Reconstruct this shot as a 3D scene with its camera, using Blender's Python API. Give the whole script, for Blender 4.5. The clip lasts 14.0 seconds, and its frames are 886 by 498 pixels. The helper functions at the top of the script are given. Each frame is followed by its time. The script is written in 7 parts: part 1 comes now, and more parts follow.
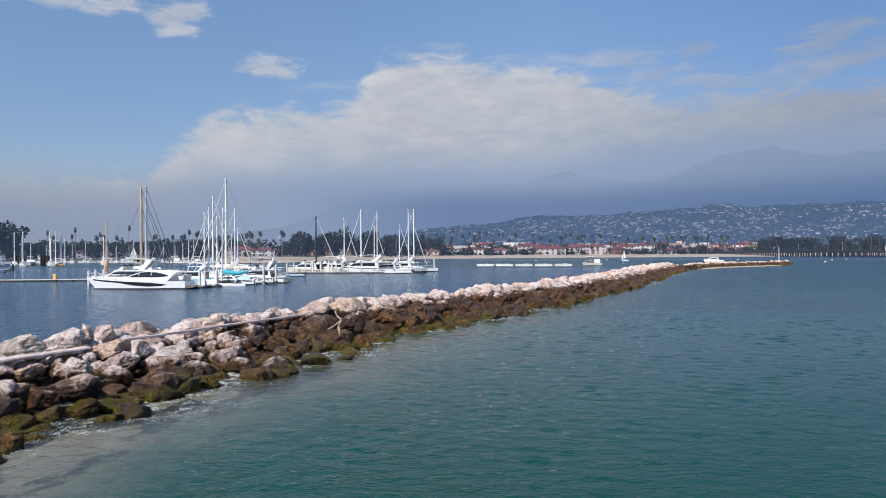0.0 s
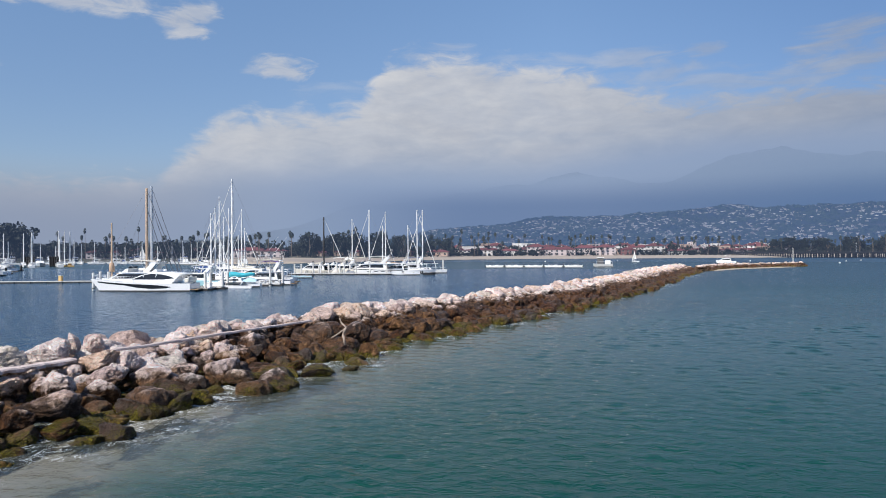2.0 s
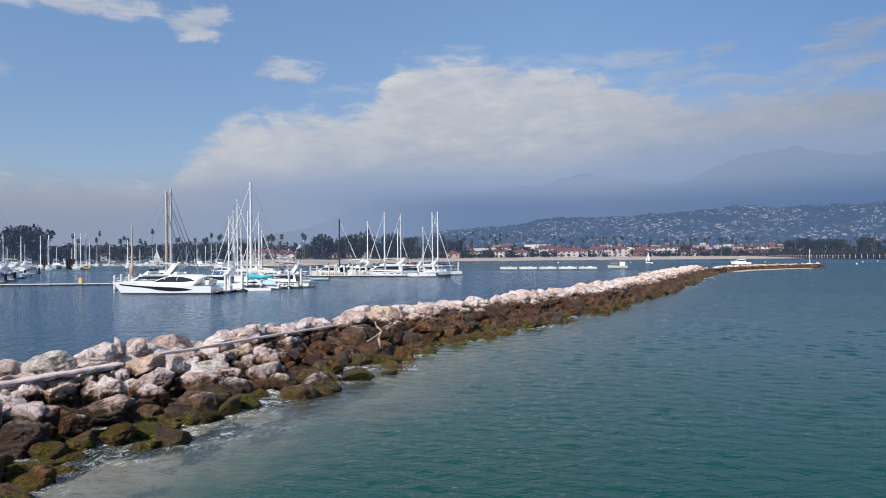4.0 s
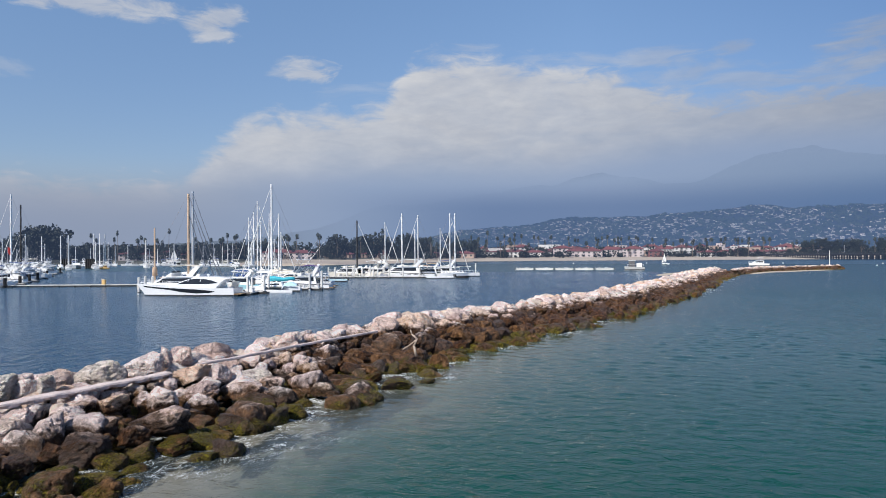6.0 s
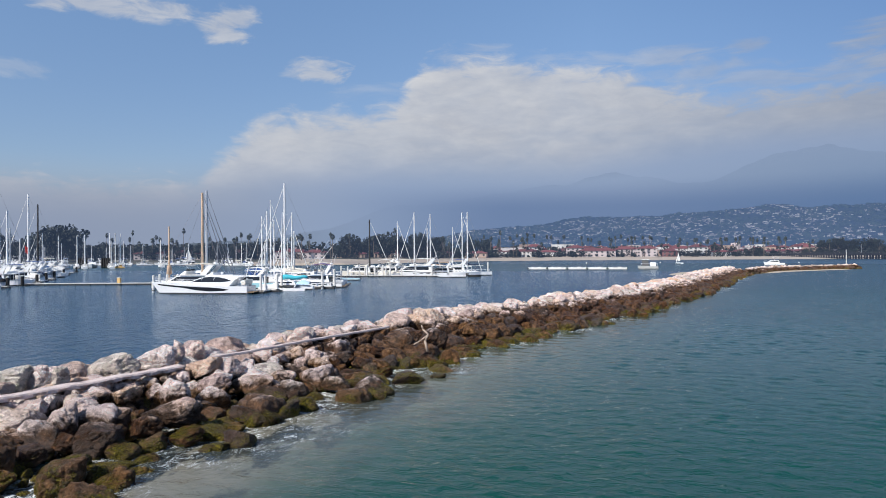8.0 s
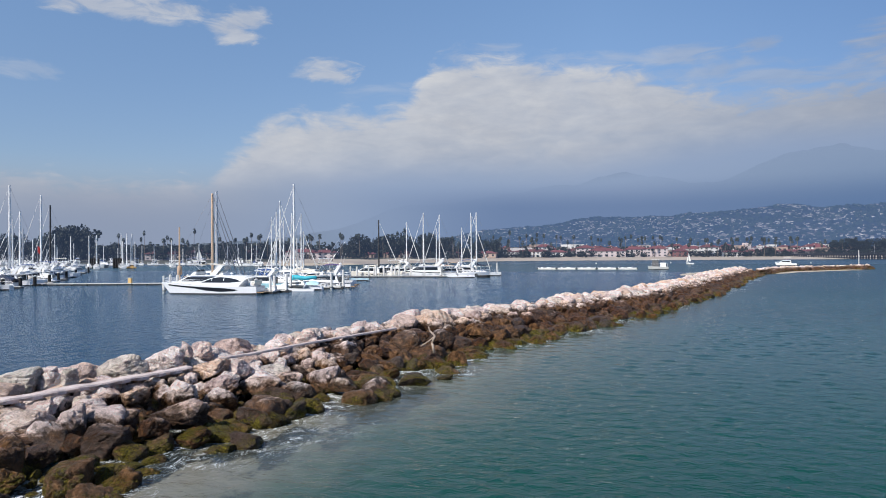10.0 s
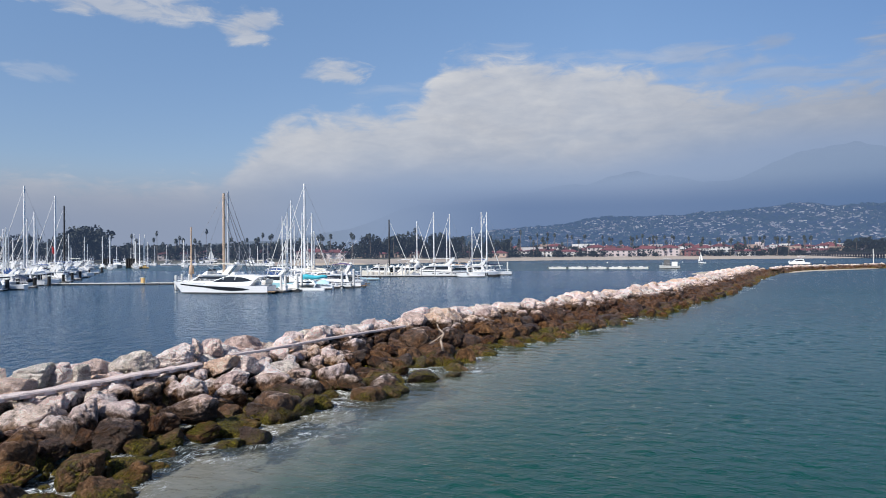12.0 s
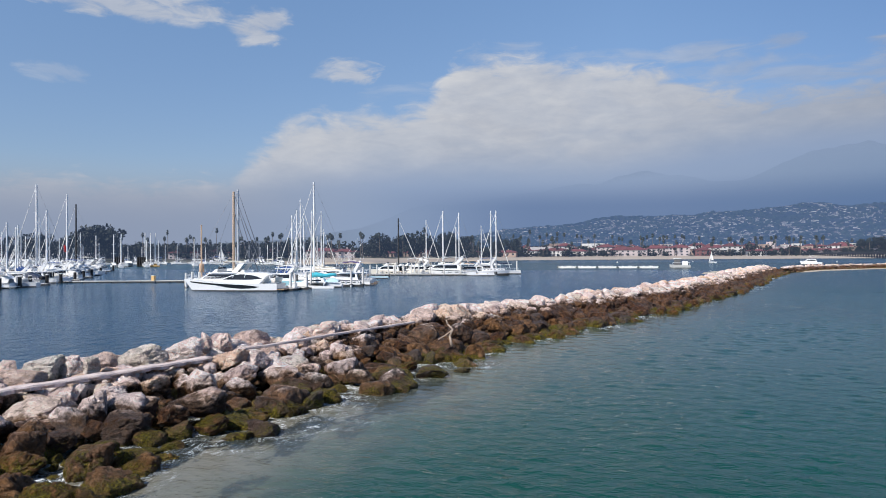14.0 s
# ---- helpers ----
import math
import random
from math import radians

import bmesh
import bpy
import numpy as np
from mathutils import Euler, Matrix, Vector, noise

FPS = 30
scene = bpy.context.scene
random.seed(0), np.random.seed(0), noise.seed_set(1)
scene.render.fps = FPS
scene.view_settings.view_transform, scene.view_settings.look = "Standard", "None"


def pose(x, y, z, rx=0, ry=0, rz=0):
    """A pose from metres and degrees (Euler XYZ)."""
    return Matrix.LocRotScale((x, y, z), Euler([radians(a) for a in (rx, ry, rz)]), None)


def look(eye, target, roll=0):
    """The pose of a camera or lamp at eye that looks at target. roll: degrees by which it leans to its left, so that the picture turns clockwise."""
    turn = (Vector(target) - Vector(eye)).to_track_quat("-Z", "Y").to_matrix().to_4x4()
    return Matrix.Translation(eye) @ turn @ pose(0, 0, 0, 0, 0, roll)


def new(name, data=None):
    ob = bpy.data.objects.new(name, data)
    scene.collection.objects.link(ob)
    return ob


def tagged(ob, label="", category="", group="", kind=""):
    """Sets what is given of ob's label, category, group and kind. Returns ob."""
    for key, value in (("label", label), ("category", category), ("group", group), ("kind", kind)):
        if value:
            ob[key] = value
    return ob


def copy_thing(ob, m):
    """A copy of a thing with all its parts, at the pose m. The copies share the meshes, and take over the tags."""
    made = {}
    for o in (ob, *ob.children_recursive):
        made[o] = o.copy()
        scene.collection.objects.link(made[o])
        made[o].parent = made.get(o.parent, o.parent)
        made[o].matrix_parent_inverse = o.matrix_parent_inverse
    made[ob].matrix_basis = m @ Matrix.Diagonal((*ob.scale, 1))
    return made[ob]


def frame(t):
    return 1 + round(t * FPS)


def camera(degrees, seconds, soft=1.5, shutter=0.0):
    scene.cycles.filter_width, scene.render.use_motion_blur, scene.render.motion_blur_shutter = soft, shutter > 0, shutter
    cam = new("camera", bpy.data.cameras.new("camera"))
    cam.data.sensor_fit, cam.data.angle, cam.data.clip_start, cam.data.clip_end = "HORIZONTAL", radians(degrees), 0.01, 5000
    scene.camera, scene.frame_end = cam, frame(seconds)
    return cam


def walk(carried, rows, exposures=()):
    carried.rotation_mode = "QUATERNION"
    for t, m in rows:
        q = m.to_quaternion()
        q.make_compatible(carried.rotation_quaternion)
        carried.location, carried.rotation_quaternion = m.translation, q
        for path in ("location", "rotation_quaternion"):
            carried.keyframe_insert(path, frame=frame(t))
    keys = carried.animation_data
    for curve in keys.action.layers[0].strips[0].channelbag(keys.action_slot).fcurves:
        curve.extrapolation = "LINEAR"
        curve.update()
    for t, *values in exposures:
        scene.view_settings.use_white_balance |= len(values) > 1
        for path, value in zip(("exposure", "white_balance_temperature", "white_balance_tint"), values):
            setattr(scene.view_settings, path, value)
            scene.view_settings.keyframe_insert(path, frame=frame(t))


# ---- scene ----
cam = camera(66.2, 14.0, soft=0.95)

PATH = [
    (0, (2.129, -1.396, 5.878), (1.761, 0.57, 5.885), -0.3),
    (0.5, (1.954, -0.644, 5.904), (1.581, 1.32, 5.911), -0.3),
    (1, (1.795, 0.085, 5.954), (1.415, 2.049, 5.962), -0.3),
    (1.5, (1.666, 0.618, 6.041), (1.28, 2.58, 6.049), -0.2),
    (2, (1.606, 0.831, 6.055), (1.213, 2.792, 6.064), -0.3),
    (2.5, (1.581, 0.839, 6.092), (1.179, 2.798, 6.101), -0.2),
    (3, (1.321, 0.795, 6.065), (0.913, 2.753, 6.076), -0.3),
    (5.5, (-1.036, 0.017, 6.615), (-1.485, 1.966, 6.628), -0.3),
    (6, (-1.008, -0.042, 6.739), (-1.467, 1.905, 6.751), -0.3),
    (6.5, (-0.991, -0.032, 6.814), (-1.461, 1.912, 6.826), -0.3),
    (7, (-0.975, -0.004, 6.653), (-1.453, 1.938, 6.665), -0.3),
    (7.5, (-0.955, 0.01, 6.464), (-1.442, 1.95, 6.476), -0.3),
    (8, (-0.92, -0.015, 6.47), (-1.415, 1.922, 6.482), -0.3),
    (10.5, (-0.699, -0.025, 6.574), (-1.229, 1.904, 6.586), -0.3),
    (11, (-0.642, -0.037, 6.557), (-1.18, 1.889, 6.569), -0.3),
    (11.5, (-0.625, -0.032, 6.526), (-1.171, 1.892, 6.539), -0.3),
    (12, (-0.611, -0.067, 6.437), (-1.164, 1.855, 6.449), -0.4),
    (12.5, (-0.612, -0.084, 6.38), (-1.172, 1.836, 6.393), -0.3),
    (13, (-0.626, -0.047, 6.323), (-1.194, 1.871, 6.336), -0.3),
    (13.5, (-0.64, -0.011, 6.277), (-1.213, 1.905, 6.289), -0.3),
    (14, (-0.642, 0.058, 6.2), (-1.221, 1.972, 6.211), -0.3),
]
walk(cam, [(t, look(eye, target, roll)) for t, eye, target, roll in PATH])


# ---- node helpers ----
def link(nt, sock, v):
    if isinstance(v, bpy.types.NodeSocket):
        nt.links.new(v, sock)
    elif isinstance(v, (tuple, list)) and len(v) == 3 and sock.type == "RGBA":
        sock.default_value = (*v, 1)
    else:
        sock.default_value = v


def mth(nt, op, a, b=0.0, c=0.0, clamp=False):
    n = nt.nodes.new("ShaderNodeMath")
    n.operation, n.use_clamp = op, clamp
    for s, v in zip(n.inputs, (a, b, c)):
        link(nt, s, v)
    return n.outputs[0]


def span(nt, v, a, b, c=0.0, d=1.0, smooth=False):
    n = nt.nodes.new("ShaderNodeMapRange")
    n.interpolation_type = "SMOOTHSTEP" if smooth else "LINEAR"
    for s, x in zip(n.inputs, (v, a, b, c, d)):
        link(nt, s, x)
    return n.outputs[0]


def mixc(nt, f, a, b, mode="MIX"):
    n = nt.nodes.new("ShaderNodeMix")
    n.data_type, n.blend_type = "RGBA", mode
    link(nt, n.inputs[0], f), link(nt, n.inputs[6], a), link(nt, n.inputs[7], b)
    return n.outputs[2]


def nois(nt, vec, scale, detail=4.0, rough=0.55, warp=0.0):
    n = nt.nodes.new("ShaderNodeTexNoise")
    link(nt, n.inputs["Vector"], vec)
    n.inputs["Scale"].default_value, n.inputs["Detail"].default_value = scale, detail
    n.inputs["Roughness"].default_value, n.inputs["Distortion"].default_value = rough, warp
    return n.outputs[0]


def stretched(nt, vec, sx, sy, sz, turn=0.0):
    n = nt.nodes.new("ShaderNodeMapping")
    link(nt, n.inputs[0], vec)
    n.inputs["Scale"].default_value = (sx, sy, sz)
    n.inputs["Rotation"].default_value = (0, 0, turn)
    return n.outputs[0]


def ramp(nt, f, stops, smooth=False):
    n = nt.nodes.new("ShaderNodeValToRGB")
    link(nt, n.inputs[0], f)
    r = n.color_ramp
    r.interpolation = "EASE" if smooth else "LINEAR"
    while len(r.elements) < len(stops):
        r.elements.new(0.5)
    for e, (p, c) in zip(r.elements, stops):
        e.position = p
        e.color = (*c, 1) if isinstance(c, tuple) else (c, c, c, 1)
    return n.outputs[0]


def bumped(nt, height, strength, distance):
    n = nt.nodes.new("ShaderNodeBump")
    n.inputs["Strength"].default_value, n.inputs["Distance"].default_value = strength, distance
    link(nt, n.inputs["Height"], height)
    return n.outputs[0]


def split(nt, vec):
    n = nt.nodes.new("ShaderNodeSeparateXYZ")
    link(nt, n.inputs[0], vec)
    return n.outputs


# ---- world: clear sky, a cloud bank over the mountains, haze along the horizon ----
SUN_AZ, SUN_EL = 210.0, 43.0
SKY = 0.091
world = bpy.data.worlds.new("sky")
scene.world = world
world.use_nodes = True
wt = world.node_tree
wt.nodes.clear()
sky = wt.nodes.new("ShaderNodeTexSky")
sky.sky_type, sky.sun_disc = "NISHITA", False
sky.sun_elevation, sky.sun_rotation = radians(SUN_EL), radians(SUN_AZ)
sky.altitude, sky.air_density, sky.dust_density, sky.ozone_density = 0, 1.0, 0.4, 3.0
way = wt.nodes.new("ShaderNodeTexCoord").outputs["Generated"]
wx, wy, wz = split(wt, way)
azim = mth(wt, "MULTIPLY", mth(wt, "ARCTAN2", wx, wy), 57.2958)
elev = mth(wt, "MULTIPLY", mth(wt, "ARCSINE", wz), 57.2958)
lay = wt.nodes.new("ShaderNodeCombineXYZ")
link(wt, lay.inputs[0], mth(wt, "MULTIPLY", azim, 0.1)), link(wt, lay.inputs[1], mth(wt, "MULTIPLY", elev, 0.27))
puff = nois(wt, lay.outputs[0], 3.4, 10, 0.60, 0.5)
puff_big = nois(wt, lay.outputs[0], 0.9, 5, 0.6, 0.3)
wisp = nois(wt, stretched(wt, lay.outputs[0], 0.7, 1.25, 1, 0.10), 2.6, 8, 0.58, 0.6)
rag = mth(wt, "SUBTRACT", puff, 0.5)
# upper edge of the bank, in degrees above the horizon, along the azimuth
edge = mth(wt, "MULTIPLY", ramp(wt, span(wt, azim, -60, 60), [
    (0.0, 0.22), (0.215, 0.23), (0.236, 0.35), (0.252, 0.430), (0.2713, 0.458), (0.3016, 0.462), (0.3326, 0.475), (0.348, 0.50), (0.357, 0.56), (0.3665, 0.618),
    (0.3839, 0.652), (0.4275, 0.645), (0.4511, 0.622), (0.4743, 0.605), (0.5047, 0.587), (0.5232, 0.55), (0.5485, 0.51), (0.5694, 0.485), (0.5897, 0.48),
    (0.6339, 0.49), (0.6653, 0.48), (0.88, 0.45), (1.0, 0.3)]), 25)
depth_in = mth(wt, "ADD", mth(wt, "ADD", mth(wt, "SUBTRACT", edge, elev), mth(wt, "MULTIPLY", rag, 4.6)), mth(wt, "MULTIPLY", mth(wt, "SUBTRACT", wisp, 0.5), 1.6))
bank = span(wt, depth_in, -0.7, 1.5, 0, 1, True)


def blob(a, e, ra, re, soft=0.5, amp=1.6, grain=rag):
    u = mth(wt, "DIVIDE", mth(wt, "SUBTRACT", azim, a), ra)
    v = mth(wt, "DIVIDE", mth(wt, "SUBTRACT", elev, e), re)
    r2 = mth(wt, "ADD", mth(wt, "MULTIPLY", u, u), mth(wt, "MULTIPLY", v, v))
    return span(wt, mth(wt, "ADD", mth(wt, "SUBTRACT", 1.0, r2), mth(wt, "MULTIPLY", grain, amp * 2)), 0, soft + 0.5, 0, 1, True)


cover = bank
# small puffs: bearing, height, half sizes, density
for a, e, ra, re, dens in [(-32.3, 17.7, 2.5, 1.5, 0.85), (-31.2, 18.4, 2.0, 1.2, 0.75), (-24.6, 14.8, 2.9, 1.15, 0.8), (-26.2, 14.5, 1.8, 0.6, 0.4), (-41.0, 18.6, 9.0, 1.3, 0.8), (-46.5, 13.2, 2.6, 0.8, 0.25)]:
    cover = mth(wt, "MAXIMUM", cover, mth(wt, "MULTIPLY", blob(a, e, ra, re), dens))
# thin drawn-out veils above the bank
streak = mth(wt, "SUBTRACT", wisp, 0.5)
for a, e, ra, re, dens in [(4.6, 15.3, 4.2, 1.3, 0.50), (9.6, 15.5, 1.8, 0.7, 0.50), (19.5, 14.2, 4.5, 2.4, 0.72), (8.5, 13.4, 8.0, 1.5, 0.48), (16.0, 12.6, 6.0, 1.2, 0.5), (-10.5, 16.7, 3.4, 0.5, 0.35), (-3.5, 15.6, 5.0, 0.7, 0.35),
                           (-19.5, 13.2, 4.2, 1.0, 0.22), (-16.8, 12.2, 2.6, 0.9, 0.4), (28, 14.5, 8, 2.5, 0.6)]:
    cover = mth(wt, "MAXIMUM", cover, mth(wt, "MULTIPLY", blob(a, e, ra, re, 0.9, 2.2, streak), dens))
# scattered thin cloud elsewhere, so that the sky goes on all round
around = mth(wt, "MULTIPLY", span(wt, puff_big, 0.52, 0.72, 0, 0.5, True), span(wt, mth(wt, "ABSOLUTE", azim), 55, 80, 0, 1, True))
cover = mth(wt, "MULTIPLY", mth(wt, "MAXIMUM", cover, around), mth(wt, "ADD", 0.70, mth(wt, "MULTIPLY", puff_big, 0.46)), clamp=True)
tone = mth(wt, "ADD", mth(wt, "ADD", span(wt, depth_in, 0.5, 9.0, 0.66, 0.36), mth(wt, "MULTIPLY", rag, 0.75)), mth(wt, "MULTIPLY", mth(wt, "SUBTRACT", puff_big, 0.5), 0.9))
tone = mth(wt, "ADD", tone, mth(wt, "MULTIPLY", streak, 0.35))
tone = mth(wt, "SUBTRACT", tone, span(wt, azim, -6, 17, 0, 0.28))
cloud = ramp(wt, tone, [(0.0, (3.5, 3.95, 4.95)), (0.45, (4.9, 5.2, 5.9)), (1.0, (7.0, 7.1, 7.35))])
haze = span(wt, elev, 2.5, 7.9, 0.97, 0.0, True)
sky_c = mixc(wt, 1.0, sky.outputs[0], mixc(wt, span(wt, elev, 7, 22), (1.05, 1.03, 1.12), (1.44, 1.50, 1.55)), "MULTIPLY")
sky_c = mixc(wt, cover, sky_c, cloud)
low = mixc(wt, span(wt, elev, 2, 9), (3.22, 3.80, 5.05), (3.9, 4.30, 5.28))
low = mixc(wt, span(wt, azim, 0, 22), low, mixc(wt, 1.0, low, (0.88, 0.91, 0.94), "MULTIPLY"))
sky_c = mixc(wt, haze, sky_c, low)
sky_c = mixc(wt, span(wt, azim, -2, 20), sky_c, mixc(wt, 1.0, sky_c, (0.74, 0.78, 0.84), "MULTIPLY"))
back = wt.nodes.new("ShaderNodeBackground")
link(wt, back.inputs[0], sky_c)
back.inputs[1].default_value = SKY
link(wt, wt.nodes.new("ShaderNodeOutputWorld").inputs[0], back.outputs[0])

sun = new("sun", bpy.data.lights.new("sun", "SUN"))
sun.data.energy, sun.data.angle, sun.data.color = 5.0, radians(0.6), (1.0, 0.95, 0.88)
sa, se = radians(SUN_AZ), radians(SUN_EL)
sun.matrix_world = look((math.sin(sa) * math.cos(se) * 50, math.cos(sa) * math.cos(se) * 50, math.sin(se) * 50), (0, 0, 0))
scene.view_settings.exposure = 0.05


# ---- materials ----
def shader(name):
    m = bpy.data.materials.new(name)
    m.use_nodes = True
    nt = m.node_tree
    return m, nt, nt.nodes["Principled BSDF"]


def place(nt):
    return nt.nodes.new("ShaderNodeNewGeometry").outputs["Position"]


def own(nt):
    return nt.nodes.new("ShaderNodeTexCoord").outputs["Object"]


def chance(nt, island=False):
    if island:
        return nt.nodes.new("ShaderNodeNewGeometry").outputs["Random Per Island"]
    return nt.nodes.new("ShaderNodeObjectInfo").outputs["Random"]


def surf(name, c1, c2, rough=0.5, scale=1.0, bump=0.0, metal=0.0, vary=0.0, fine=12.0, dirt=None, island=False, coat=0.0):
    """A surface of two mottled tones, at two scales, with wear in its gloss."""
    m, nt, b = shader(name)
    v = own(nt)
    big, small = nois(nt, v, scale, 5, 0.6), nois(nt, v, scale * fine, 4, 0.6)
    f = span(nt, mth(nt, "ADD", mth(nt, "MULTIPLY", big, 0.65), mth(nt, "MULTIPLY", small, 0.35)), 0.35, 0.65)
    c = mixc(nt, f, c1, c2)
    if dirt:
        c = mixc(nt, span(nt, nois(nt, v, scale * 2.3, 6, 0.7), 0.56, 0.72, 0, 0.7), c, dirt)
    if vary:
        r = chance(nt, island)
        k = span(nt, r, 0, 1, 1 - vary, 1 + vary * 0.6)
        g = nt.nodes.new("ShaderNodeCombineColor")
        for s in g.inputs:
            link(nt, s, k)
        c = mixc(nt, 1.0, c, g.outputs[0], "MULTIPLY")
    link(nt, b.inputs["Base Color"], c)
    link(nt, b.inputs["Roughness"], span(nt, small, 0.3, 0.7, max(rough - 0.08, 0.02), min(rough + 0.1, 1)))
    b.inputs["Metallic"].default_value = metal
    b.inputs["Coat Weight"].default_value = coat
    if bump:
        link(nt, b.inputs["Normal"], bumped(nt, small, 0.6, bump))
    return m


def stone(name, island=False):
    """Quarry stone: pale and lichened when dry, brown in the tidal zone, green with weed at the water."""
    m, nt, b = shader(name)
    p = place(nt)
    r = chance(nt, island)
    z = split(nt, p)[2]
    hue = ramp(nt, r, [(0.0, (0.62, 0.50, 0.47)), (0.12, (0.86, 0.80, 0.76)), (0.24, (0.34, 0.25, 0.23)), (0.36, (0.66, 0.52, 0.38)), (0.48, (0.52, 0.55, 0.49)),
                       (0.60, (0.80, 0.69, 0.64)), (0.72, (0.60, 0.40, 0.20)), (0.84, (0.64, 0.62, 0.58)), (1.0, (0.88, 0.83, 0.80))])
    off = nt.nodes.new("ShaderNodeVectorMath")
    off.operation = "ADD"
    link(nt, off.inputs[0], p)
    sh = nt.nodes.new("ShaderNodeCombineXYZ")
    for s in sh.inputs:
        link(nt, s, mth(nt, "MULTIPLY", r, 37.0))
    link(nt, off.inputs[1], sh.outputs[0])
    q = off.outputs[0]
    big, mid, fine = nois(nt, q, 1.1, 5, 0.6, 0.4), nois(nt, q, 4.0, 6, 0.65, 0.3), nois(nt, q, 17, 5, 0.72)
    veins = nois(nt, stretched(nt, q, 1.0, 0.8, 1.7, 0.6), 1.9, 6, 0.68, 0.7)
    c = mixc(nt, span(nt, mid, 0.36, 0.56), hue, mixc(nt, 0.40, hue, (0.95, 0.89, 0.86)))
    c = mixc(nt, span(nt, veins, 0.55, 0.64, 0, 0.62), c, (0.21, 0.15, 0.145))
    c = mixc(nt, span(nt, big, 0.60, 0.76, 0, 0.35), c, (0.38, 0.24, 0.15))
    c = mixc(nt, span(nt, fine, 0.53, 0.68, 0, 0.55), c, (0.18, 0.145, 0.135))
    c = mixc(nt, 1.0, c, (1.53, 1.39, 1.36), "MULTIPLY")
    vor = nt.nodes.new("ShaderNodeTexVoronoi")
    bent = nt.nodes.new("ShaderNodeVectorMath")
    bent.operation = "ADD"
    link(nt, bent.inputs[0], q)
    push = nt.nodes.new("ShaderNodeCombineXYZ")
    link(nt, push.inputs[0], mth(nt, "MULTIPLY", big, 0.9)), link(nt, push.inputs[1], mth(nt, "MULTIPLY", mid, 0.5)), link(nt, push.inputs[2], mth(nt, "MULTIPLY", big, -0.7))
    link(nt, bent.inputs[1], push.outputs[0])
    link(nt, vor.inputs["Vector"], stretched(nt, bent.outputs[0], 1.0, 1.0, 1.5, 0.4))
    vor.inputs["Scale"].default_value = 2.3
    chip, facet = vor.outputs["Distance"], split(nt, vor.outputs["Color"])[0]
    c = mixc(nt, span(nt, facet, 0.3, 1.0, 0.0, 0.5), c, mixc(nt, 1.0, c, (0.52, 0.47, 0.45), "MULTIPLY"))
    # tidal zone: rust-brown film with a ragged upper limit
    zz = mth(nt, "ADD", z, mth(nt, "MULTIPLY", mth(nt, "SUBTRACT", nois(nt, p, 0.45, 4, 0.6), 0.5), 1.5))
    zz = mth(nt, "ADD", zz, mth(nt, "MULTIPLY", mth(nt, "SUBTRACT", mid, 0.5), 0.9))
    # the limit of the film wanders along the heap
    yy = split(nt, p)[1]
    wander = 0.02
    for y0, y1, by in ((17, 18.8, 0.15), (24, 27.5, 0.19), (29.5, 37, -0.76), (52, 95, 0.30)):
        wander = mth(nt, "ADD", wander, span(nt, yy, y0, y1, 0.0, by))
    zw = mth(nt, "ADD", zz, wander)
    wet = span(nt, zw, 1.02, 1.40, 1, 0, True)
    rust = mth(nt, "MULTIPLY", span(nt, zw, 1.15, 1.6, 1, 0, True), span(nt, nois(nt, q, 1.6, 4, 0.6), 0.42, 0.62, 0.0, 0.7))
    c = mixc(nt, rust, c, mixc(nt, mid, (0.17, 0.075, 0.03), (0.48, 0.29, 0.145)))
    brown = ramp(nt, mid, [(0.32, (0.009, 0.004, 0.003)), (0.45, (0.046, 0.018, 0.006)), (0.56, (0.115, 0.047, 0.016)), (0.72, (0.31, 0.145, 0.055))])
    brown = mixc(nt, span(nt, split(nt, p)[1], 35, 75, 0.0, 0.35), brown, ramp(nt, mid, [(0.34, (0.020, 0.009, 0.006)), (0.52, (0.105, 0.046, 0.027)), (0.72, (0.30, 0.16, 0.105))]))
    tan = mth(nt, "FRACT", mth(nt, "MULTIPLY", r, 3.7))
    brown = mixc(nt, mth(nt, "MULTIPLY", span(nt, tan, 0.42, 0.88, 0.0, 0.75), span(nt, split(nt, p)[1], 40, 80, 1.0, 0.35)), brown, ramp(nt, mid, [(0.34, (0.05, 0.022, 0.008)), (0.52, (0.24, 0.115, 0.040)), (0.70, (0.46, 0.26, 0.11))]))
    brown = mixc(nt, span(nt, tan, 0.0, 0.35, 0.8, 0.0), brown, (0.012, 0.008, 0.006))
    c = mixc(nt, mth(nt, "MULTIPLY", wet, span(nt, mth(nt, "FRACT", mth(nt, "MULTIPLY", r, 7.3)), 0, 1, 0.90, 1.0)), c, brown)
    facing = split(nt, nt.nodes.new("ShaderNodeNewGeometry").outputs["Normal"])[2]
    weed = span(nt, mth(nt, "SUBTRACT", mth(nt, "ADD", zz, span(nt, split(nt, p)[1], 25, 60, 0.0, 0.06)), mth(nt, "MULTIPLY", facing, 0.28)), 0.05, 0.38, 1, 0, True)
    weed = mth(nt, "MULTIPLY", weed, span(nt, nois(nt, p, 1.1, 4, 0.6), 0.38, 0.54, 0.25, 1))
    green = ramp(nt, fine, [(0.32, (0.015, 0.014, 0.003)), (0.48, (0.085, 0.068, 0.008)), (0.62, (0.27, 0.235, 0.016)), (0.8, (0.50, 0.46, 0.03))])
    c = mixc(nt, mth(nt, "MULTIPLY", weed, 0.92), c, green)
    link(nt, b.inputs["Base Color"], c)
    link(nt, b.inputs["Roughness"], mth(nt, "SUBTRACT", 0.92, mth(nt, "MULTIPLY", wet, 0.45)))
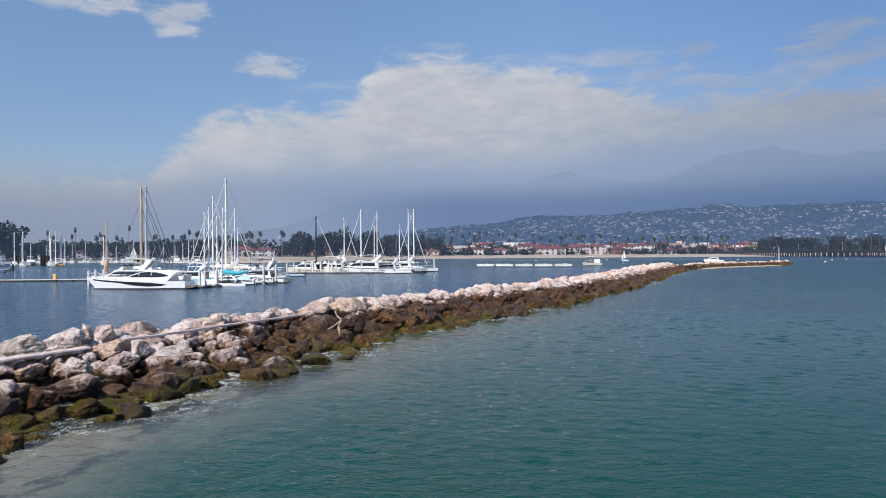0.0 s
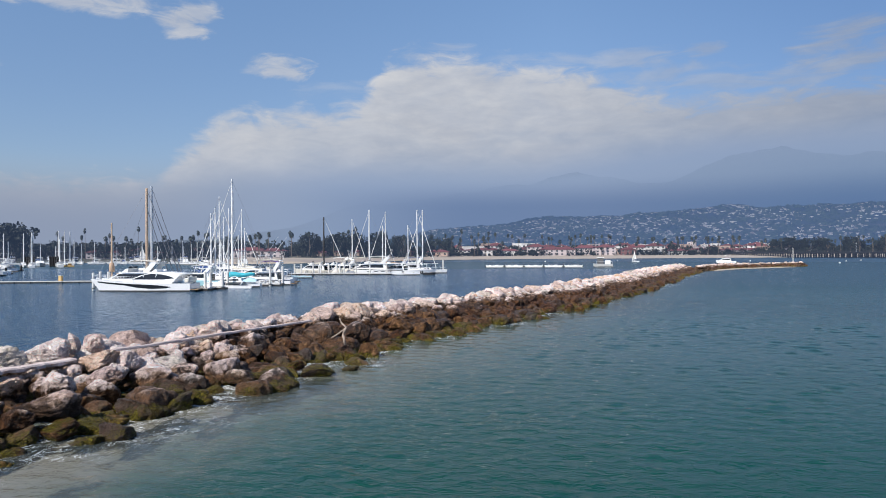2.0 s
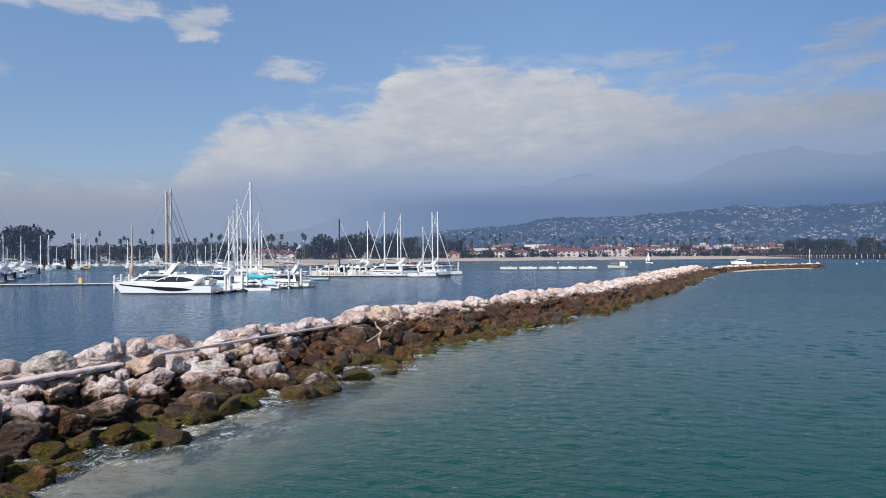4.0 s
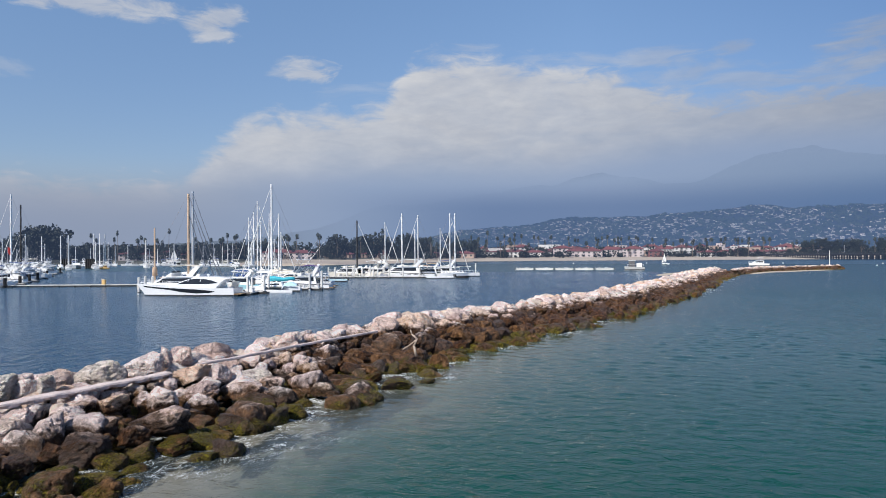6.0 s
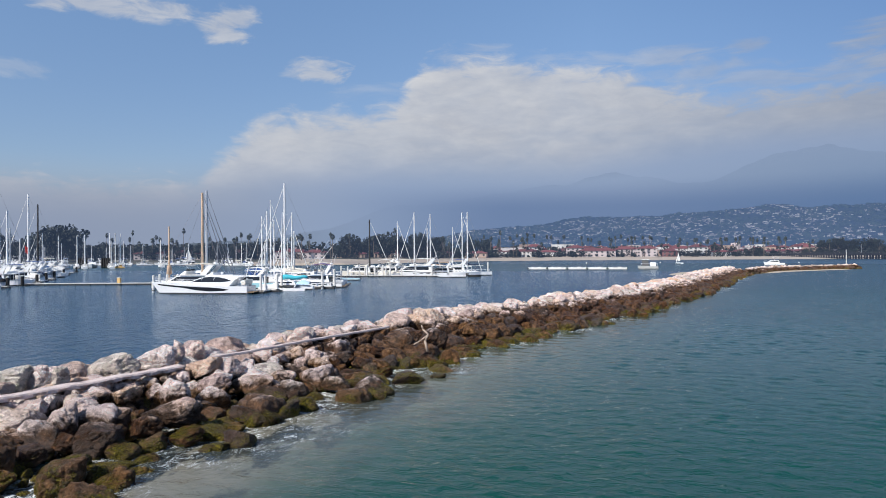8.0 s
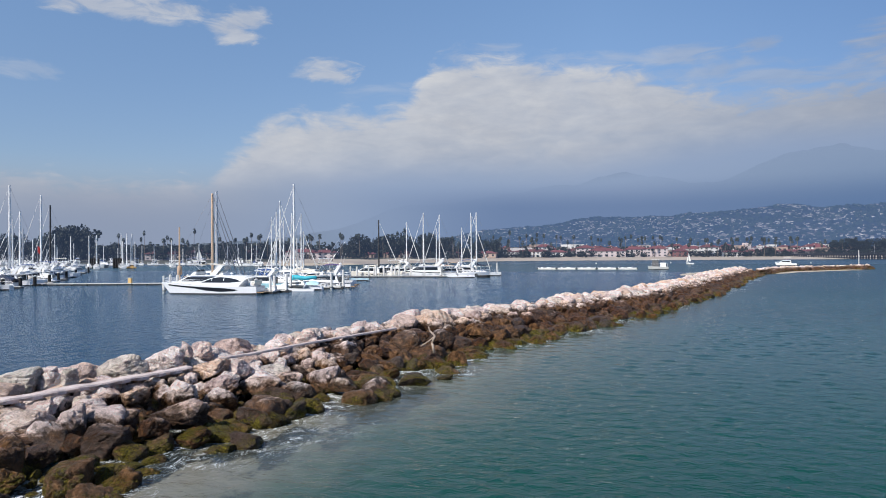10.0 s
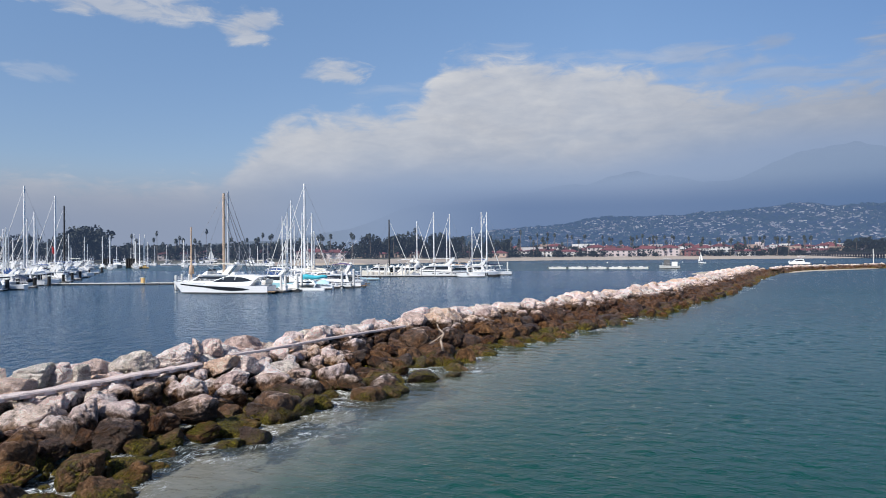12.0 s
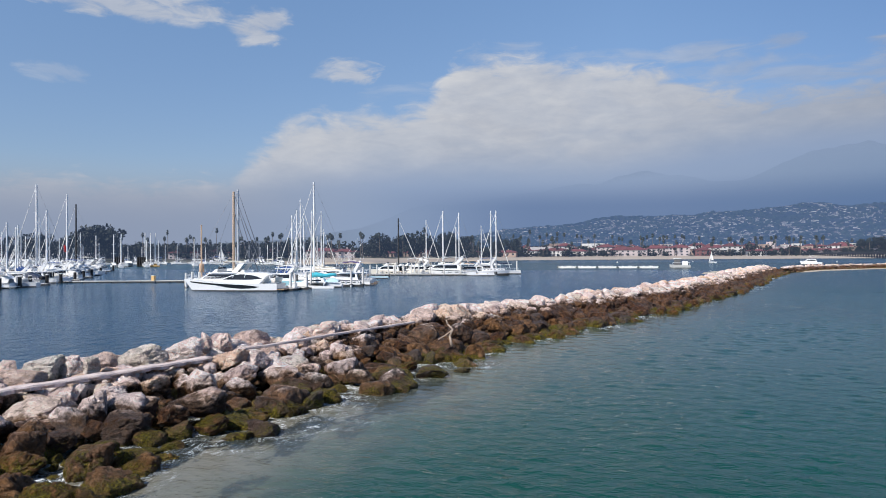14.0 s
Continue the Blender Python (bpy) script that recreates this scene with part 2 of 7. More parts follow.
    b.inputs["Specular IOR Level"].default_value = 0.22
    hgt = mth(nt, "ADD", mth(nt, "ADD", mth(nt, "ADD", mth(nt, "MULTIPLY", facet, 0.10), mth(nt, "ADD", mth(nt, "MULTIPLY", chip, -0.75), mth(nt, "MULTIPLY", mid, 0.6))), mth(nt, "MULTIPLY", fine, 0.45)), mth(nt, "MULTIPLY", mth(nt, "MINIMUM", mth(nt, "ABSOLUTE", mth(nt, "SUBTRACT", veins, 0.5)), 0.06), 2.6))
    link(nt, b.inputs["Normal"], bumped(nt, hgt, 1.0, 0.38))
    return m


def water_mat():
    """Sea water: green-blue, darker and bluer with distance, paler blue in the harbour, sandy and patched with weed in
    the shallows, foam where it breaks on stone.
    """
    m, nt, b = shader("sea_water")
    p = place(nt)
    a = nt.nodes.new("ShaderNodeAttribute")
    a.attribute_name = "shore"
    d = a.outputs["Fac"]  # metres from the stones, negative on the harbour's side
    x, y, z = split(nt, p)
    big = nois(nt, stretched(nt, p, 1, 0.35, 1, 0.3), 0.02, 4, 0.55)
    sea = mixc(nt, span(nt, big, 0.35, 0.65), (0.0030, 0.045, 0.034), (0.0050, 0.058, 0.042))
    # base colour goes darker and bluer the further out it lies
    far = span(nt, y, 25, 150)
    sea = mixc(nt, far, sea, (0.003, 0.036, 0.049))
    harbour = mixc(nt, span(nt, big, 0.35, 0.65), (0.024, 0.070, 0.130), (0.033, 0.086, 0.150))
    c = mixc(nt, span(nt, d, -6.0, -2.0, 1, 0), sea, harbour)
    wob = mth(nt, "ADD", d, mth(nt, "MULTIPLY", mth(nt, "SUBTRACT", nois(nt, p, 0.16, 4, 0.6), 0.5), 9.0))
    shallow = mth(nt, "MULTIPLY", span(nt, wob, 1.0, 10.0, 1, 0, True), span(nt, y, 22, 46, 1, 0.2))
    shallow = mth(nt, "MULTIPLY", shallow, span(nt, d, -3.0, -1.0))
    c = mixc(nt, mth(nt, "MULTIPLY", shallow, 0.85), c, (0.205, 0.185, 0.145))
    patch = span(nt, nois(nt, stretched(nt, p, 1, 0.55, 1, -0.25), 0.36, 5, 0.6, 0.0), 0.47, 0.53, 0, 0.95, True)
    c = mixc(nt, mth(nt, "MULTIPLY", patch, mth(nt, "MULTIPLY", shallow, span(nt, d, 11, 5, 0, 1))), c, (0.018, 0.028, 0.030))
    # foam
    q = stretched(nt, p, 1.0, 0.62, 1, -0.30)
    bend = nois(nt, q, 0.9, 4, 0.6, 1.4)
    thread = mth(nt, "ABSOLUTE", mth(nt, "SUBTRACT", nois(nt, q, 1.5, 6, 0.66, 1.9), 0.5))
    lace = mth(nt, "ABSOLUTE", mth(nt, "SUBTRACT", nois(nt, q, 3.4, 5, 0.7, 1.2), 0.5))
    sweep = nois(nt, p, 0.16, 3, 0.5)
    reach = mth(nt, "ADD", d, mth(nt, "MULTIPLY", mth(nt, "SUBTRACT", sweep, 0.5), -10.0))
    reach = mth(nt, "ADD", reach, span(nt, y, 38, 62, 0.0, 1.2))
    much = mth(nt, "MULTIPLY", span(nt, reach, 4.6, -0.5, 0.0, 1.0), span(nt, bend, 0.38, 0.62, 0.25, 1.0))
    foam = mth(nt, "MAXIMUM", span(nt, mth(nt, "SUBTRACT", mth(nt, "MULTIPLY", much, 0.050), thread), 0.0, 0.022, 0, 0.95), span(nt, mth(nt, "SUBTRACT", mth(nt, "MULTIPLY", much, 0.040), lace), 0.0, 0.03, 0, 0.6))
    foam = mth(nt, "MULTIPLY", foam, span(nt, d, -2.5, -1.2))
    foam = mth(nt, "MULTIPLY", foam, span(nt, d, 7.5, 3.5))
    c = mixc(nt, foam, c, (0.80, 0.83, 0.84))
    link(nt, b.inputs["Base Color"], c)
    calm = mth(nt, "MULTIPLY", span(nt, mth(nt, "ABSOLUTE", d), 1.0, 13.0, 0.45, 1.0), span(nt, d, -14, -5, 1.25, 1.0))
    link(nt, b.inputs["Roughness"], mth(nt, "ADD", mth(nt, "MAXIMUM", mth(nt, "MULTIPLY", span(nt, y, 60, 120, 0.05, 0.24), span(nt, d, -4, 0, 0.0, 1.0)), span(nt, d, -8, -2, 0.13, 0.0)), mth(nt, "MULTIPLY", foam, 0.6)))
    b.inputs["IOR"].default_value = 1.33
    b.inputs["Specular IOR Level"].default_value = 0.38
    swell = nois(nt, stretched(nt, p, 0.55, 1.0, 1, 0.15), 0.42, 3, 0.5, 0.3)
    chop = nois(nt, stretched(nt, p, 0.6, 1.0, 1, 0.1), 2.4, 4, 0.6, 0.4)
    ripple = nois(nt, stretched(nt, p, 0.7, 1.0, 1, -0.1), 6.0, 3, 0.6)
    gust = nois(nt, stretched(nt, p, 0.85, 0.55, 1, 0.12), 1.15, 4, 0.62, 0.4)
    gust_far = nois(nt, stretched(nt, p, 1.0, 0.45, 1, 0.10), 0.34, 4, 0.66, 0.4)
    h = mth(nt, "ADD", mth(nt, "MULTIPLY", swell, 0.06), mth(nt, "ADD", mth(nt, "MULTIPLY", gust, span(nt, d, -6, -2, 1.9, 0.25)), mth(nt, "MULTIPLY", gust_far, mth(nt, "MULTIPLY", span(nt, y, 70, 190, 0.0, 0.9), span(nt, d, -6, -2, 0.4, 1.0)))))
    h = mth(nt, "ADD", h, mth(nt, "ADD", mth(nt, "MULTIPLY", chop, span(nt, y, 14, 45, 0.40, 0.12)), mth(nt, "MULTIPLY", ripple, span(nt, y, 12, 30, 0.16, 0.02))))
    h = mth(nt, "MULTIPLY", mth(nt, "MULTIPLY", h, calm), mth(nt, "ADD", 1.0, mth(nt, "MULTIPLY", span(nt, y, 42, 85, 0, 0.5), span(nt, d, -4, 2))))
    link(nt, b.inputs["Normal"], bumped(nt, h, 1.0, 0.24))
    return m


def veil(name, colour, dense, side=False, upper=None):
    """Glowing see-through material that paints sea haze on a distant sheet."""
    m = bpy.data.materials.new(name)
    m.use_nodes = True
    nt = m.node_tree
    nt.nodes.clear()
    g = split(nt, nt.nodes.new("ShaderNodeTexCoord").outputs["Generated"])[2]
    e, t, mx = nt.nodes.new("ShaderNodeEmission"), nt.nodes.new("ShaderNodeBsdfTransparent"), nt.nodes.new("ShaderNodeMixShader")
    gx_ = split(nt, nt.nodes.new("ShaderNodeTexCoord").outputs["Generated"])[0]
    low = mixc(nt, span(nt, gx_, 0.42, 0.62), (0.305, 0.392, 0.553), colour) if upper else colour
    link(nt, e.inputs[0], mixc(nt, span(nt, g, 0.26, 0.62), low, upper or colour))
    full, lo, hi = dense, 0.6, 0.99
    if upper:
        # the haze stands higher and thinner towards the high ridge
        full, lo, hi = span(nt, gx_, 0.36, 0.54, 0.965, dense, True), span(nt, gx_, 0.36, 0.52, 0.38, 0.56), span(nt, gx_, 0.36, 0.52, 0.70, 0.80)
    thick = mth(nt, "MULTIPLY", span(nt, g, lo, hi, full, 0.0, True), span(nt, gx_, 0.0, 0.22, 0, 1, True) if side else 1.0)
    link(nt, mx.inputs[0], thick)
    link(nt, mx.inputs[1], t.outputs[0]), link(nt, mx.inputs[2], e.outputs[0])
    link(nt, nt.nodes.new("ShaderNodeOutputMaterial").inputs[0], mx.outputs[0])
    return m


STONE, STONE_FAR = stone("stone"), stone("stone_heap", True)
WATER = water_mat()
GELCOAT = surf("gelcoat", (0.93, 0.93, 0.92), (0.89, 0.89, 0.89), 0.25, 0.6, 0, 0, 0.05, dirt=(0.80, 0.78, 0.75), coat=0.2)
CREAM = surf("cream_gelcoat", (0.74, 0.69, 0.60), (0.66, 0.62, 0.54), 0.3, 0.6, 0, 0, 0.1)
GLASS_DARK = surf("dark_glass", (0.012, 0.014, 0.018), (0.02, 0.022, 0.026), 0.06, 1)
NAVY = surf("navy_paint", (0.02, 0.03, 0.06), (0.03, 0.04, 0.08), 0.3, 1)
BLACK = surf("black_paint", (0.02, 0.02, 0.022), (0.04, 0.04, 0.04), 0.5, 2)
ALU = surf("aluminium", (0.62, 0.63, 0.65), (0.75, 0.76, 0.77), 0.35, 2, 0, 0.6)
MAST_WHITE = surf("white_mast_paint", (0.90, 0.90, 0.89), (0.84, 0.84, 0.83), 0.3, 1)
SPRUCE = surf("varnished_spruce", (0.56, 0.39, 0.26), (0.64, 0.47, 0.33), 0.35, 1.5)
TEAK = surf("teak", (0.30, 0.19, 0.10), (0.38, 0.26, 0.15), 0.6, 2)
CANVAS = surf("cream_canvas", (0.62, 0.58, 0.50), (0.70, 0.66, 0.58), 0.9, 2, 0.01)
CANVAS_TAN = surf("tan_canvas", (0.52, 0.36, 0.25), (0.58, 0.42, 0.30), 0.9, 2, 0.01)
CANVAS_BLUE = surf("blue_canvas", (0.03, 0.07, 0.22), (0.04, 0.10, 0.28), 0.85, 2, 0.01)
TURQUOISE = surf("turquoise_canvas", (0.03, 0.36, 0.46), (0.05, 0.46, 0.55), 0.7, 1.5, 0.01)
RED = surf("red_canvas", (0.42, 0.03, 0.03), (0.50, 0.05, 0.05), 0.8, 2)
YELLOW = surf("yellow_paint", (0.68, 0.45, 0.17), (0.60, 0.39, 0.16), 0.5, 2)
WIRE = surf("rigging_wire", (0.20, 0.20, 0.21), (0.28, 0.28, 0.29), 0.4, 3, 0, 0.5)
DOCK = surf("dock_planks", (0.46, 0.43, 0.39), (0.56, 0.53, 0.49), 0.85, 1.2, 0.01, 0, 0.1)
PILE_WHITE = surf("pile_sleeve", (0.74, 0.73, 0.70), (0.64, 0.62, 0.58), 0.6, 1.5, 0.005, 0, 0.12)
PILE_DARK = surf("tarred_pile", (0.010, 0.009, 0.010), (0.022, 0.021, 0.021), 0.7, 2, 0.01)
CONCRETE = surf("cap_concrete", (0.44, 0.35, 0.33), (0.72, 0.61, 0.57), 0.9, 1.1, 0.08, 0, 0.1, fine=9, dirt=(0.10, 0.065, 0.055))
SAND = surf("beach_sand", (0.40, 0.33, 0.26), (0.47, 0.39, 0.31), 0.95, 0.05, 0.02, fine=20)
EARTH = surf("shore_ground", (0.05, 0.055, 0.03), (0.10, 0.09, 0.06), 0.95, 0.02, 0, fine=10)
LEAF = surf("tree_leaf", (0.009, 0.013, 0.008), (0.021, 0.028, 0.015), 0.7, 0.25, 0, 0, 0.35)
LEAF_PALM = surf("palm_frond", (0.014, 0.022, 0.011), (0.034, 0.042, 0.02), 0.6, 0.3, 0, 0, 0.25)
BARK = surf("bark", (0.13, 0.10, 0.075), (0.20, 0.16, 0.12), 0.9, 1.5, 0.02)
STUCCO = surf("white_stucco", (0.70, 0.68, 0.66), (0.78, 0.76, 0.74), 0.9, 0.3, 0.01, 0, 0.12)
STUCCO_PINK = surf("cream_pink_stucco", (0.54, 0.46, 0.46), (0.63, 0.55, 0.54), 0.9, 0.3, 0.01, 0, 0.15)
TILE = surf("red_roof_tile", (0.12, 0.036, 0.040), (0.19, 0.062, 0.060), 0.85, 0.5, 0.02, 0, 0.25)
WINDOW = surf("window_glass", (0.02, 0.025, 0.03), (0.04, 0.045, 0.05), 0.08, 1)
FRAME = surf("window_frame", (0.55, 0.50, 0.44), (0.62, 0.57, 0.5), 0.6, 2)
TIMBER = surf("wharf_timber", (0.008, 0.007, 0.007), (0.018, 0.016, 0.015), 0.85, 0.6, 0.02, 0, 0.2)
SCRUB = surf("hill_scrub", (0.020, 0.030, 0.026), (0.046, 0.053, 0.046), 0.95, 0.006, 0, fine=12, dirt=(0.13, 0.10, 0.075))
ROCK_FAR = surf("mountain_chaparral", (0.030, 0.042, 0.040), (0.060, 0.066, 0.060), 0.95, 0.0015, 0, fine=10)
SAIL = surf("sail_cloth", (0.82, 0.81, 0.79), (0.75, 0.74, 0.71), 0.8, 1)
SAIL_GREY = surf("grey_sail_cover", (0.10, 0.11, 0.14), (0.16, 0.17, 0.20), 0.85, 1.5)


# ---- mesh helpers ----
def mesh_of(name, bm, material, smooth=False):
    me = bpy.data.meshes.new(name)
    bm.normal_update()
    bm.to_mesh(me)
    bm.free()
    if smooth:
        me.polygons.foreach_set("use_smooth", [True] * len(me.polygons))
    me.materials.append(material)
    return me


FINE = {"rigging", "rail", "canopy_frame", "aerial", "spreader", "porthole", "net", "window_pillar", "fender", "coupling", "float", "railing", "tower", "outrigger", "thwart"}


def part(name, bm, material, parent=None, label="", smooth=False):
    """Links a bmesh, or a finished mesh, as one object under its thing."""
    me = bm if isinstance(bm, bpy.types.Mesh) else mesh_of(name, bm, material, smooth)
    ob = new(name, me)
    ob.parent = parent
    return tagged(ob, label, kind="stuff" if name in FINE else "")


def thing(name, m, label, category, group="", kind=""):
    ob = new(name)
    ob.matrix_world = m
    return tagged(ob, label, category, group, kind)


def box(bm, cx, cy, cz, sx, sy, sz, bevel=0.0, turn=None, taper=1.0):
    """A box about its centre; taper narrows its top."""
    g = bmesh.ops.create_cube(bm, size=1.0)["verts"]
    for v in g:
        k = taper if v.co.z > 0 else 1.0
        v.co = Vector((v.co.x * sx * k, v.co.y * sy * k, v.co.z * sz))
    if bevel:
        es = list({e for v in g for e in v.link_edges})
        r = bmesh.ops.bevel(bm, geom=es, offset=bevel, segments=2, affect="EDGES", profile=0.6)
        g = list({v for f in r["faces"] for v in f.verts} | {v for v in g if v.is_valid})
    for v in g:
        co = v.co.copy()
        if turn is not None:
            co = turn @ co
        v.co = co + Vector((cx, cy, cz))
    return g


def tube(bm, a, b, r1, r2=None, n=8):
    """A tapered round bar from a to b, with its ends closed."""
    a, b = Vector(a), Vector(b)
    r2 = r1 if r2 is None else r2
    d = (b - a)
    q = d.to_track_quat("Z", "Y").to_matrix()
    rings = []
    for c, r in ((a, r1), (b, r2)):
        rings.append([bm.verts.new(c + q @ Vector((r * math.cos(6.28318 * i / n), r * math.sin(6.28318 * i / n), 0))) for i in range(n)])
    for i in range(n):
        bm.faces.new((rings[0][i], rings[0][(i + 1) % n], rings[1][(i + 1) % n], rings[1][i]))
    bm.faces.new(rings[0][::-1]), bm.faces.new(rings[1])


def loft(bm, rings, closed=True, caps=True):
    """A skin over rings of points."""
    vs = [[bm.verts.new(p) for p in ring] for ring in rings]
    n = len(vs[0])
    for a, b in zip(vs, vs[1:]):
        for i in range(n if closed else n - 1):
            j = (i + 1) % n
            bm.faces.new((a[i], a[j], b[j], b[i]))
    if caps:
        bm.faces.new(vs[0][::-1]), bm.faces.new(vs[-1])
    return vs


def prism(bm, outline, y0, y1, inset=0.0):
    """An outline in x and z, given depth along y; the far and near faces drawn in by inset at their top."""
    zs = [p[1] for p in outline]
    lo, hi = min(zs), max(zs)

    def ring(y, s):
        return [Vector((x, y - s * inset * (z - lo) / max(hi - lo, 1e-6), z)) for x, z in outline]
    loft(bm, [ring(y0, -1), ring(y1, 1)])
    bmesh.ops.recalc_face_normals(bm, faces=bm.faces)


# ---- the breakwater's line: its seaward foot at the water, from the near end outwards ----
FOOT = [(-17.5, -40), (-16.6, 0), (-16.2, 14), (-15.5, 20), (-15.0, 25), (-13.0, 33), (-10.5, 43.5), (-6.3, 56), (2.0, 77), (14.0, 121), (30.0, 190), (38.5, 222)]
BEAM_END = 42.0


def smooth_line(pts, step):
    """The polyline, resampled at even steps and rounded at its corners."""
    p = np.array(pts, float)
    s = np.r_[0, np.cumsum(np.hypot(*np.diff(p, axis=0).T))]
    u = np.arange(0, s[-1], 1.0)
    xy = np.stack([np.interp(u, s, p[:, 0]), np.interp(u, s, p[:, 1])], 1)
    k = 9
    pad = np.vstack([np.repeat(xy[:1], k, 0) + np.arange(-k, 0)[:, None] * (xy[1] - xy[0]), xy, np.repeat(xy[-1:], k, 0) + np.arange(1, k + 1)[:, None] * (xy[-1] - xy[-2])])
    xy = np.stack([np.convolve(pad[:, i], np.ones(2 * k + 1) / (2 * k + 1), "valid") for i in (0, 1)], 1)
    s = np.r_[0, np.cumsum(np.hypot(*np.diff(xy, axis=0).T))]
    u = np.arange(0, s[-1], step)
    return np.stack([np.interp(u, s, xy[:, 0]), np.interp(u, s, xy[:, 1])], 1)


LINE = smooth_line(FOOT, 0.5)
TANG = np.gradient(LINE, axis=0)
TANG /= np.hypot(*TANG.T)[:, None]
SIDE = np.stack([-TANG[:, 1], TANG[:, 0]], 1)  # towards the harbour


def on_line(y):
    """Index of the line's point at that y."""
    return int(np.argmin(np.abs(LINE[:, 1] - y)))


def spread(y):
    """The heap is broader near its root."""
    return float(np.interp(y, [0, 12, 20, 29], [1.5, 1.42, 1.24, 1.0]))


BEAM = [(-26.5, 2), (-24.9, 8.0), (-22.6, 15.0), (-21.2, 19.2), (-20.4, 21.2), (-19.85, 23.1), (-19.4, 26.0), (-18.75, 28.3), (-18.4, 30.0), (-17.7, 33.3), (-16.75, 37.1), (-15.6, 40.8), (-15.1, 42.4)]


def crest(u):
    """Height of the heap across its width, u metres in from the seaward foot."""
    return float(np.interp(u, [-2.5, -0.5, 1.0, 2.5, 4.2, 5.6, 7.2, 8.6, 10.0], [-1.0, -0.45, 0.10, 0.62, 1.05, 1.42, 1.28, 0.45, -0.5]))


# ---- sea ----
def axis(fine_a, fine_b, step, far, grow=1.22):
    a = list(np.arange(fine_a, fine_b + 0.01, step))
    lo, hi, g = fine_a, fine_b, step
    left, right = [], []
    while hi < far or lo > -far:
        g *= grow
        hi, lo = hi + g, lo - g
        right.append(hi), left.append(lo)
    return np.array(left[::-1] + a + right)


xs, ys = axis(-18, 66, 0.28, 5200, 1.04), axis(11, 112, 0.28, 5200, 1.04)
ys = np.r_[ys[ys < -900][::12], ys[(ys >= -900) & (ys < 4)][::5], ys[ys >= 4]]
gx, gy = np.meshgrid(xs, ys)
flat = np.stack([gx.ravel(), gy.ravel(), 0 * gx.ravel()], 1)
nx, ny = len(xs), len(ys)
cell = np.maximum(np.gradient(xs)[None, :], np.gradient(ys)[:, None]).ravel()
near = np.abs(flat[:, 0]) + np.abs(flat[:, 1]) < 900
dist = np.full(len(flat), 60.0)
dist[flat[:, 0] < 0] = -60.0
coarse = LINE[::4]
pick = np.nonzero(near)[0]
for lo in range(0, len(pick), 20000):
    i_ = pick[lo:lo + 20000]
    dd = flat[i_][:, None, :2] - coarse[None]
    r2 = (dd ** 2).sum(-1)
    k = r2.argmin(1)
    side = (dd[np.arange(len(k)), k] * SIDE[::4][k]).sum(1)
    dist[i_] = np.where(side > 0, -1, 1) * np.sqrt(r2.min(1))
# beyond the breakwater's end both waters meet
dist = np.where(flat[:, 1] > 235, np.abs(dist) + 3, dist)
# wind waves: many small trains about one heading, longer ones further out, each dropped where the sheet is too coarse for it
wr_ = np.random.RandomState(3)
high = np.zeros(len(flat))
out = np.hypot(flat[:, 0], flat[:, 1])
for shortest, longest, count, steep, reach_at, share in ((0.60, 1.2, 120, 0.155, [0, 40, 62], [1, 1, 0]), (0.95, 1.7, 120, 0.115, [34, 50, 60, 84], [0, 1, 1, 0.1]), (1.7, 3.2, 90, 0.042, [60, 90], [0, 1])):
    fade = np.interp(out, reach_at, share)
    for n in range(count):
        lam = shortest * (longest / shortest) ** wr_.rand()
        ang = radians(258) + wr_.normal(0, 0.75)
        kx, ky = 2 * math.pi / lam * math.cos(ang), 2 * math.pi / lam * math.sin(ang)
        rise = steep * lam / (2 * math.pi * math.sqrt(count / 2))
        high += fade * np.clip(lam / (1.9 * cell) - 1, 0, 1) * rise * np.sin(kx * flat[:, 0] + ky * flat[:, 1] + wr_.rand() * 6.283)
lull = np.interp(np.abs(dist), [0, 2, 12], [0.3, 0.5, 1.0]) * np.where(dist < -3, 0.45, 1.0)
flat[:, 2] = lull * high
idx = np.arange(nx * ny).reshape(ny, nx)
quads = np.stack([idx[:-1, :-1], idx[:-1, 1:], idx[1:, 1:], idx[1:, :-1]], -1).reshape(-1, 4)
me = bpy.data.meshes.new("sea")
me.vertices.add(len(flat)), me.loops.add(quads.size), me.polygons.add(len(quads))
me.vertices.foreach_set("co", flat.astype(np.float32).ravel())
me.loops.foreach_set("vertex_index", quads.astype(np.int32).ravel())
me.polygons.foreach_set("loop_start", np.arange(0, quads.size, 4, dtype=np.int32))
me.update(calc_edges=True)
me.polygons.foreach_set("use_smooth", np.ones(len(quads), dtype=bool))
at_ = me.attributes.new("shore", "FLOAT", "POINT")
at_.data.foreach_set("value", np.clip(dist, -60, 60).astype(np.float32))
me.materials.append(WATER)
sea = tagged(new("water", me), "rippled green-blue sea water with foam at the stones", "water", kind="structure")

# ---- seabed and land: one ground sheet rising from the sea to the town ----
SHORE = [(-5200, 420), (-900, 420), (-430, 420), (-300, 400), (-205, 345), (-165, 345), (-110, 520), (-50, 560), (60, 590), (140, 615), (230, 640), (420, 700), (900, 820), (5200, 900)]
shore_x, shore_y = np.array(SHORE, float).T


def shore_at(x):
    return np.interp(x, shore_x, shore_y)


def ground_z(x, y):
    d = y - shore_at(x)
    return np.interp(d, [-300, -60, 0, 12, 70, 130, 700, 5000], [-7, -3.0, 0.0, 0.9, 2.9, 3.2, 6, 12])


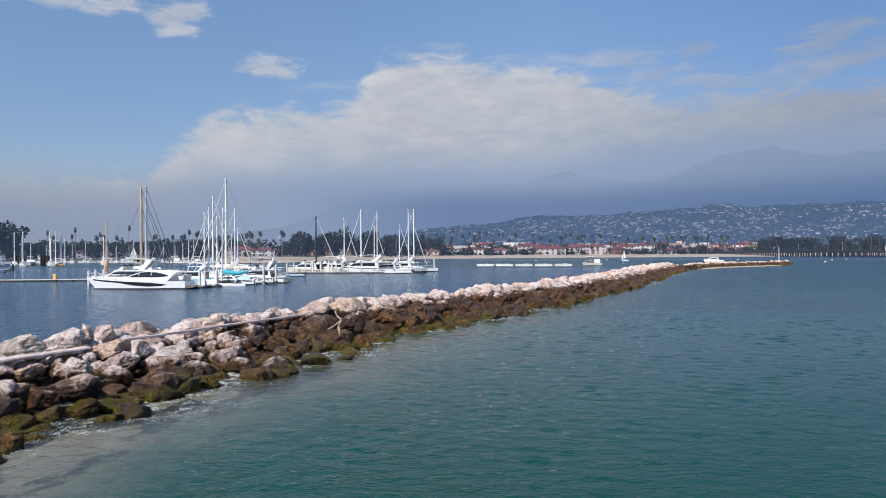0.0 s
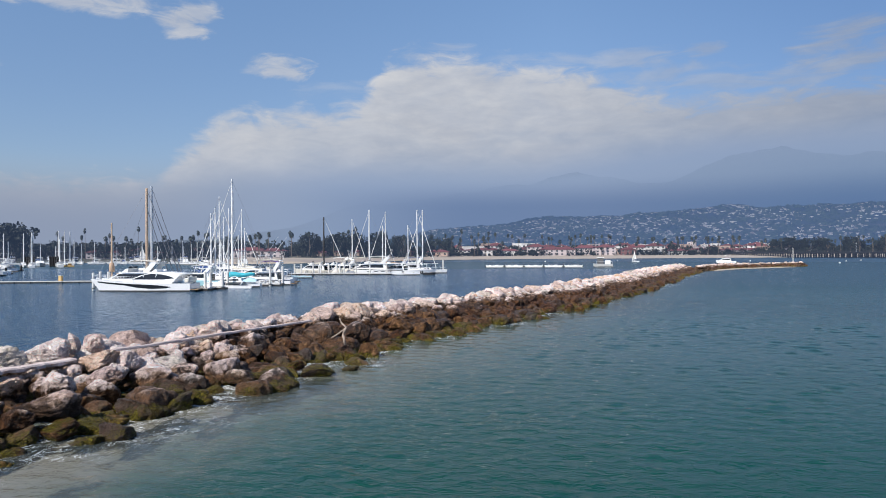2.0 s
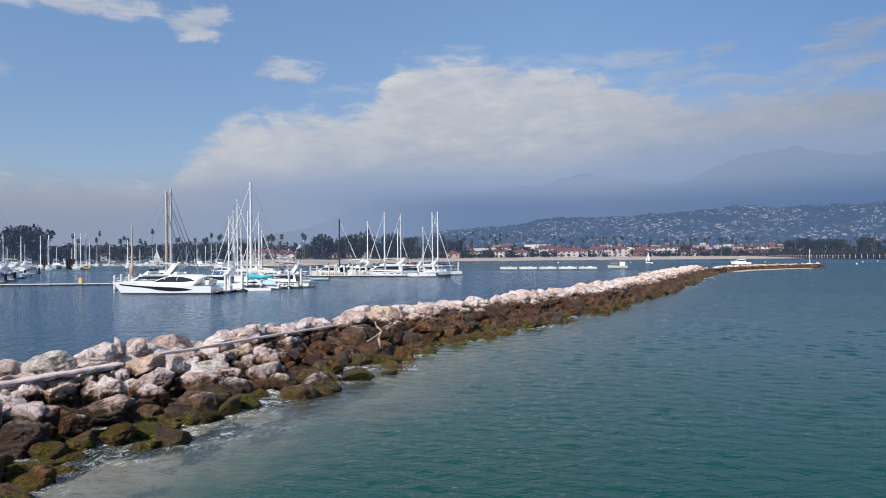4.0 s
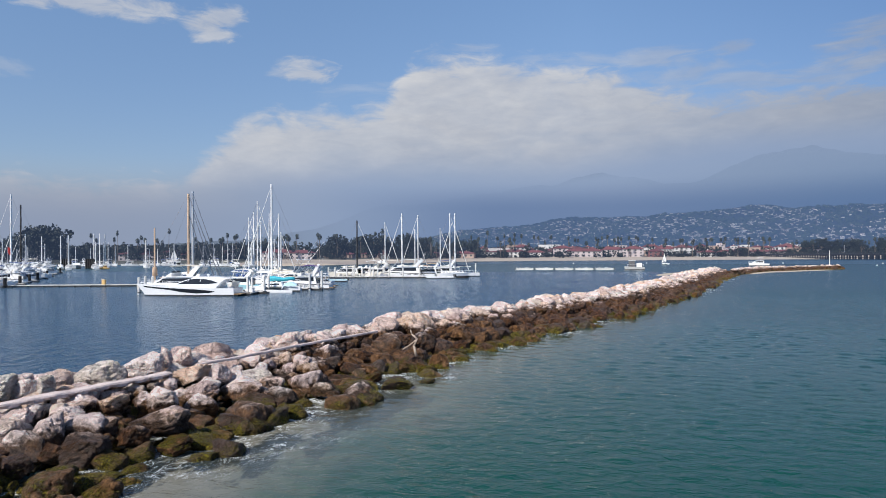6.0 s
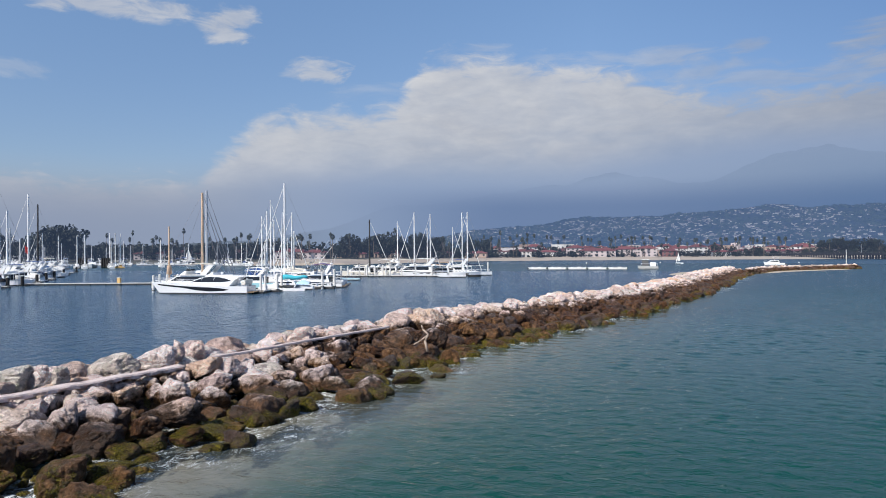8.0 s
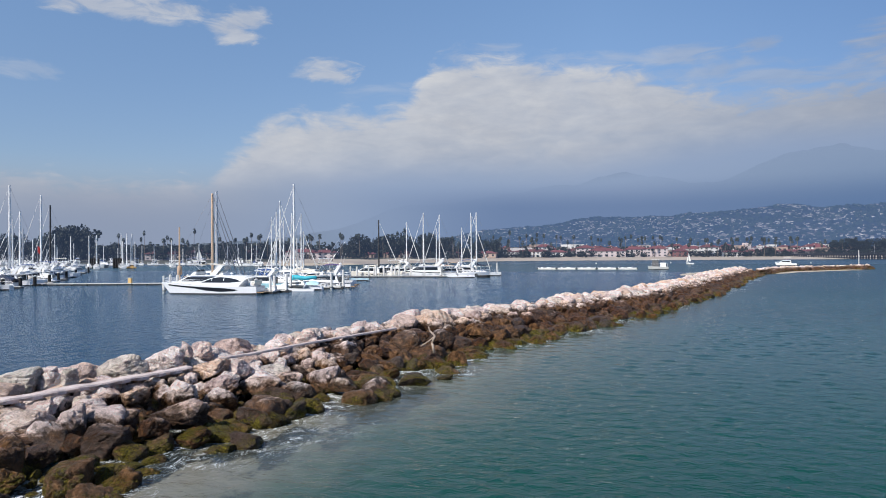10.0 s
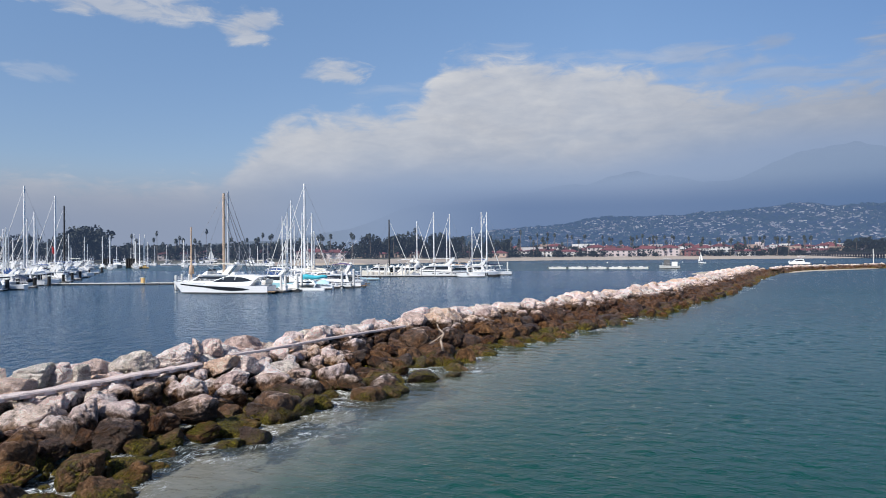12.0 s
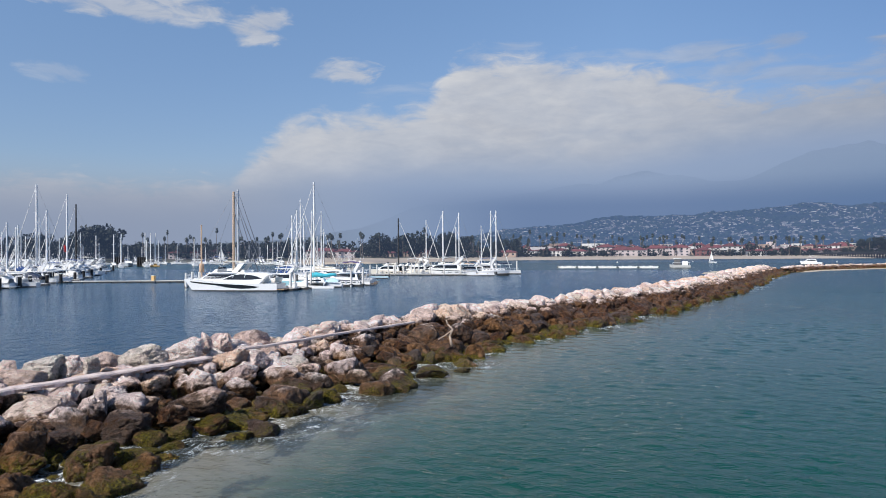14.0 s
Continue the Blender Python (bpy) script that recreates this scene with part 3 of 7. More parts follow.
gxs, gys = axis(-460, 520, 20, 5200), np.r_[axis(-20, 300, 25, 400), np.arange(310, 900, 12.0), np.geomspace(910, 5200, 20)]
gys = np.unique(np.r_[-5200, -1500, gys[(gys > -600)]])
ax_, ay_ = np.meshgrid(gxs, gys)
az_ = ground_z(ax_, ay_)
idx = np.arange(ax_.size).reshape(ax_.shape)
quads = np.stack([idx[:-1, :-1], idx[:-1, 1:], idx[1:, 1:], idx[1:, :-1]], -1).reshape(-1, 4)
me = bpy.data.meshes.new("ground")
me.from_pydata(np.stack([ax_.ravel(), ay_.ravel(), az_.ravel()], 1).tolist(), [], quads.tolist())
me.materials.append(SAND), me.materials.append(EARTH)
cx = ax_.ravel()[quads].mean(1)
cy = ay_.ravel()[quads].mean(1)
me.polygons.foreach_set("material_index", ((cy - shore_at(cx) > 78) | ((cx < -215) & (cy > shore_at(cx) - 4))).astype(np.int32))
tagged(new("ground", me), "pale beach sand rising to dry town ground", "beach", kind="structure")


# ---- breakwater ----
def boulder(seed, cuts, sub):
    """A quarried block: a ball cut by random planes, its edges worn."""
    rnd = random.Random(seed)
    planes = []
    for ax in range(3):
        for s in (-1, 1):
            n = Vector((rnd.gauss(0, 0.22), rnd.gauss(0, 0.22), rnd.gauss(0, 0.22)))
            n[ax] += s
            planes.append((n.normalized(), rnd.uniform(0.54, 0.76)))
    for _ in range(cuts - 6):
        n = Vector((rnd.gauss(0, 1), rnd.gauss(0, 1), rnd.gauss(0, 1))).normalized()
        planes.append((n, rnd.uniform(0.60, 0.86)))
    bm = bmesh.new()
    bmesh.ops.create_icosphere(bm, subdivisions=sub, radius=1.0)
    o = Vector((seed * 7.3, seed * 3.1, 0))
    for v in bm.verts:
        d = v.co.normalized()
        acc = 1.0
        for n, h in planes:
            k = d.dot(n)
            if k > 0.05:
                acc += (h / k) ** -75
        r = acc ** (-1 / 75)
        crack = abs(noise.noise(d * 2.3 + o))
        r *= 1 + 0.05 * noise.noise(d * 1.6 + o) - 0.10 * max(0.0, 0.16 - crack) / 0.16 + 0.035 * noise.noise(d * 4.5 + o)
        if sub > 3:
            r *= 1 + 0.06 * abs(noise.noise(d * 7 + o)) - 0.045 * abs(noise.noise(d * 14 + o))
        if sub > 4:
            r *= 1 - 0.035 * abs(noise.noise(d * 24 + o)) - 0.03 * max(0.0, 0.10 - abs(noise.noise(d * 5.5 + o * 2))) / 0.10
        v.co = d * r * 1.24
    return bm


NEAR_BLOCKS = [mesh_of("rock", boulder(i, 10 + i % 8, 5 if i < 16 else 4), STONE, True) for i in range(32)]
FAR_BLOCKS, SMALL_BLOCKS = [], []
for i in range(14):
    bm = boulder(100 + i, 10 + i % 6, 3)
    FAR_BLOCKS.append((np.array([v.co for v in bm.verts]), np.array([[v.index for v in f.verts] for f in bm.faces])))
    bm.free()

for i in range(10):
    bm = boulder(140 + i, 10 + i % 5, 2)
    SMALL_BLOCKS.append((np.array([v.co for v in bm.verts]), np.array([[v.index for v in f.verts] for f in bm.faces])))
    bm.free()

breakwater = thing("breakwater", Matrix(), "long rubble breakwater of pale and brown quarry stones", "breakwater", kind="structure")
# core of the heap
bm = bmesh.new()
rings = []
for k in range(0, len(LINE), 4):
    row = []
    for u in (-3.0, -0.8, 0.8, 2.4, 4.2, 5.8, 7.2, 8.6, 10.5):
        p = LINE[k] + SIDE[k] * u * spread(LINE[k][1])
        row.append(Vector((p[0], p[1], crest(u) - 1.0 + 0.15 * noise.noise(Vector((p[0] * 0.7, p[1] * 0.7, 3))))))
    rings.append(row)
loft(bm, rings, closed=False, caps=False)
part("rubble_core", bm, STONE_FAR, breakwater, "dark rubble between the larger stones")

rk = random.Random(5)
placed = []


def rock_at(x, y, z, sx, sy, sz, turn=0.0, tilt=0.0, lean=0.0, shape=None):
    m = NEAR_BLOCKS[(rk.randrange(16) if len(placed) < 130 else rk.randrange(16, 32)) if shape is None else shape]
    ob = part("rock", m, None, breakwater)
    ob.matrix_world = Matrix.LocRotScale((x, y, z), Euler((tilt, lean, turn)), (sx, sy, sz))
    placed.append((x, y, max(sx, sy)))


# stones that stand out by their size, lowest course first: place, then half sizes
LOW = ((-21.96, 18.43, 0.95, 0.64, 0.56, 0.39), (-20.17, 17.91, 0.85, 0.98, 0.87, 0.50), (-20.50, 19.16, 1.00, 0.55, 0.48, 0.53), (-18.72, 18.68, 0.90, 0.64, 0.56, 0.66), (-19.35, 16.96, 0.60, 0.67, 0.59, 0.37), (-19.97, 16.58, 0.60, 0.38, 0.33, 0.49), (-15.88, 15.64, 0.25, 0.80, 0.70, 0.65), (-17.12, 18.50, 0.50, 0.79, 0.69, 0.64), (-16.10, 19.63, 0.10, 0.72, 0.63, 0.31), (-15.16, 20.26, 0.20, 0.58, 0.51, 0.38), (-16.36, 21.10, 0.75, 0.97, 0.85, 0.52), (-16.48, 19.85, 0.60, 0.53, 0.47, 0.38), (-18.77, 26.67, 1.45, 0.82, 0.72, 0.44))
MID = ((-20.24, 28.37, 1.95, 0.54, 0.48, 0.38), (-17.82, 27.23, 1.30, 0.51, 0.45, 0.43), (-17.45, 22.88, 1.10, 0.66, 0.58, 0.51), (-17.16, 25.02, 1.05, 0.59, 0.52, 0.41), (-14.86, 23.38, 0.35, 0.49, 0.43, 0.30), (-14.56, 22.10, 0.12, 0.49, 0.43, 0.22), (-17.42, 14.83, 0.30, 0.59, 0.52, 0.44), (-17.91, 16.66, 0.50, 0.54, 0.47, 0.32), (-19.00, 22.19, 1.15, 0.63, 0.55, 0.30), (-19.26, 20.14, 1.15, 0.53, 0.47, 0.28), (-23.08, 20.92, 1.75, 1.04, 0.91, 0.40), (-21.53, 21.57, 1.80, 0.49, 0.43, 0.36), (-23.19, 22.14, 1.75, 0.51, 0.45, 0.32))
TOP = ((-23.95, 20.04, 1.75, 0.48, 0.42, 0.35), (-21.24, 24.03, 1.75, 1.19, 1.05, 0.44), (-20.60, 25.88, 1.80, 1.20, 1.05, 0.47), (-20.36, 27.14, 2.05, 0.39, 0.34, 0.37), (-15.95, 17.52, 0.00, 0.78, 0.69, 0.18), (-11.52, 28.65, 0.10, 0.58, 0.51, 0.25), (-11.05, 32.51, 0.20, 0.80, 0.70, 0.34), (-9.99, 34.19, 0.05, 0.44, 0.39, 0.18), (-12.66, 33.56, 0.30, 0.45, 0.39, 0.27), (-14.81, 27.36, 0.25, 0.38, 0.33, 0.25), (-13.95, 27.86, 0.10, 0.34, 0.30, 0.20), (-13.53, 29.42, 0.40, 0.64, 0.57, 0.34))
for h in (*LOW, *MID, *TOP):
    if h[2] > 1.7:
        h = (*h[:3], h[3] * 0.74, h[4] * 0.74, h[5] * 1.25)
    rock_at(*h, turn=rk.uniform(-0.5, 0.5), tilt=rk.uniform(-0.2, 0.2), lean=rk.uniform(-0.2, 0.2))
HEROES = len(placed)
heaps_v, heaps_f, heap_n = [], [], 0
near_left = 290 - HEROES
todo = []
k = 0.0
while k < len(LINE) - 2:
    i = int(k)
    y = LINE[i][1]
    big = float(np.interp(y, [40, 60], [1.0, 0.84]))
    for u0 in np.arange(-0.9, 9.0, 0.68 * big / spread(y)):
        u = u0 + rk.uniform(-0.5, 0.5)
        j = min(len(LINE) - 1, max(0, int(k + rk.uniform(-1.3, 1.3))))
        p = LINE[j] + SIDE[j] * u * spread(y)
        s = rk.choice((0.28, 0.36, 0.46, 0.54, 0.64, 0.78, 1.0)) * big
        if 4.9 < u < 7.2:
            s *= 1.12
        z = crest(u) + rk.uniform(-0.28, 0.26)
        if u0 < -0.3 and rk.random() < 0.5:
            continue
        off = abs(p[0] - np.interp(p[1], [b[1] for b in BEAM], [b[0] for b in BEAM])) * 0.97
        sea_side = p[0] > np.interp(p[1], [b[1] for b in BEAM], [b[0] for b in BEAM])
        if sea_side and off < 1.3 and 4 < p[1] < 27:
            z, s = min(z, 1.12), min(s, 0.46)
        if off < 0.25 + s * 0.7 and 4 < p[1] < BEAM_END:
            z -= 0.05
            s = min(s, 0.62)
            if off < 0.45:
                z, s = 1.05, 0.45
        todo.append((math.hypot(p[0] - 0.5, p[1]) + (0 if y > 6 else 60) + (0 if u < 6.5 else 25), p[0], p[1], z, s))
    # weed-grown stones that have rolled out beyond the foot
    for _ in range(2):
        if rk.random() < 0.42:
            u = rk.choice((rk.uniform(-0.6, 0.7), rk.uniform(-2.0, 0.2)))
            p = LINE[i] + SIDE[i] * u + TANG[i] * rk.uniform(-0.5, 0.5)
            todo.append((math.hypot(p[0] - 0.5, p[1]) + (0 if y > 6 else 60), p[0], p[1], rk.uniform(-0.22, 0.14), rk.uniform(0.45, 0.95)))
    k += 1.8 * big
todo.sort()
for n, (d, x, y, z, s) in enumerate(todo):
    dims = (s * rk.uniform(0.85, 1.3), s * rk.uniform(0.75, 1.05), s * rk.uniform(0.60, 0.85))
    rot = (rk.uniform(-0.5, 0.5), rk.uniform(-0.5, 0.5), rk.uniform(0, 6.28))
    if any(math.hypot(x - a, y - b) < r * 0.8 + s * 0.35 for a, b, r in placed[:HEROES]):
        continue
    if near_left > 0:
        near_left -= 1
        rock_at(x, y, z, *dims, turn=rot[2], tilt=rot[0], lean=rot[1])
    else:
        v, f = rk.choice(FAR_BLOCKS if d < 105 else SMALL_BLOCKS)
        mm = np.array(Euler(rot).to_matrix())
        heaps_v.append((v * dims) @ mm.T + (x, y, z))
        heaps_f.append(f + heap_n)
        heap_n += len(v)
me = bpy.data.meshes.new("rocks_beyond")
me.from_pydata(np.vstack(heaps_v).tolist(), [], np.vstack(heaps_f).tolist())
me.materials.append(STONE_FAR)
tagged(part("rocks_beyond", me, None, breakwater, "more quarry stones further along the heap"), kind="stuff")
# small broken stone lodged in the gaps
sv, sf, n0 = [], [], 0
for k in range(2600):
    j = rk.randrange(on_line(8), on_line(75))
    u = rk.uniform(0.3, 8.4)
    p = LINE[j] + SIDE[j] * u * spread(LINE[j][1])
    if abs(p[0] - np.interp(p[1], [b[1] for b in BEAM], [b[0] for b in BEAM])) < 0.5 and p[1] < BEAM_END:
        continue
    v, f = rk.choice(SMALL_BLOCKS)
    r = rk.uniform(0.10, 0.27)
    mm = np.array(Euler((rk.uniform(-1, 1), rk.uniform(-1, 1), rk.uniform(0, 6.28))).to_matrix())
    sv.append((v * (r * 1.2, r, r * 0.75)) @ mm.T + (p[0], p[1], crest(u) - rk.uniform(0.0, 0.35)))
    sf.append(f + n0)
    n0 += len(v)
me = bpy.data.meshes.new("small_stones")
me.from_pydata(np.vstack(sv).tolist(), [], np.vstack(sf).tolist())
me.materials.append(STONE_FAR)
tagged(part("small_stones", me, None, breakwater, "small broken stones lodged between the large ones"), kind="stuff")

# the remains of a concrete cap along the crest, and a branch of driftwood
beam = smooth_line(BEAM, 0.17)
bt = np.gradient(beam, axis=0)
bt /= np.hypot(*bt.T)[:, None]
for y0, y1, top, thin, deep in ((3.0, 12.9, 1.66, 1.0, 0.18), (13.0, 26.0, 1.68, 0.95, 0.18), (27.4, 41.8, 1.79, 0.45, 0.10)):
    rings = []
    for n, (c, t_) in enumerate(zip(beam, bt)):
        if not y0 <= c[1] <= y1:
            continue
        w = thin * (0.24 + 0.05 * noise.noise(Vector((c[0], c[1], 1))) + 0.05 * noise.noise(Vector((c[0] * 3.1, c[1] * 3.1, 2))))
        t = top - 0.04 + 0.035 * noise.noise(Vector((c[0] * 0.9, c[1] * 0.9, 5))) + 0.02 * noise.noise(Vector((c[0] * 4, c[1] * 4, 7)))
        # sockets and spalled gaps along the side that faces the sea
        gap = 0.17 if thin > 0.9 and (n % 5 < 2 or noise.noise(Vector((n * 0.21, 4, 0))) > 0.33) else 0.0
        rings.append([Vector((c[0] - t_[1] * a, c[1] + t_[0] * a, z)) for a, z in ((-w + gap, t - deep), (-w * 1.02 + gap, t - 0.075), (-w * 1.02, t - 0.06), (-w * 0.80, t), (w * 0.80, t + 0.02), (w, t - 0.05), (w, t - deep))])
    bm = bmesh.new()
    loft(bm, rings)
    bmesh.ops.recalc_face_normals(bm, faces=bm.faces)
    part("cap_beam", bm, CONCRETE, breakwater, "pale pinkish broken concrete cap beam")
drift = thing("driftwood", Matrix(), "bleached forked driftwood branch lying on the stones", "driftwood")
bm = bmesh.new()
for pts, r in ((((-11.6, 38.0, 0.75), (-11.75, 38.05, 1.35), (-11.6, 38.15, 1.75), (-11.95, 38.3, 2.0), (-12.05, 38.35, 2.25)), 0.075), (((-12.4, 37.9, 1.15), (-12.0, 38.05, 1.4), (-11.62, 38.15, 1.72)), 0.045)):
    for n, (a, b) in enumerate(zip(pts, pts[1:])):
        tube(bm, a, b, r * (1 - 0.12 * n), r * (1 - 0.12 * (n + 1)), 8)
part("branch", bm, surf("bleached_wood", (0.34, 0.26, 0.20), (0.46, 0.37, 0.30), 0.8, 3, 0.01), drift, "", True)


# ---- low stone spit beyond the breakwater's end, with sand at its foot ----
def heap_along(name, pts, wide, high, step, size, label, seed):
    r = random.Random(seed)
    vs, fs, n0 = [], [], 0
    line = smooth_line(pts, step)
    tan = np.gradient(line, axis=0)
    tan /= np.hypot(*tan.T)[:, None]
    for p, t in zip(line, tan):
        for u in np.arange(-wide / 2, wide / 2 + 0.1, size * 1.1):
            q = p + np.array([-t[1], t[0]]) * (u + r.uniform(-0.4, 0.4)) + t * r.uniform(-0.5, 0.5)
            s = size * r.uniform(0.6, 1.15)
            z = high * (1 - abs(2 * u / wide) ** 1.6) - 0.15 + r.uniform(-0.15, 0.2)
            v, f = FAR_BLOCKS[r.randrange(len(FAR_BLOCKS))]
            mm = np.array(Euler((r.uniform(-1, 1), r.uniform(-1, 1), r.uniform(0, 6.28))).to_matrix())
            vs.append((v * (s, s * 0.9, s * 0.7)) @ mm.T + (q[0], q[1], z))
            fs.append(f + n0)
            n0 += len(v)
    me = bpy.data.meshes.new(name)
    me.from_pydata(np.vstack(vs).tolist(), [], np.vstack(fs).tolist())
    me.polygons.foreach_set("use_smooth", [True] * len(me.polygons))
    me.materials.append(STONE_FAR)
    return tagged(new(name, me), label, "stone spit", kind="structure")


heap_along("stone_spit", [(38, 219), (46, 240), (58, 254), (82, 279), (85, 282)], 5.5, 1.15, 1.3, 0.85, "low spit of brown stones running out past the breakwater", 3)


def sand_bar(name, pts, wide, high, label):
    bm = bmesh.new()
    line = smooth_line(pts, 3.0)
    tan = np.gradient(line, axis=0)
    tan /= np.hypot(*tan.T)[:, None]
    rings = []
    for i, (p, t) in enumerate(zip(line, tan)):
        e = min(1.0, i / 4, (len(line) - 1 - i) / 4) ** 0.5
        w = wide * e * (1 + 0.25 * noise.noise(Vector((p[0] * 0.1, p[1] * 0.1, 0))))
        rings.append([Vector((p[0] - t[1] * u * w, p[1] + t[0] * u * w, h * high * e - 0.06)) for u, h in ((-0.6, -0.6), (-0.42, 0.3), (-0.15, 0.9), (0.2, 1.0), (0.45, 0.3), (0.6, -0.6))])
    loft(bm, rings, closed=False, caps=False)
    ob = part(name, bm, SAND, None, "", True)
    return tagged(ob, label, "sand bar", kind="structure")


sand_bar("sand_bar", [(40, 216), (49, 236), (63, 252), (82, 272)], 5.0, 0.22, "wet pale sand along the foot of the stone spit")
sand_bar("sand_bar", [(14, 200), (20, 222), (30, 236), (40, 240)], 5.0, 0.3, "pale sand banked behind the breakwater")


# ---- hills, mountains and haze ----
def terrain(name, az0, az1, r0, r1, height, na, nr, material, label, seed, rough):
    """Land rising away from the camera's side of the bay, between two bearings."""
    verts, faces = [], []
    for j in range(nr):
        s = j / (nr - 1)
        for i in range(na):
            a = az0 + (az1 - az0) * i / (na - 1)
            r = r0 + (r1 - r0) * s
            x, y = r * math.sin(radians(a)), r * math.cos(radians(a))
            up = math.sin(min(1.0, s / 0.72) * math.pi / 2) ** 1.25 * (1 - 0.5 * max(0, (s - 0.72) / 0.28))
            n = noise.fractal(Vector((x * rough, y * rough, seed)), 1.0, 2.0, 5)
            verts.append((x, y, 4 + height(a) * up * (1 + 0.16 * n) + 0.02 * height(a) * n))
    for j in range(nr - 1):
        for i in range(na - 1):
            k = j * na + i
            faces.append((k, k + 1, k + na + 1, k + na))
    me = bpy.data.meshes.new(name)
    me.from_pydata(verts, [], faces)
    me.polygons.foreach_set("use_smooth", [True] * len(me.polygons))
    me.materials.append(material)
    return tagged(new(name, me), label, "hills", kind="structure")


def hill_h(a):
    return float(np.interp(a, [-30, -18, -12, -8, -3, 2, 5, 10, 16, 24, 34, 45], [6, 30, 68, 86, 102, 118, 122, 124, 126, 130, 134, 132]))


def ridge_h(a):
    return float(np.interp(a, [-40, -30, -24, -18, -13, -8, -4, -1.5, 0, 2, 5, 8, 9.5, 11.7, 15.3, 20, 26, 32, 40],
                           [40, 80, 150, 300, 355, 395, 415, 470, 475, 430, 405, 440, 490, 535, 545, 520, 540, 520, 460]))


hills = terrain("hillside", -30, 45, 1150, 2900, hill_h, 150, 50, SCRUB, "long scrub-covered hillside dotted with houses", 2, 0.004)
terrain("mountains", -40, 42, 3500, 4700, ridge_h, 200, 40, ROCK_FAR, "high blue mountain ridge under cloud", 7, 0.0016)


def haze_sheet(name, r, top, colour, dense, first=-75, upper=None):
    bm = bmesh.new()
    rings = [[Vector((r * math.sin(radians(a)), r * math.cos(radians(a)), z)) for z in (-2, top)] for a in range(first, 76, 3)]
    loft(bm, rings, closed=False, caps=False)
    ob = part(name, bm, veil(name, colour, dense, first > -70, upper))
    return tagged(ob, "glowing see-through sheet painting sea haze before the far land", "haze", kind="structure")


# haze put in as emissive sheets before the ridge, hillside and shore
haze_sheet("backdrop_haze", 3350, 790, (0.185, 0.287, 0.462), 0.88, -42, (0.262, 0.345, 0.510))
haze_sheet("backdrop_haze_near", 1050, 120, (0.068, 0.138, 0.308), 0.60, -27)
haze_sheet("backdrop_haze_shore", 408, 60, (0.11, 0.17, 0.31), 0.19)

# houses on the hillside, too many and too far to tell apart
hr = random.Random(11)
dv = [v.co.copy() for v in hills.data.vertices]
HN, HR = 150, 50


def hill_point(a, s):
    i, j = (a + 30) / 75 * (HN - 1), s * (HR - 1)
    i0, j0 = int(i), int(j)
    f, g = i - i0, j - j0
    q = [dv[jj * HN + ii] for jj in (j0, j0 + 1) for ii in (i0, i0 + 1)]
    return (q[0] * (1 - f) + q[1] * f) * (1 - g) + (q[2] * (1 - f) + q[3] * f) * g


walls, roofs, woods = [], [], []


def block(x, y, z, w, d, h, c, s):
    return [(x + u * w * c - v * d * s, y + u * w * s + v * d * c, z + t * h) for t in (0, 1) for u, v in ((-.5, -.5), (.5, -.5), (.5, .5), (-.5, .5))]


BOX_F = [(0, 1, 5, 4), (1, 2, 6, 5), (2, 3, 7, 6), (3, 0, 4, 7), (4, 5, 6, 7)]
wv, wf, rv, rf = [], [], [], []
for _ in range(10000):
    a, s = hr.uniform(-14, 44), hr.uniform(0.10, 0.74)
    if noise.noise(Vector((a * 0.35, s * 9, 4))) < -0.28:
        continue
    p = hill_point(a, s)
    w, d, h, t = hr.uniform(3, 10) * hr.uniform(0.5, 1), hr.uniform(3, 5), hr.uniform(0.8, 1.9), radians(-a) + hr.uniform(-0.5, 0.5)
    c, sn = math.cos(t), math.sin(t)
    n0 = len(wv)
    wv += block(p.x, p.y, p.z - 1.5, w, d, h + 1.5, c, sn)
    wf += [tuple(n0 + k for k in f) for f in BOX_F]
    n0 = len(rv)
    e = block(p.x, p.y, p.z + h, w * 1.1, d * 1.15, 0.2, c, sn)[:4]
    r0 = Vector(p) + Vector((-w * 0.32 * c, -w * 0.32 * sn, h + 0.9))
    r1 = Vector(p) + Vector((w * 0.32 * c, w * 0.32 * sn, h + 0.9))
    rv += e + [tuple(r0), tuple(r1)]
    rf += [(n0, n0 + 1, n0 + 5, n0 + 4), (n0 + 2, n0 + 3, n0 + 4, n0 + 5), (n0 + 1, n0 + 2, n0 + 5), (n0 + 3, n0, n0 + 4)]
HILL_WALL = surf("hill_house_wall", (0.70, 0.69, 0.67), (0.86, 0.85, 0.82), 0.9, 0.2, 0, 0, 0.55, island=True)
HILL_ROOF = surf("hill_house_roof", (0.16, 0.10, 0.085), (0.34, 0.30, 0.27), 0.9, 0.01, 0, 0, 0.3, island=True)
for name, v, f, m, lab in (("hill_houses", wv, wf, HILL_WALL, "pale house walls scattered over the hillside"), ("hill_roofs", rv, rf, HILL_ROOF, "low roofs of the hillside houses")):
    me = bpy.data.meshes.new(name)
    me.from_pydata(v, [], f)
    me.materials.append(m)
    tagged(new(name, me), lab, "far houses", kind="stuff")
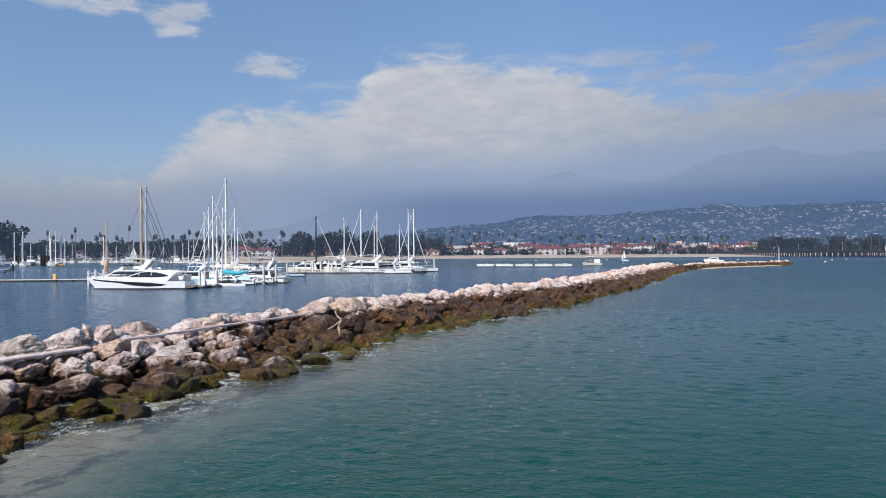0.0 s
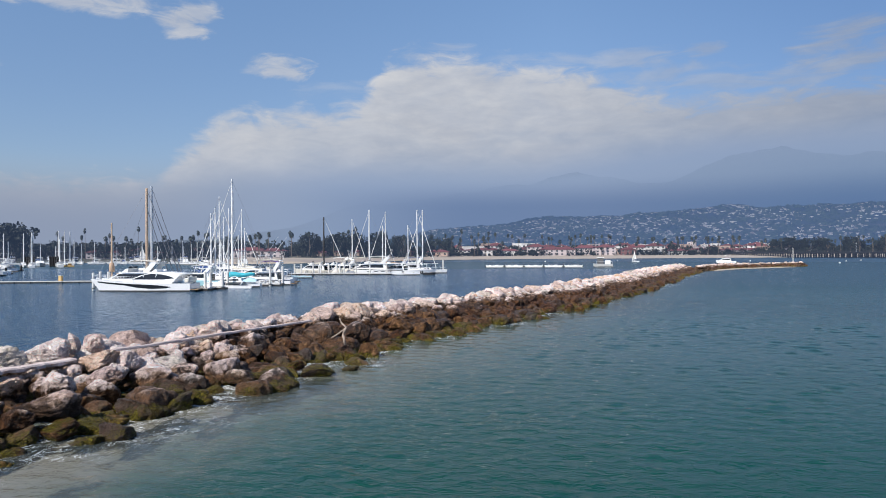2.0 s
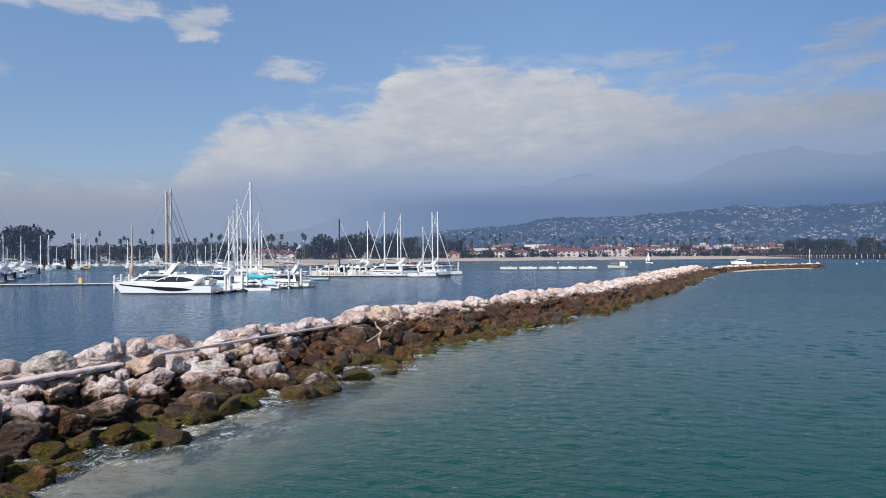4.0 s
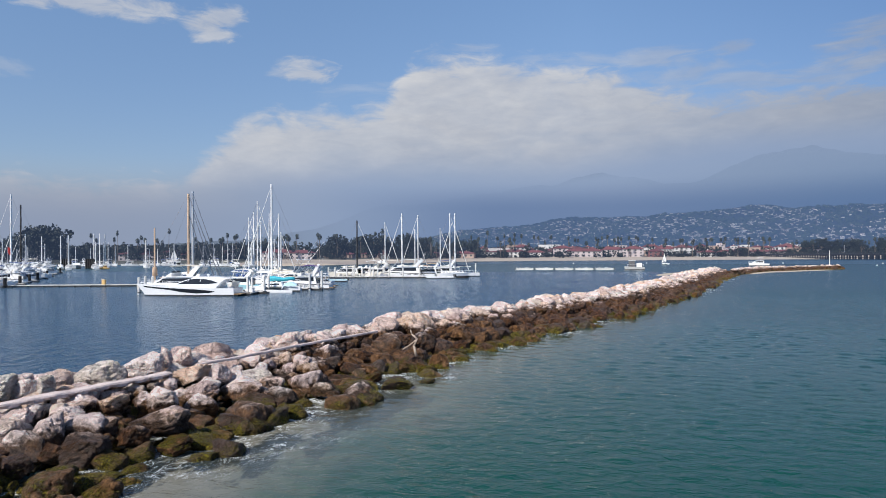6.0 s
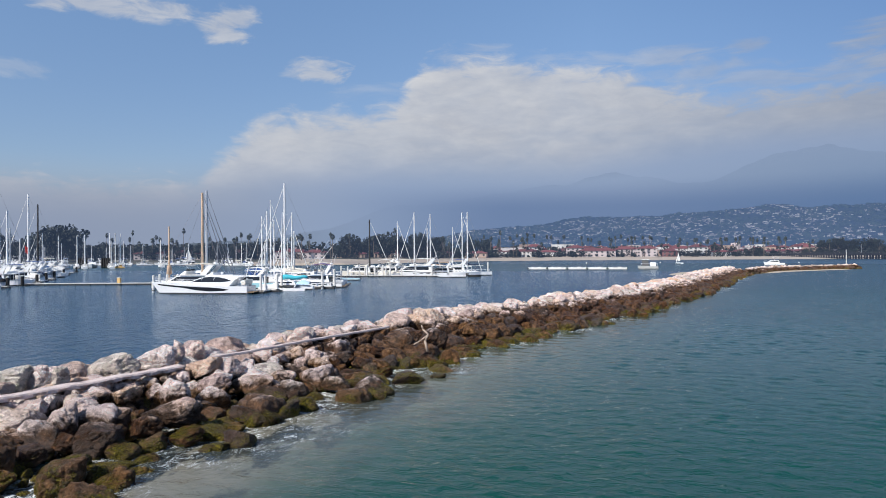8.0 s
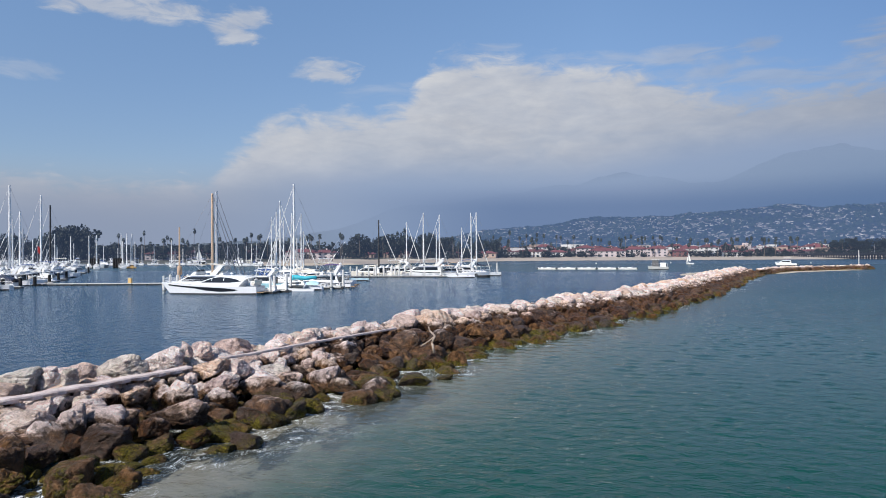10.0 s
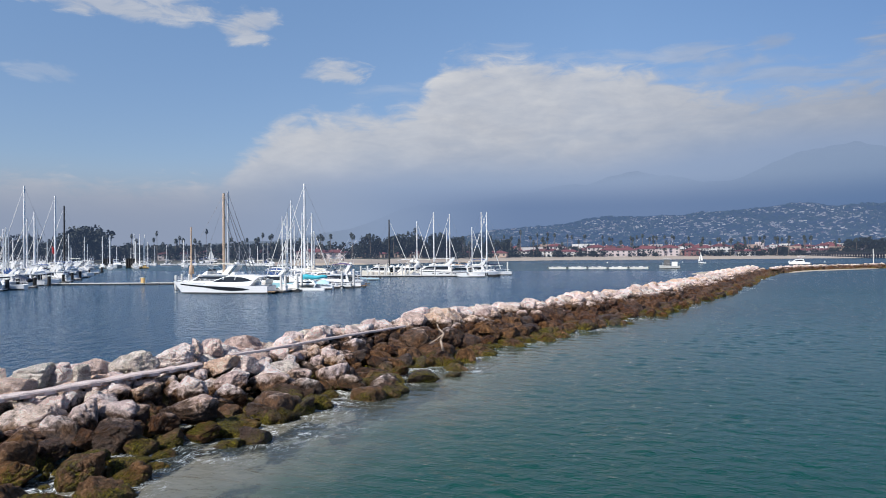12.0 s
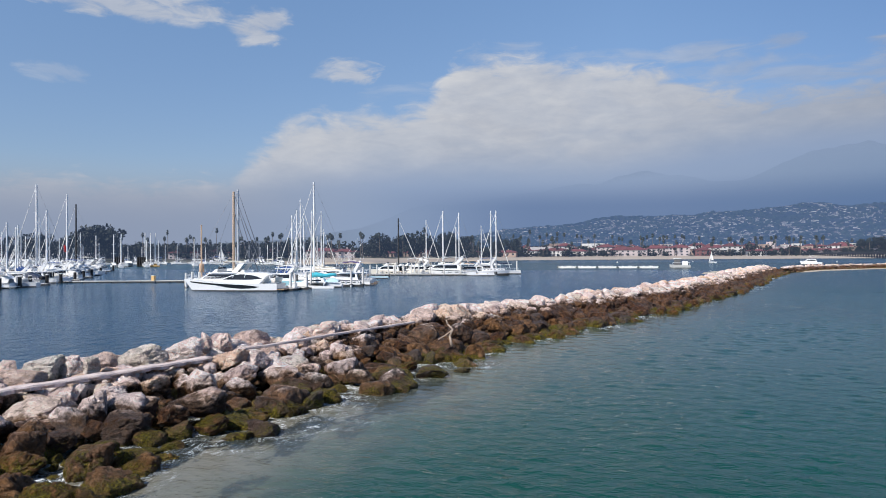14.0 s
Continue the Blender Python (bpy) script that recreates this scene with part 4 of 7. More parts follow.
# clumps of trees between them
tv, tf = [], []
for _ in range(8000):
    a, s = hr.uniform(-22, 44.5), hr.uniform(0.02, 0.8)
    p = hill_point(a, s)
    w, h = hr.uniform(3, 9), hr.uniform(3, 6.5)
    n0 = len(tv)
    for k in range(6):
        t = k * 1.047 + hr.uniform(-0.3, 0.3)
        q = hr.uniform(0.6, 1.1)
        tv.append((p.x + w * q * math.cos(t), p.y + w * q * math.sin(t), p.z - 1))
        tv.append((p.x + w * q * 0.8 * math.cos(t + .3), p.y + w * q * 0.8 * math.sin(t + .3), p.z + h * hr.uniform(0.45, 0.8)))
    tv.append((p.x, p.y, p.z + h))
    for k in range(6):
        b_, n_ = n0 + 2 * k, n0 + 2 * ((k + 1) % 6)
        tf += [(b_, n_, n_ + 1, b_ + 1), (b_ + 1, n_ + 1, n0 + 12)]
me = bpy.data.meshes.new("hill_woods")
me.from_pydata(tv, [], tf)
me.materials.append(surf("hill_leaf", (0.030, 0.045, 0.02), (0.065, 0.08, 0.035), 0.8, 0.02, 0, 0, 0.35, island=True))
tagged(new("hill_woods", me), "dark oak and shrub clumps over the hillside", "woods", kind="stuff")


# ---- boats: +x is the bow, z = 0 the water ----
def hull_rings(L, B, fb, fs, draft=0.5, rake=0.9, stern=0.9, full=0.45, flare=0.965, n=13):
    rings = []
    for i in range(n):
        t = i / (n - 1)
        k = max(0.0, (t - full) / (1 - full))
        b = B / 2 * (stern + (1 - stern) * min(1, t / 0.35)) * max(0.02, 1 - k ** 2.3)
        f = fs + (fb - fs) * t ** 1.8
        x = L * (t - 0.5)
        rk_ = rake * max(0.0, (t - 0.6) / 0.4) ** 2
        dr = draft * (1 - 0.6 * k ** 3)

        def px(z):
            return x - rk_ * (1 - (z + draft) / (f + draft))
        fl = flare - 0.25 * k
        side = [(0.0, -dr), (b * fl * 0.8, -dr * 0.45), (b * fl, 0.10), (b * (0.5 + fl / 2), f * 0.55), (b, f), (b - min(0.10, b * 0.5), f), (b - min(0.12, b * 0.6), f - 0.09), (0.0, f - 0.03)]
        port = [Vector((px(z), y, z)) for y, z in side]
        star = [Vector((p.x, -p.y, p.z)) for p in port[1:-1]][::-1]
        rings.append(port + star)
    return rings


def hull(parent, L, B, fb, fs, material=None, stripe=None, **k):
    bm = bmesh.new()
    loft(bm, hull_rings(L, B, fb, fs, **k))
    bmesh.ops.recalc_face_normals(bm, faces=bm.faces)
    ob = part("hull", bm, material or GELCOAT, parent)
    bm = bmesh.new()
    R = hull_rings(L, B, fb, fs, **k)
    loft(bm, [[Vector((r[2].x, r[2].y + 0.03, r[2].z + dz)) for dz in (-0.16, 0.14)] for r in R], closed=False, caps=False)
    loft(bm, [[Vector((r[2].x, -r[2].y - 0.03, r[2].z + dz)) for dz in (-0.16, 0.14)] for r in R], closed=False, caps=False)
    part("boot_stripe", bm, BLACK, ob, "dark stripe at the waterline")
    if stripe:
        bm = bmesh.new()
        for s in (-1, 1):
            loft(bm, [[Vector((r[3].lerp(r[4], f).x, s * (r[3].lerp(r[4], f).y + 0.015), r[3].lerp(r[4], f).z)) for f in (0.50, 0.80)] for r in R], closed=False, caps=False)
        part("sheer_stripe", bm, stripe, ob, "painted stripe below the rail")
    return ob


def shell(outline, hw, k, z0, extra=0.0):
    """A deckhouse from its side outline in x and z; its sides lean in by k for each metre of height."""
    bm = bmesh.new()
    loft(bm, [[Vector((x, s * (hw - k * (z - z0) + extra), z)) for x, z in outline] for s in (-1, 1)])
    bmesh.ops.recalc_face_normals(bm, faces=bm.faces)
    return bm


def soft_shell(outline, hw, k, z0, r=0.08):
    bm = shell(outline, hw, k, z0)
    bmesh.ops.bevel(bm, geom=list(bm.edges), offset=r, segments=2, affect="EDGES", profile=0.5)
    return bm


def rail(parent, L, B, fb, fs, x0, x1, h=0.6, n=7, full=0.45):
    """Pulpit rail round the foredeck: posts and a top bar."""
    bm = bmesh.new()

    def edge(x, s):
        t = x / L + 0.5
        k = max(0.0, (t - full) / (1 - full))
        return Vector((x, s * B / 2 * max(0.03, 1 - k ** 2.3) * 0.94, fs + (fb - fs) * t ** 1.8))
    for s in (-1, 1):
        last = None
        for i in range(n):
            a = edge(x0 + (x1 - x0) * i / (n - 1), s)
            top = a + Vector((0, 0, h))
            tube(bm, a, top, 0.02, n=5)
            if last is not None:
                tube(bm, last, top, 0.022, n=5)
            last = top
    return part("rail", bm, ALU, parent, "thin metal guard rail")


def bench(parent, x, z, w, material):
    bm = bmesh.new()
    box(bm, x, 0, z + 0.25, 0.6, w, 0.4, 0.06)
    box(bm, x - 0.3, 0, z + 0.55, 0.18, w, 0.6, 0.06)
    return part("bench_seat", bm, material, parent)


def cruiser(m, label, L=11.0, fly=True, arch=True, canvas=None, body=None, top=None, cockpit_cover=None, group="moored motor boats", detail=True):
    """A cabin motor boat, with or without an upper steering place."""
    B, fb, fs = L * 0.31, 0.95 + L * 0.062, 0.75 + L * 0.032
    o = thing("motor_boat", m, label, "motor boat", group)
    body = body or GELCOAT
    hull(o, L, B, fb, fs, body, (NAVY, None, BLACK, None, GLASS_DARK)[int(L * 37) % 5] if body is GELCOAT else None, rake=L * 0.08)
    hw, z0 = B * 0.40, fs - 0.05
    zc = z0 + 1.15 + L * 0.03
    out = [(L * 0.30, fb * 0.86), (L * 0.16, zc - 0.12), (L * 0.10, zc), (-L * 0.22, zc + 0.02), (-L * 0.26, z0), (L * 0.20, z0)]
    part("cabin", soft_shell(out, hw, 0.16, z0), GELCOAT, o)
    win = [(L * 0.235, z0 + 0.62), (L * 0.155, zc - 0.22), (-L * 0.19, zc - 0.20), (-L * 0.20, z0 + 0.55)]
    part("window_band", shell(win, hw, 0.16, z0, 0.012), GLASS_DARK, o, "dark tinted windows")
    bm = bmesh.new()
    box(bm, -L * 0.5 - 0.35, 0, 0.32, 0.9, B * 0.82, 0.12, 0.03)
    part("swim_platform", bm, TEAK if detail else GELCOAT, o)
    zt = zc
    # dark panel added for the shade inside the cockpit opening
    bm = bmesh.new()
    box(bm, -L * 0.262, 0, z0 + 0.55, 0.05, hw * 1.55, zc - z0 - 0.15)
    part("cockpit_shade", bm, GLASS_DARK, o, "dark panel painting the shade of the open cockpit")
    if fly:
        bm = bmesh.new()
        box(bm, -L * 0.345, 0, zc + 0.06, L * 0.17, hw * 1.9, 0.11, 0.03)
        ov = part("hardtop", bm, GELCOAT, o, "cockpit roof")
        bm = bmesh.new()
        for s in (-1, 1):
            tube(bm, (-L * 0.42, s * hw * 0.9, z0), (-L * 0.42, s * hw * 0.9, zc), 0.04, n=6)
        part("canopy_frame", bm, ALU, ov)
        bm = bmesh.new()
        for i in range(4):
            for s in (-1, 1):
                box(bm, L * (-0.30 + 0.11 * i), s * (B / 2 * (0.985 if i < 3 else 0.96)), fs * 0.62, L * 0.06, 0.05, 0.16, 0.01)
        part("porthole", bm, GLASS_DARK, o)
    if fly:
        f = [(L * 0.13, zc), (L * 0.06, zc + 0.72), (L * 0.04, zc + 0.72), (L * 0.05, zc + 0.12), (-L * 0.24, zc + 0.12), (-L * 0.27, zc + 0.55), (-L * 0.30, zc + 0.55), (-L * 0.30, zc)]
        part("flybridge", shell(f, hw * 0.98, 0.05, zc), GELCOAT, o)
        bench(o, -L * 0.14, zc + 0.12, B * 0.55, CREAM)
        bm = bmesh.new()
        box(bm, L * 0.045, 0, zc + 0.9, 0.05, hw * 1.5, 0.36, 0.0, Matrix.Rotation(-0.5, 3, "Y"))
        part("windscreen", bm, GLASS_DARK, o, "low tinted windscreen")
        zt = zc + 0.6
    if arch:
        bm = bmesh.new()
        a = [(-L * 0.20, zc), (-L * 0.13, zc), (-L * 0.235, zt + 1.15), (-L * 0.30, zt + 1.15)]
        for s in (-1, 1):
            loft(bm, [[Vector((x, s * (hw - 0.05 - e), z)) for x, z in a] for e in (0, 0.12)])
        box(bm, -L * 0.267, 0, zt + 1.19, L * 0.075, hw * 2.0, 0.12, 0.03)
        bmesh.ops.recalc_face_normals(bm, faces=bm.faces)
        ar = part("radar_arch", bm, GELCOAT, o)
        bm = bmesh.new()
        tube(bm, (-L * 0.267, 0, zt + 1.2), (-L * 0.267, 0, zt + 1.45), 0.06)
        tube(bm, (-L * 0.267, 0, zt + 1.45), (-L * 0.267, 0, zt + 1.65), 0.32, 0.26, 12)
        part("radar_dome", bm, GELCOAT, ar)
        bm = bmesh.new()
        for s in (-0.8, 0.8):
            tube(bm, (-L * 0.28, s * hw, zt + 1.2), (-L * 0.34, s * hw, zt + 3.6), 0.025, 0.01, 5)
        part("aerial", bm, MAST_WHITE, ar)
    if canvas:
        bm = bmesh.new()
        z1 = zt + 1.35
        rows = [[Vector((L * 0.07 - L * 0.33 * i / 6, s, z1 + 0.22 * math.sin(math.pi * i / 6) - 0.12 * (s / hw) ** 2)) for s in np.linspace(-hw, hw, 5)] for i in range(7)]
        loft(bm, rows, closed=False, caps=False)
        loft(bm, [[p + Vector((0, 0, -0.05)) for p in r] for r in rows], closed=False, caps=False)
        c = part("bimini", bm, canvas, o, "stretched canvas sun top")
        bm = bmesh.new()
        for x in (L * 0.06, -L * 0.25):
            for s in (-1, 1):
                tube(bm, (-L * 0.08, s * hw * 0.95, zc + 0.2), (x, s * hw * 0.97, z1), 0.025, n=5)
        part("canopy_frame", bm, ALU, c)
    if cockpit_cover:
        bm = bmesh.new()
        rows = []
        for i in range(7):
            x = -L * 0.25 - L * 0.23 * i / 6
            h = zc + 0.1 - 0.9 * (i / 6) ** 1.5
            rows.append([Vector((x, -B * 0.47, fs)), Vector((x, -hw * 0.8, h)), Vector((x, 0, h + 0.15)), Vector((x, hw * 0.8, h)), Vector((x, B * 0.47, fs))])
        loft(bm, rows, closed=False, caps=False)
        part("cockpit_cover", bm, cockpit_cover, o, "canvas cover over the cockpit")
    rail(o, L, B, fb, fs, L * 0.05, L * 0.485)
    bm = bmesh.new()
    for x in (-L * 0.3, -L * 0.02, L * 0.2):
        for s in (-1, 1):
            y = s * (B / 2 * (1 - max(0, (x / L + 0.05) / 0.55) ** 2.3) + 0.12)
            tube(bm, (x, y, 0.35), (x, y, 0.95), 0.12, n=7)
    part("fender", bm, GELCOAT, o)
    return o


def covered_boat(m, label, L=7.0, material=None):
    """A small open boat under a slack tarpaulin."""
    B, fb, fs = L * 0.33, 1.05, 0.8
    o = thing("covered_boat", m, label, "motor boat", "moored motor boats")
    hull(o, L, B, fb, fs, GELCOAT, rake=0.6)
    bm = bmesh.new()
    rows = []
    for i in range(15):
        t = i / 14
        x = L * (0.47 - 0.97 * t)
        k = max(0.0, (1 - t - 0.45) / 0.55)
        b = B / 2 * max(0.05, 1 - k ** 2.3) + 0.05
        top = fs + 0.45 + 0.5 * math.exp(-((t - 0.5) / 0.33) ** 4) + 0.12 * math.sin(i * 2.1)
        f = fs + (fb - fs) * (1 - t) ** 1.8
        rows.append([Vector((x, u * b, f - 0.18 + (top - f + 0.18) * (1 - abs(u) ** 3.2) + (0.05 * math.sin(i * 3 + u * 7)))) for u in (-1, -0.92, -0.6, -0.25, 0, 0.25, 0.6, 0.92, 1)])
    loft(bm, rows, closed=False, caps=False)
    part("tarpaulin", bm, material or CANVAS, o, "slack weathered tarpaulin", True)
    return o


def sailboat(m, label, L=12.0, H=17.0, mast_x=0.08, mast=None, cover=None, body=None, jib=True, second=None, r=0.10, group="moored sailing boats", bimini=None):
    """A cruising yacht under bare poles, the mainsail stowed on the boom."""
    B, fb, fs = L * 0.28, 0.75 + L * 0.045, 0.70 + L * 0.028
    o = thing("sailing_boat", m, label, "sailing boat", group)
    hull(o, L, B, fb, fs, body or GELCOAT, rake=L * 0.10, stern=0.72, full=0.38, flare=0.9)
    z0 = fs
    out = [(L * 0.27, fb * 0.93), (L * 0.19, z0 + 0.50), (-L * 0.12, z0 + 0.58), (-L * 0.15, z0), (L * 0.2, z0)]
    part("coachroof", soft_shell(out, B * 0.30, 0.2, z0, 0.06), GELCOAT, o)
    bm = bmesh.new()
    for x in (-0.07, 0.0, 0.07, 0.14):
        for s in (-1, 1):
            box(bm, L * x, s * (B * 0.30 - 0.05), z0 + 0.34, L * 0.045, 0.03, 0.15)
    part("porthole", bm, GLASS_DARK, o)
    bm = bmesh.new()
    out = [(-L * 0.10, z0 + 0.55), (-L * 0.13, z0 + 1.25), (-L * 0.24, z0 + 1.3), (-L * 0.24, z0 + 1.2), (-L * 0.15, z0 + 1.15), (-L * 0.14, z0 + 0.5)]
    part("spray_hood", shell(out, B * 0.33, 0.1, z0), bimini or cover or CANVAS, o, "canvas spray hood")
    mm = mast or MAST_WHITE

    def rig(x, h, rr, boom_l, tag):
        bm = bmesh.new()
        tube(bm, (x, 0, z0 + 0.4), (x, 0, h), rr * 1.7, rr * 1.25, 10)
        ms = part("mast", bm, mm, o, tag)
        bm = bmesh.new()
        for q in ((0.42, 0.70) if h > 13 else (0.55,)):
            tube(bm, (x, -B * 0.36, h * q), (x, B * 0.36, h * q), 0.035, n=6)
        part("spreader", bm, mm, ms)
        if mm is SPRUCE:
            return ms
        bm = bmesh.new()
        tube(bm, (x, 0, z0 + 1.75), (x - boom_l, 0, z0 + 1.75), 0.07, n=8)
        bo = part("boom", bm, mm, ms)
        bm = bmesh.new()
        rows = []
        for i in range(9):
            t = i / 8
            w, hh = 0.17 * (1 - 0.55 * t) + 0.02 * math.sin(i * 2.3), (0.46 if i else 1.1) * (1 - 0.6 * t)
            rows.append([Vector((x - 0.05 - boom_l * 0.96 * t, w * math.cos(a), z0 + 1.80 + hh * 0.5 + hh * 0.5 * math.sin(a))) for a in np.arange(8) * math.pi / 4])
        loft(bm, rows)
        part("sail_cover", bm, cover or SAIL, bo, "stowed mainsail under its cover", True)
        return ms
    ms = rig(L * mast_x, H, r, L * 0.36, "varnished wooden mast" if mast is SPRUCE else "")
    bm = bmesh.new()
    top = Vector((L * mast_x, 0, H - 0.2))
    wr = 0.018 if L < 20 else 0.02
    for q in (-1, 1):
        for a in (1.0, 0.68):
            tube(bm, (L * mast_x - 0.2 * a, q * B * 0.46, fs + 0.1), (L * mast_x, q * B * 0.05, H * a - 0.3), wr, n=4)
    tube(bm, (-L * 0.49, 0, fs), top, wr, n=4)
    tube(bm, (L * 0.49, 0, fb), top, wr, n=4)
    part("rigging", bm, WIRE, ms, "wire stays and shrouds")
    if jib:
        bm = bmesh.new()
        a = Vector((L * 0.485, 0, fb + 0.5))
        tube(bm, a, a.lerp(top, 0.55), 0.085, 0.07, 7), tube(bm, a.lerp(top, 0.55), a.lerp(top, 0.95), 0.07, 0.035, 7)
        part("furled_jib", bm, jib if isinstance(jib, bpy.types.Material) else SAIL, o, "headsail rolled on its stay")
        if isinstance(jib, bpy.types.Material):
            bm = bmesh.new()
            a = Vector((L * 0.36, 0, fb + 0.4))
            tube(bm, a, a.lerp(Vector((L * mast_x, 0, H * 0.8)), 0.96), 0.09, 0.05, 7)
            part("furled_staysail", bm, jib, o, "inner headsail rolled on its stay")
    if second:
        rig(L * second[0], second[1], r * 0.6, L * 0.2, "varnished wooden mizzen mast" if mast is SPRUCE else "")
    rail(o, L, B, fb, fs, -L * 0.45, L * 0.47, 0.6, 11, 0.38)
    return o


def flagship(m):
    """A long low flybridge yacht: dark glass in the hull's side and an arched dark cabin window."""
    L, B, fb, fs = 17.0, 4.7, 2.0, 1.3
    o = thing("motor_yacht", m, "white flybridge motor yacht with dark sweeping windows, moored", "yacht")
    h = hull(o, L, B, fb, fs, GELCOAT, rake=1.9, full=0.36, flare=0.95, n=19)
    R = hull_rings(L, B, fb, fs, rake=1.9, full=0.36, flare=0.95, n=41)

    def side_band(lo, hi, i0, i1, s):
        bm = bmesh.new()
        rows = []
        for i in range(i0, i1 + 1):
            a, b = R[i][3], R[i][4]
            c0 = R[i][2]
            row = []
            for f in (lo(i), (lo(i) + hi(i)) / 2, hi(i)):
                p = c0.lerp(a, f / 0.5) if f < 0.5 else a.lerp(b, (f - 0.5) / 0.5)
                row.append(Vector((p.x, s * (p.y + 0.012), p.z)))
            rows.append(row)
        loft(bm, rows, closed=False, caps=False)
        return bm
    lo = lambda i: float(np.interp(i, [7, 9, 14, 20, 25, 38], [0.52, 0.36, 0.28, 0.40, 0.62, 0.74]))
    hi = lambda i: float(np.interp(i, [7, 10, 14, 20, 25, 38], [0.54, 0.68, 0.78, 0.80, 0.82, 0.86]))
    for s in (-1, 1):
        part("hull_window", side_band(lo, hi, 7, 37, s), GLASS_DARK, h, "long dark window sweeping along the hull")
    # foredeck coaming and cabin
    out = [(2.5, 1.62), (1.9, 1.80), (1.0, 2.05), (-0.6, 2.66), (-2.0, 2.98), (-4.6, 2.98), (-7.0, 2.70), (-6.4, 2.3), (-5.4, 1.2), (2.3, 1.2)]
    part("deckhouse", soft_shell(out, 1.95, 0.24, 1.35, 0.10), GELCOAT, o)
    win = [(0.9, 1.96), (-0.3, 2.42), (-1.2, 2.72), (-2.2, 2.84), (-3.8, 2.74), (-5.0, 2.48), (-5.9, 2.12), (-4.0, 1.94)]
    part("saloon_window", shell(win, 1.95, 0.24, 1.35, 0.02), GLASS_DARK, o, "arched dark cabin windows")
    bm = bmesh.new()
    for x in (-0.9, -2.9):
        for s in (-1, 1):
            box(bm, x, s * (1.95 - 0.24 * 1.05 + 0.035), 2.38, 0.07, 0.03, 0.8, 0, Matrix.Rotation(-0.35, 3, "Y"))
    part("window_pillar", bm, GELCOAT, o)
    part("hardtop", soft_shell([(-1.2, 2.92), (-2.2, 3.08), (-5.6, 3.06), (-7.6, 2.80), (-7.5, 2.70), (-5.0, 2.86)], 1.6, 0.1, 2.9, 0.04), GELCOAT, o)
    bm = bmesh.new()
    tube(bm, (-3.6, 0, 3.1), (-3.6, 0, 3.3), 0.05, n=6), tube(bm, (-3.6, 0, 3.3), (-3.6, 0, 3.5), 0.26, 0.2, 12)
    part("radar_dome", bm, GELCOAT, o)
    bm = bmesh.new()
    box(bm, -8.9, 0, 0.34, 1.6, 4.0, 0.14, 0.04)
    part("swim_platform", bm, TEAK, o, "planked bathing platform")
    bm = bmesh.new()
    box(bm, -7.7, 0, 1.7, 0.7, 3.4, 0.5, 0.12), box(bm, -8.05, 0, 2.0, 0.2, 3.4, 0.6, 0.08)
    part("cockpit_seat", bm, CREAM, o)
    for s in (-1, 1):
        bm = bmesh.new()
        tube(bm, (-7.6, s * 1.8, 1.4), (-6.9, s * 1.5, 2.85), 0.05, n=6)
        part("cockpit_post", bm, ALU, o)
    rail(o, L, B, fb, fs, 0.5, 8.2, 0.62, 10, 0.36)
    return o


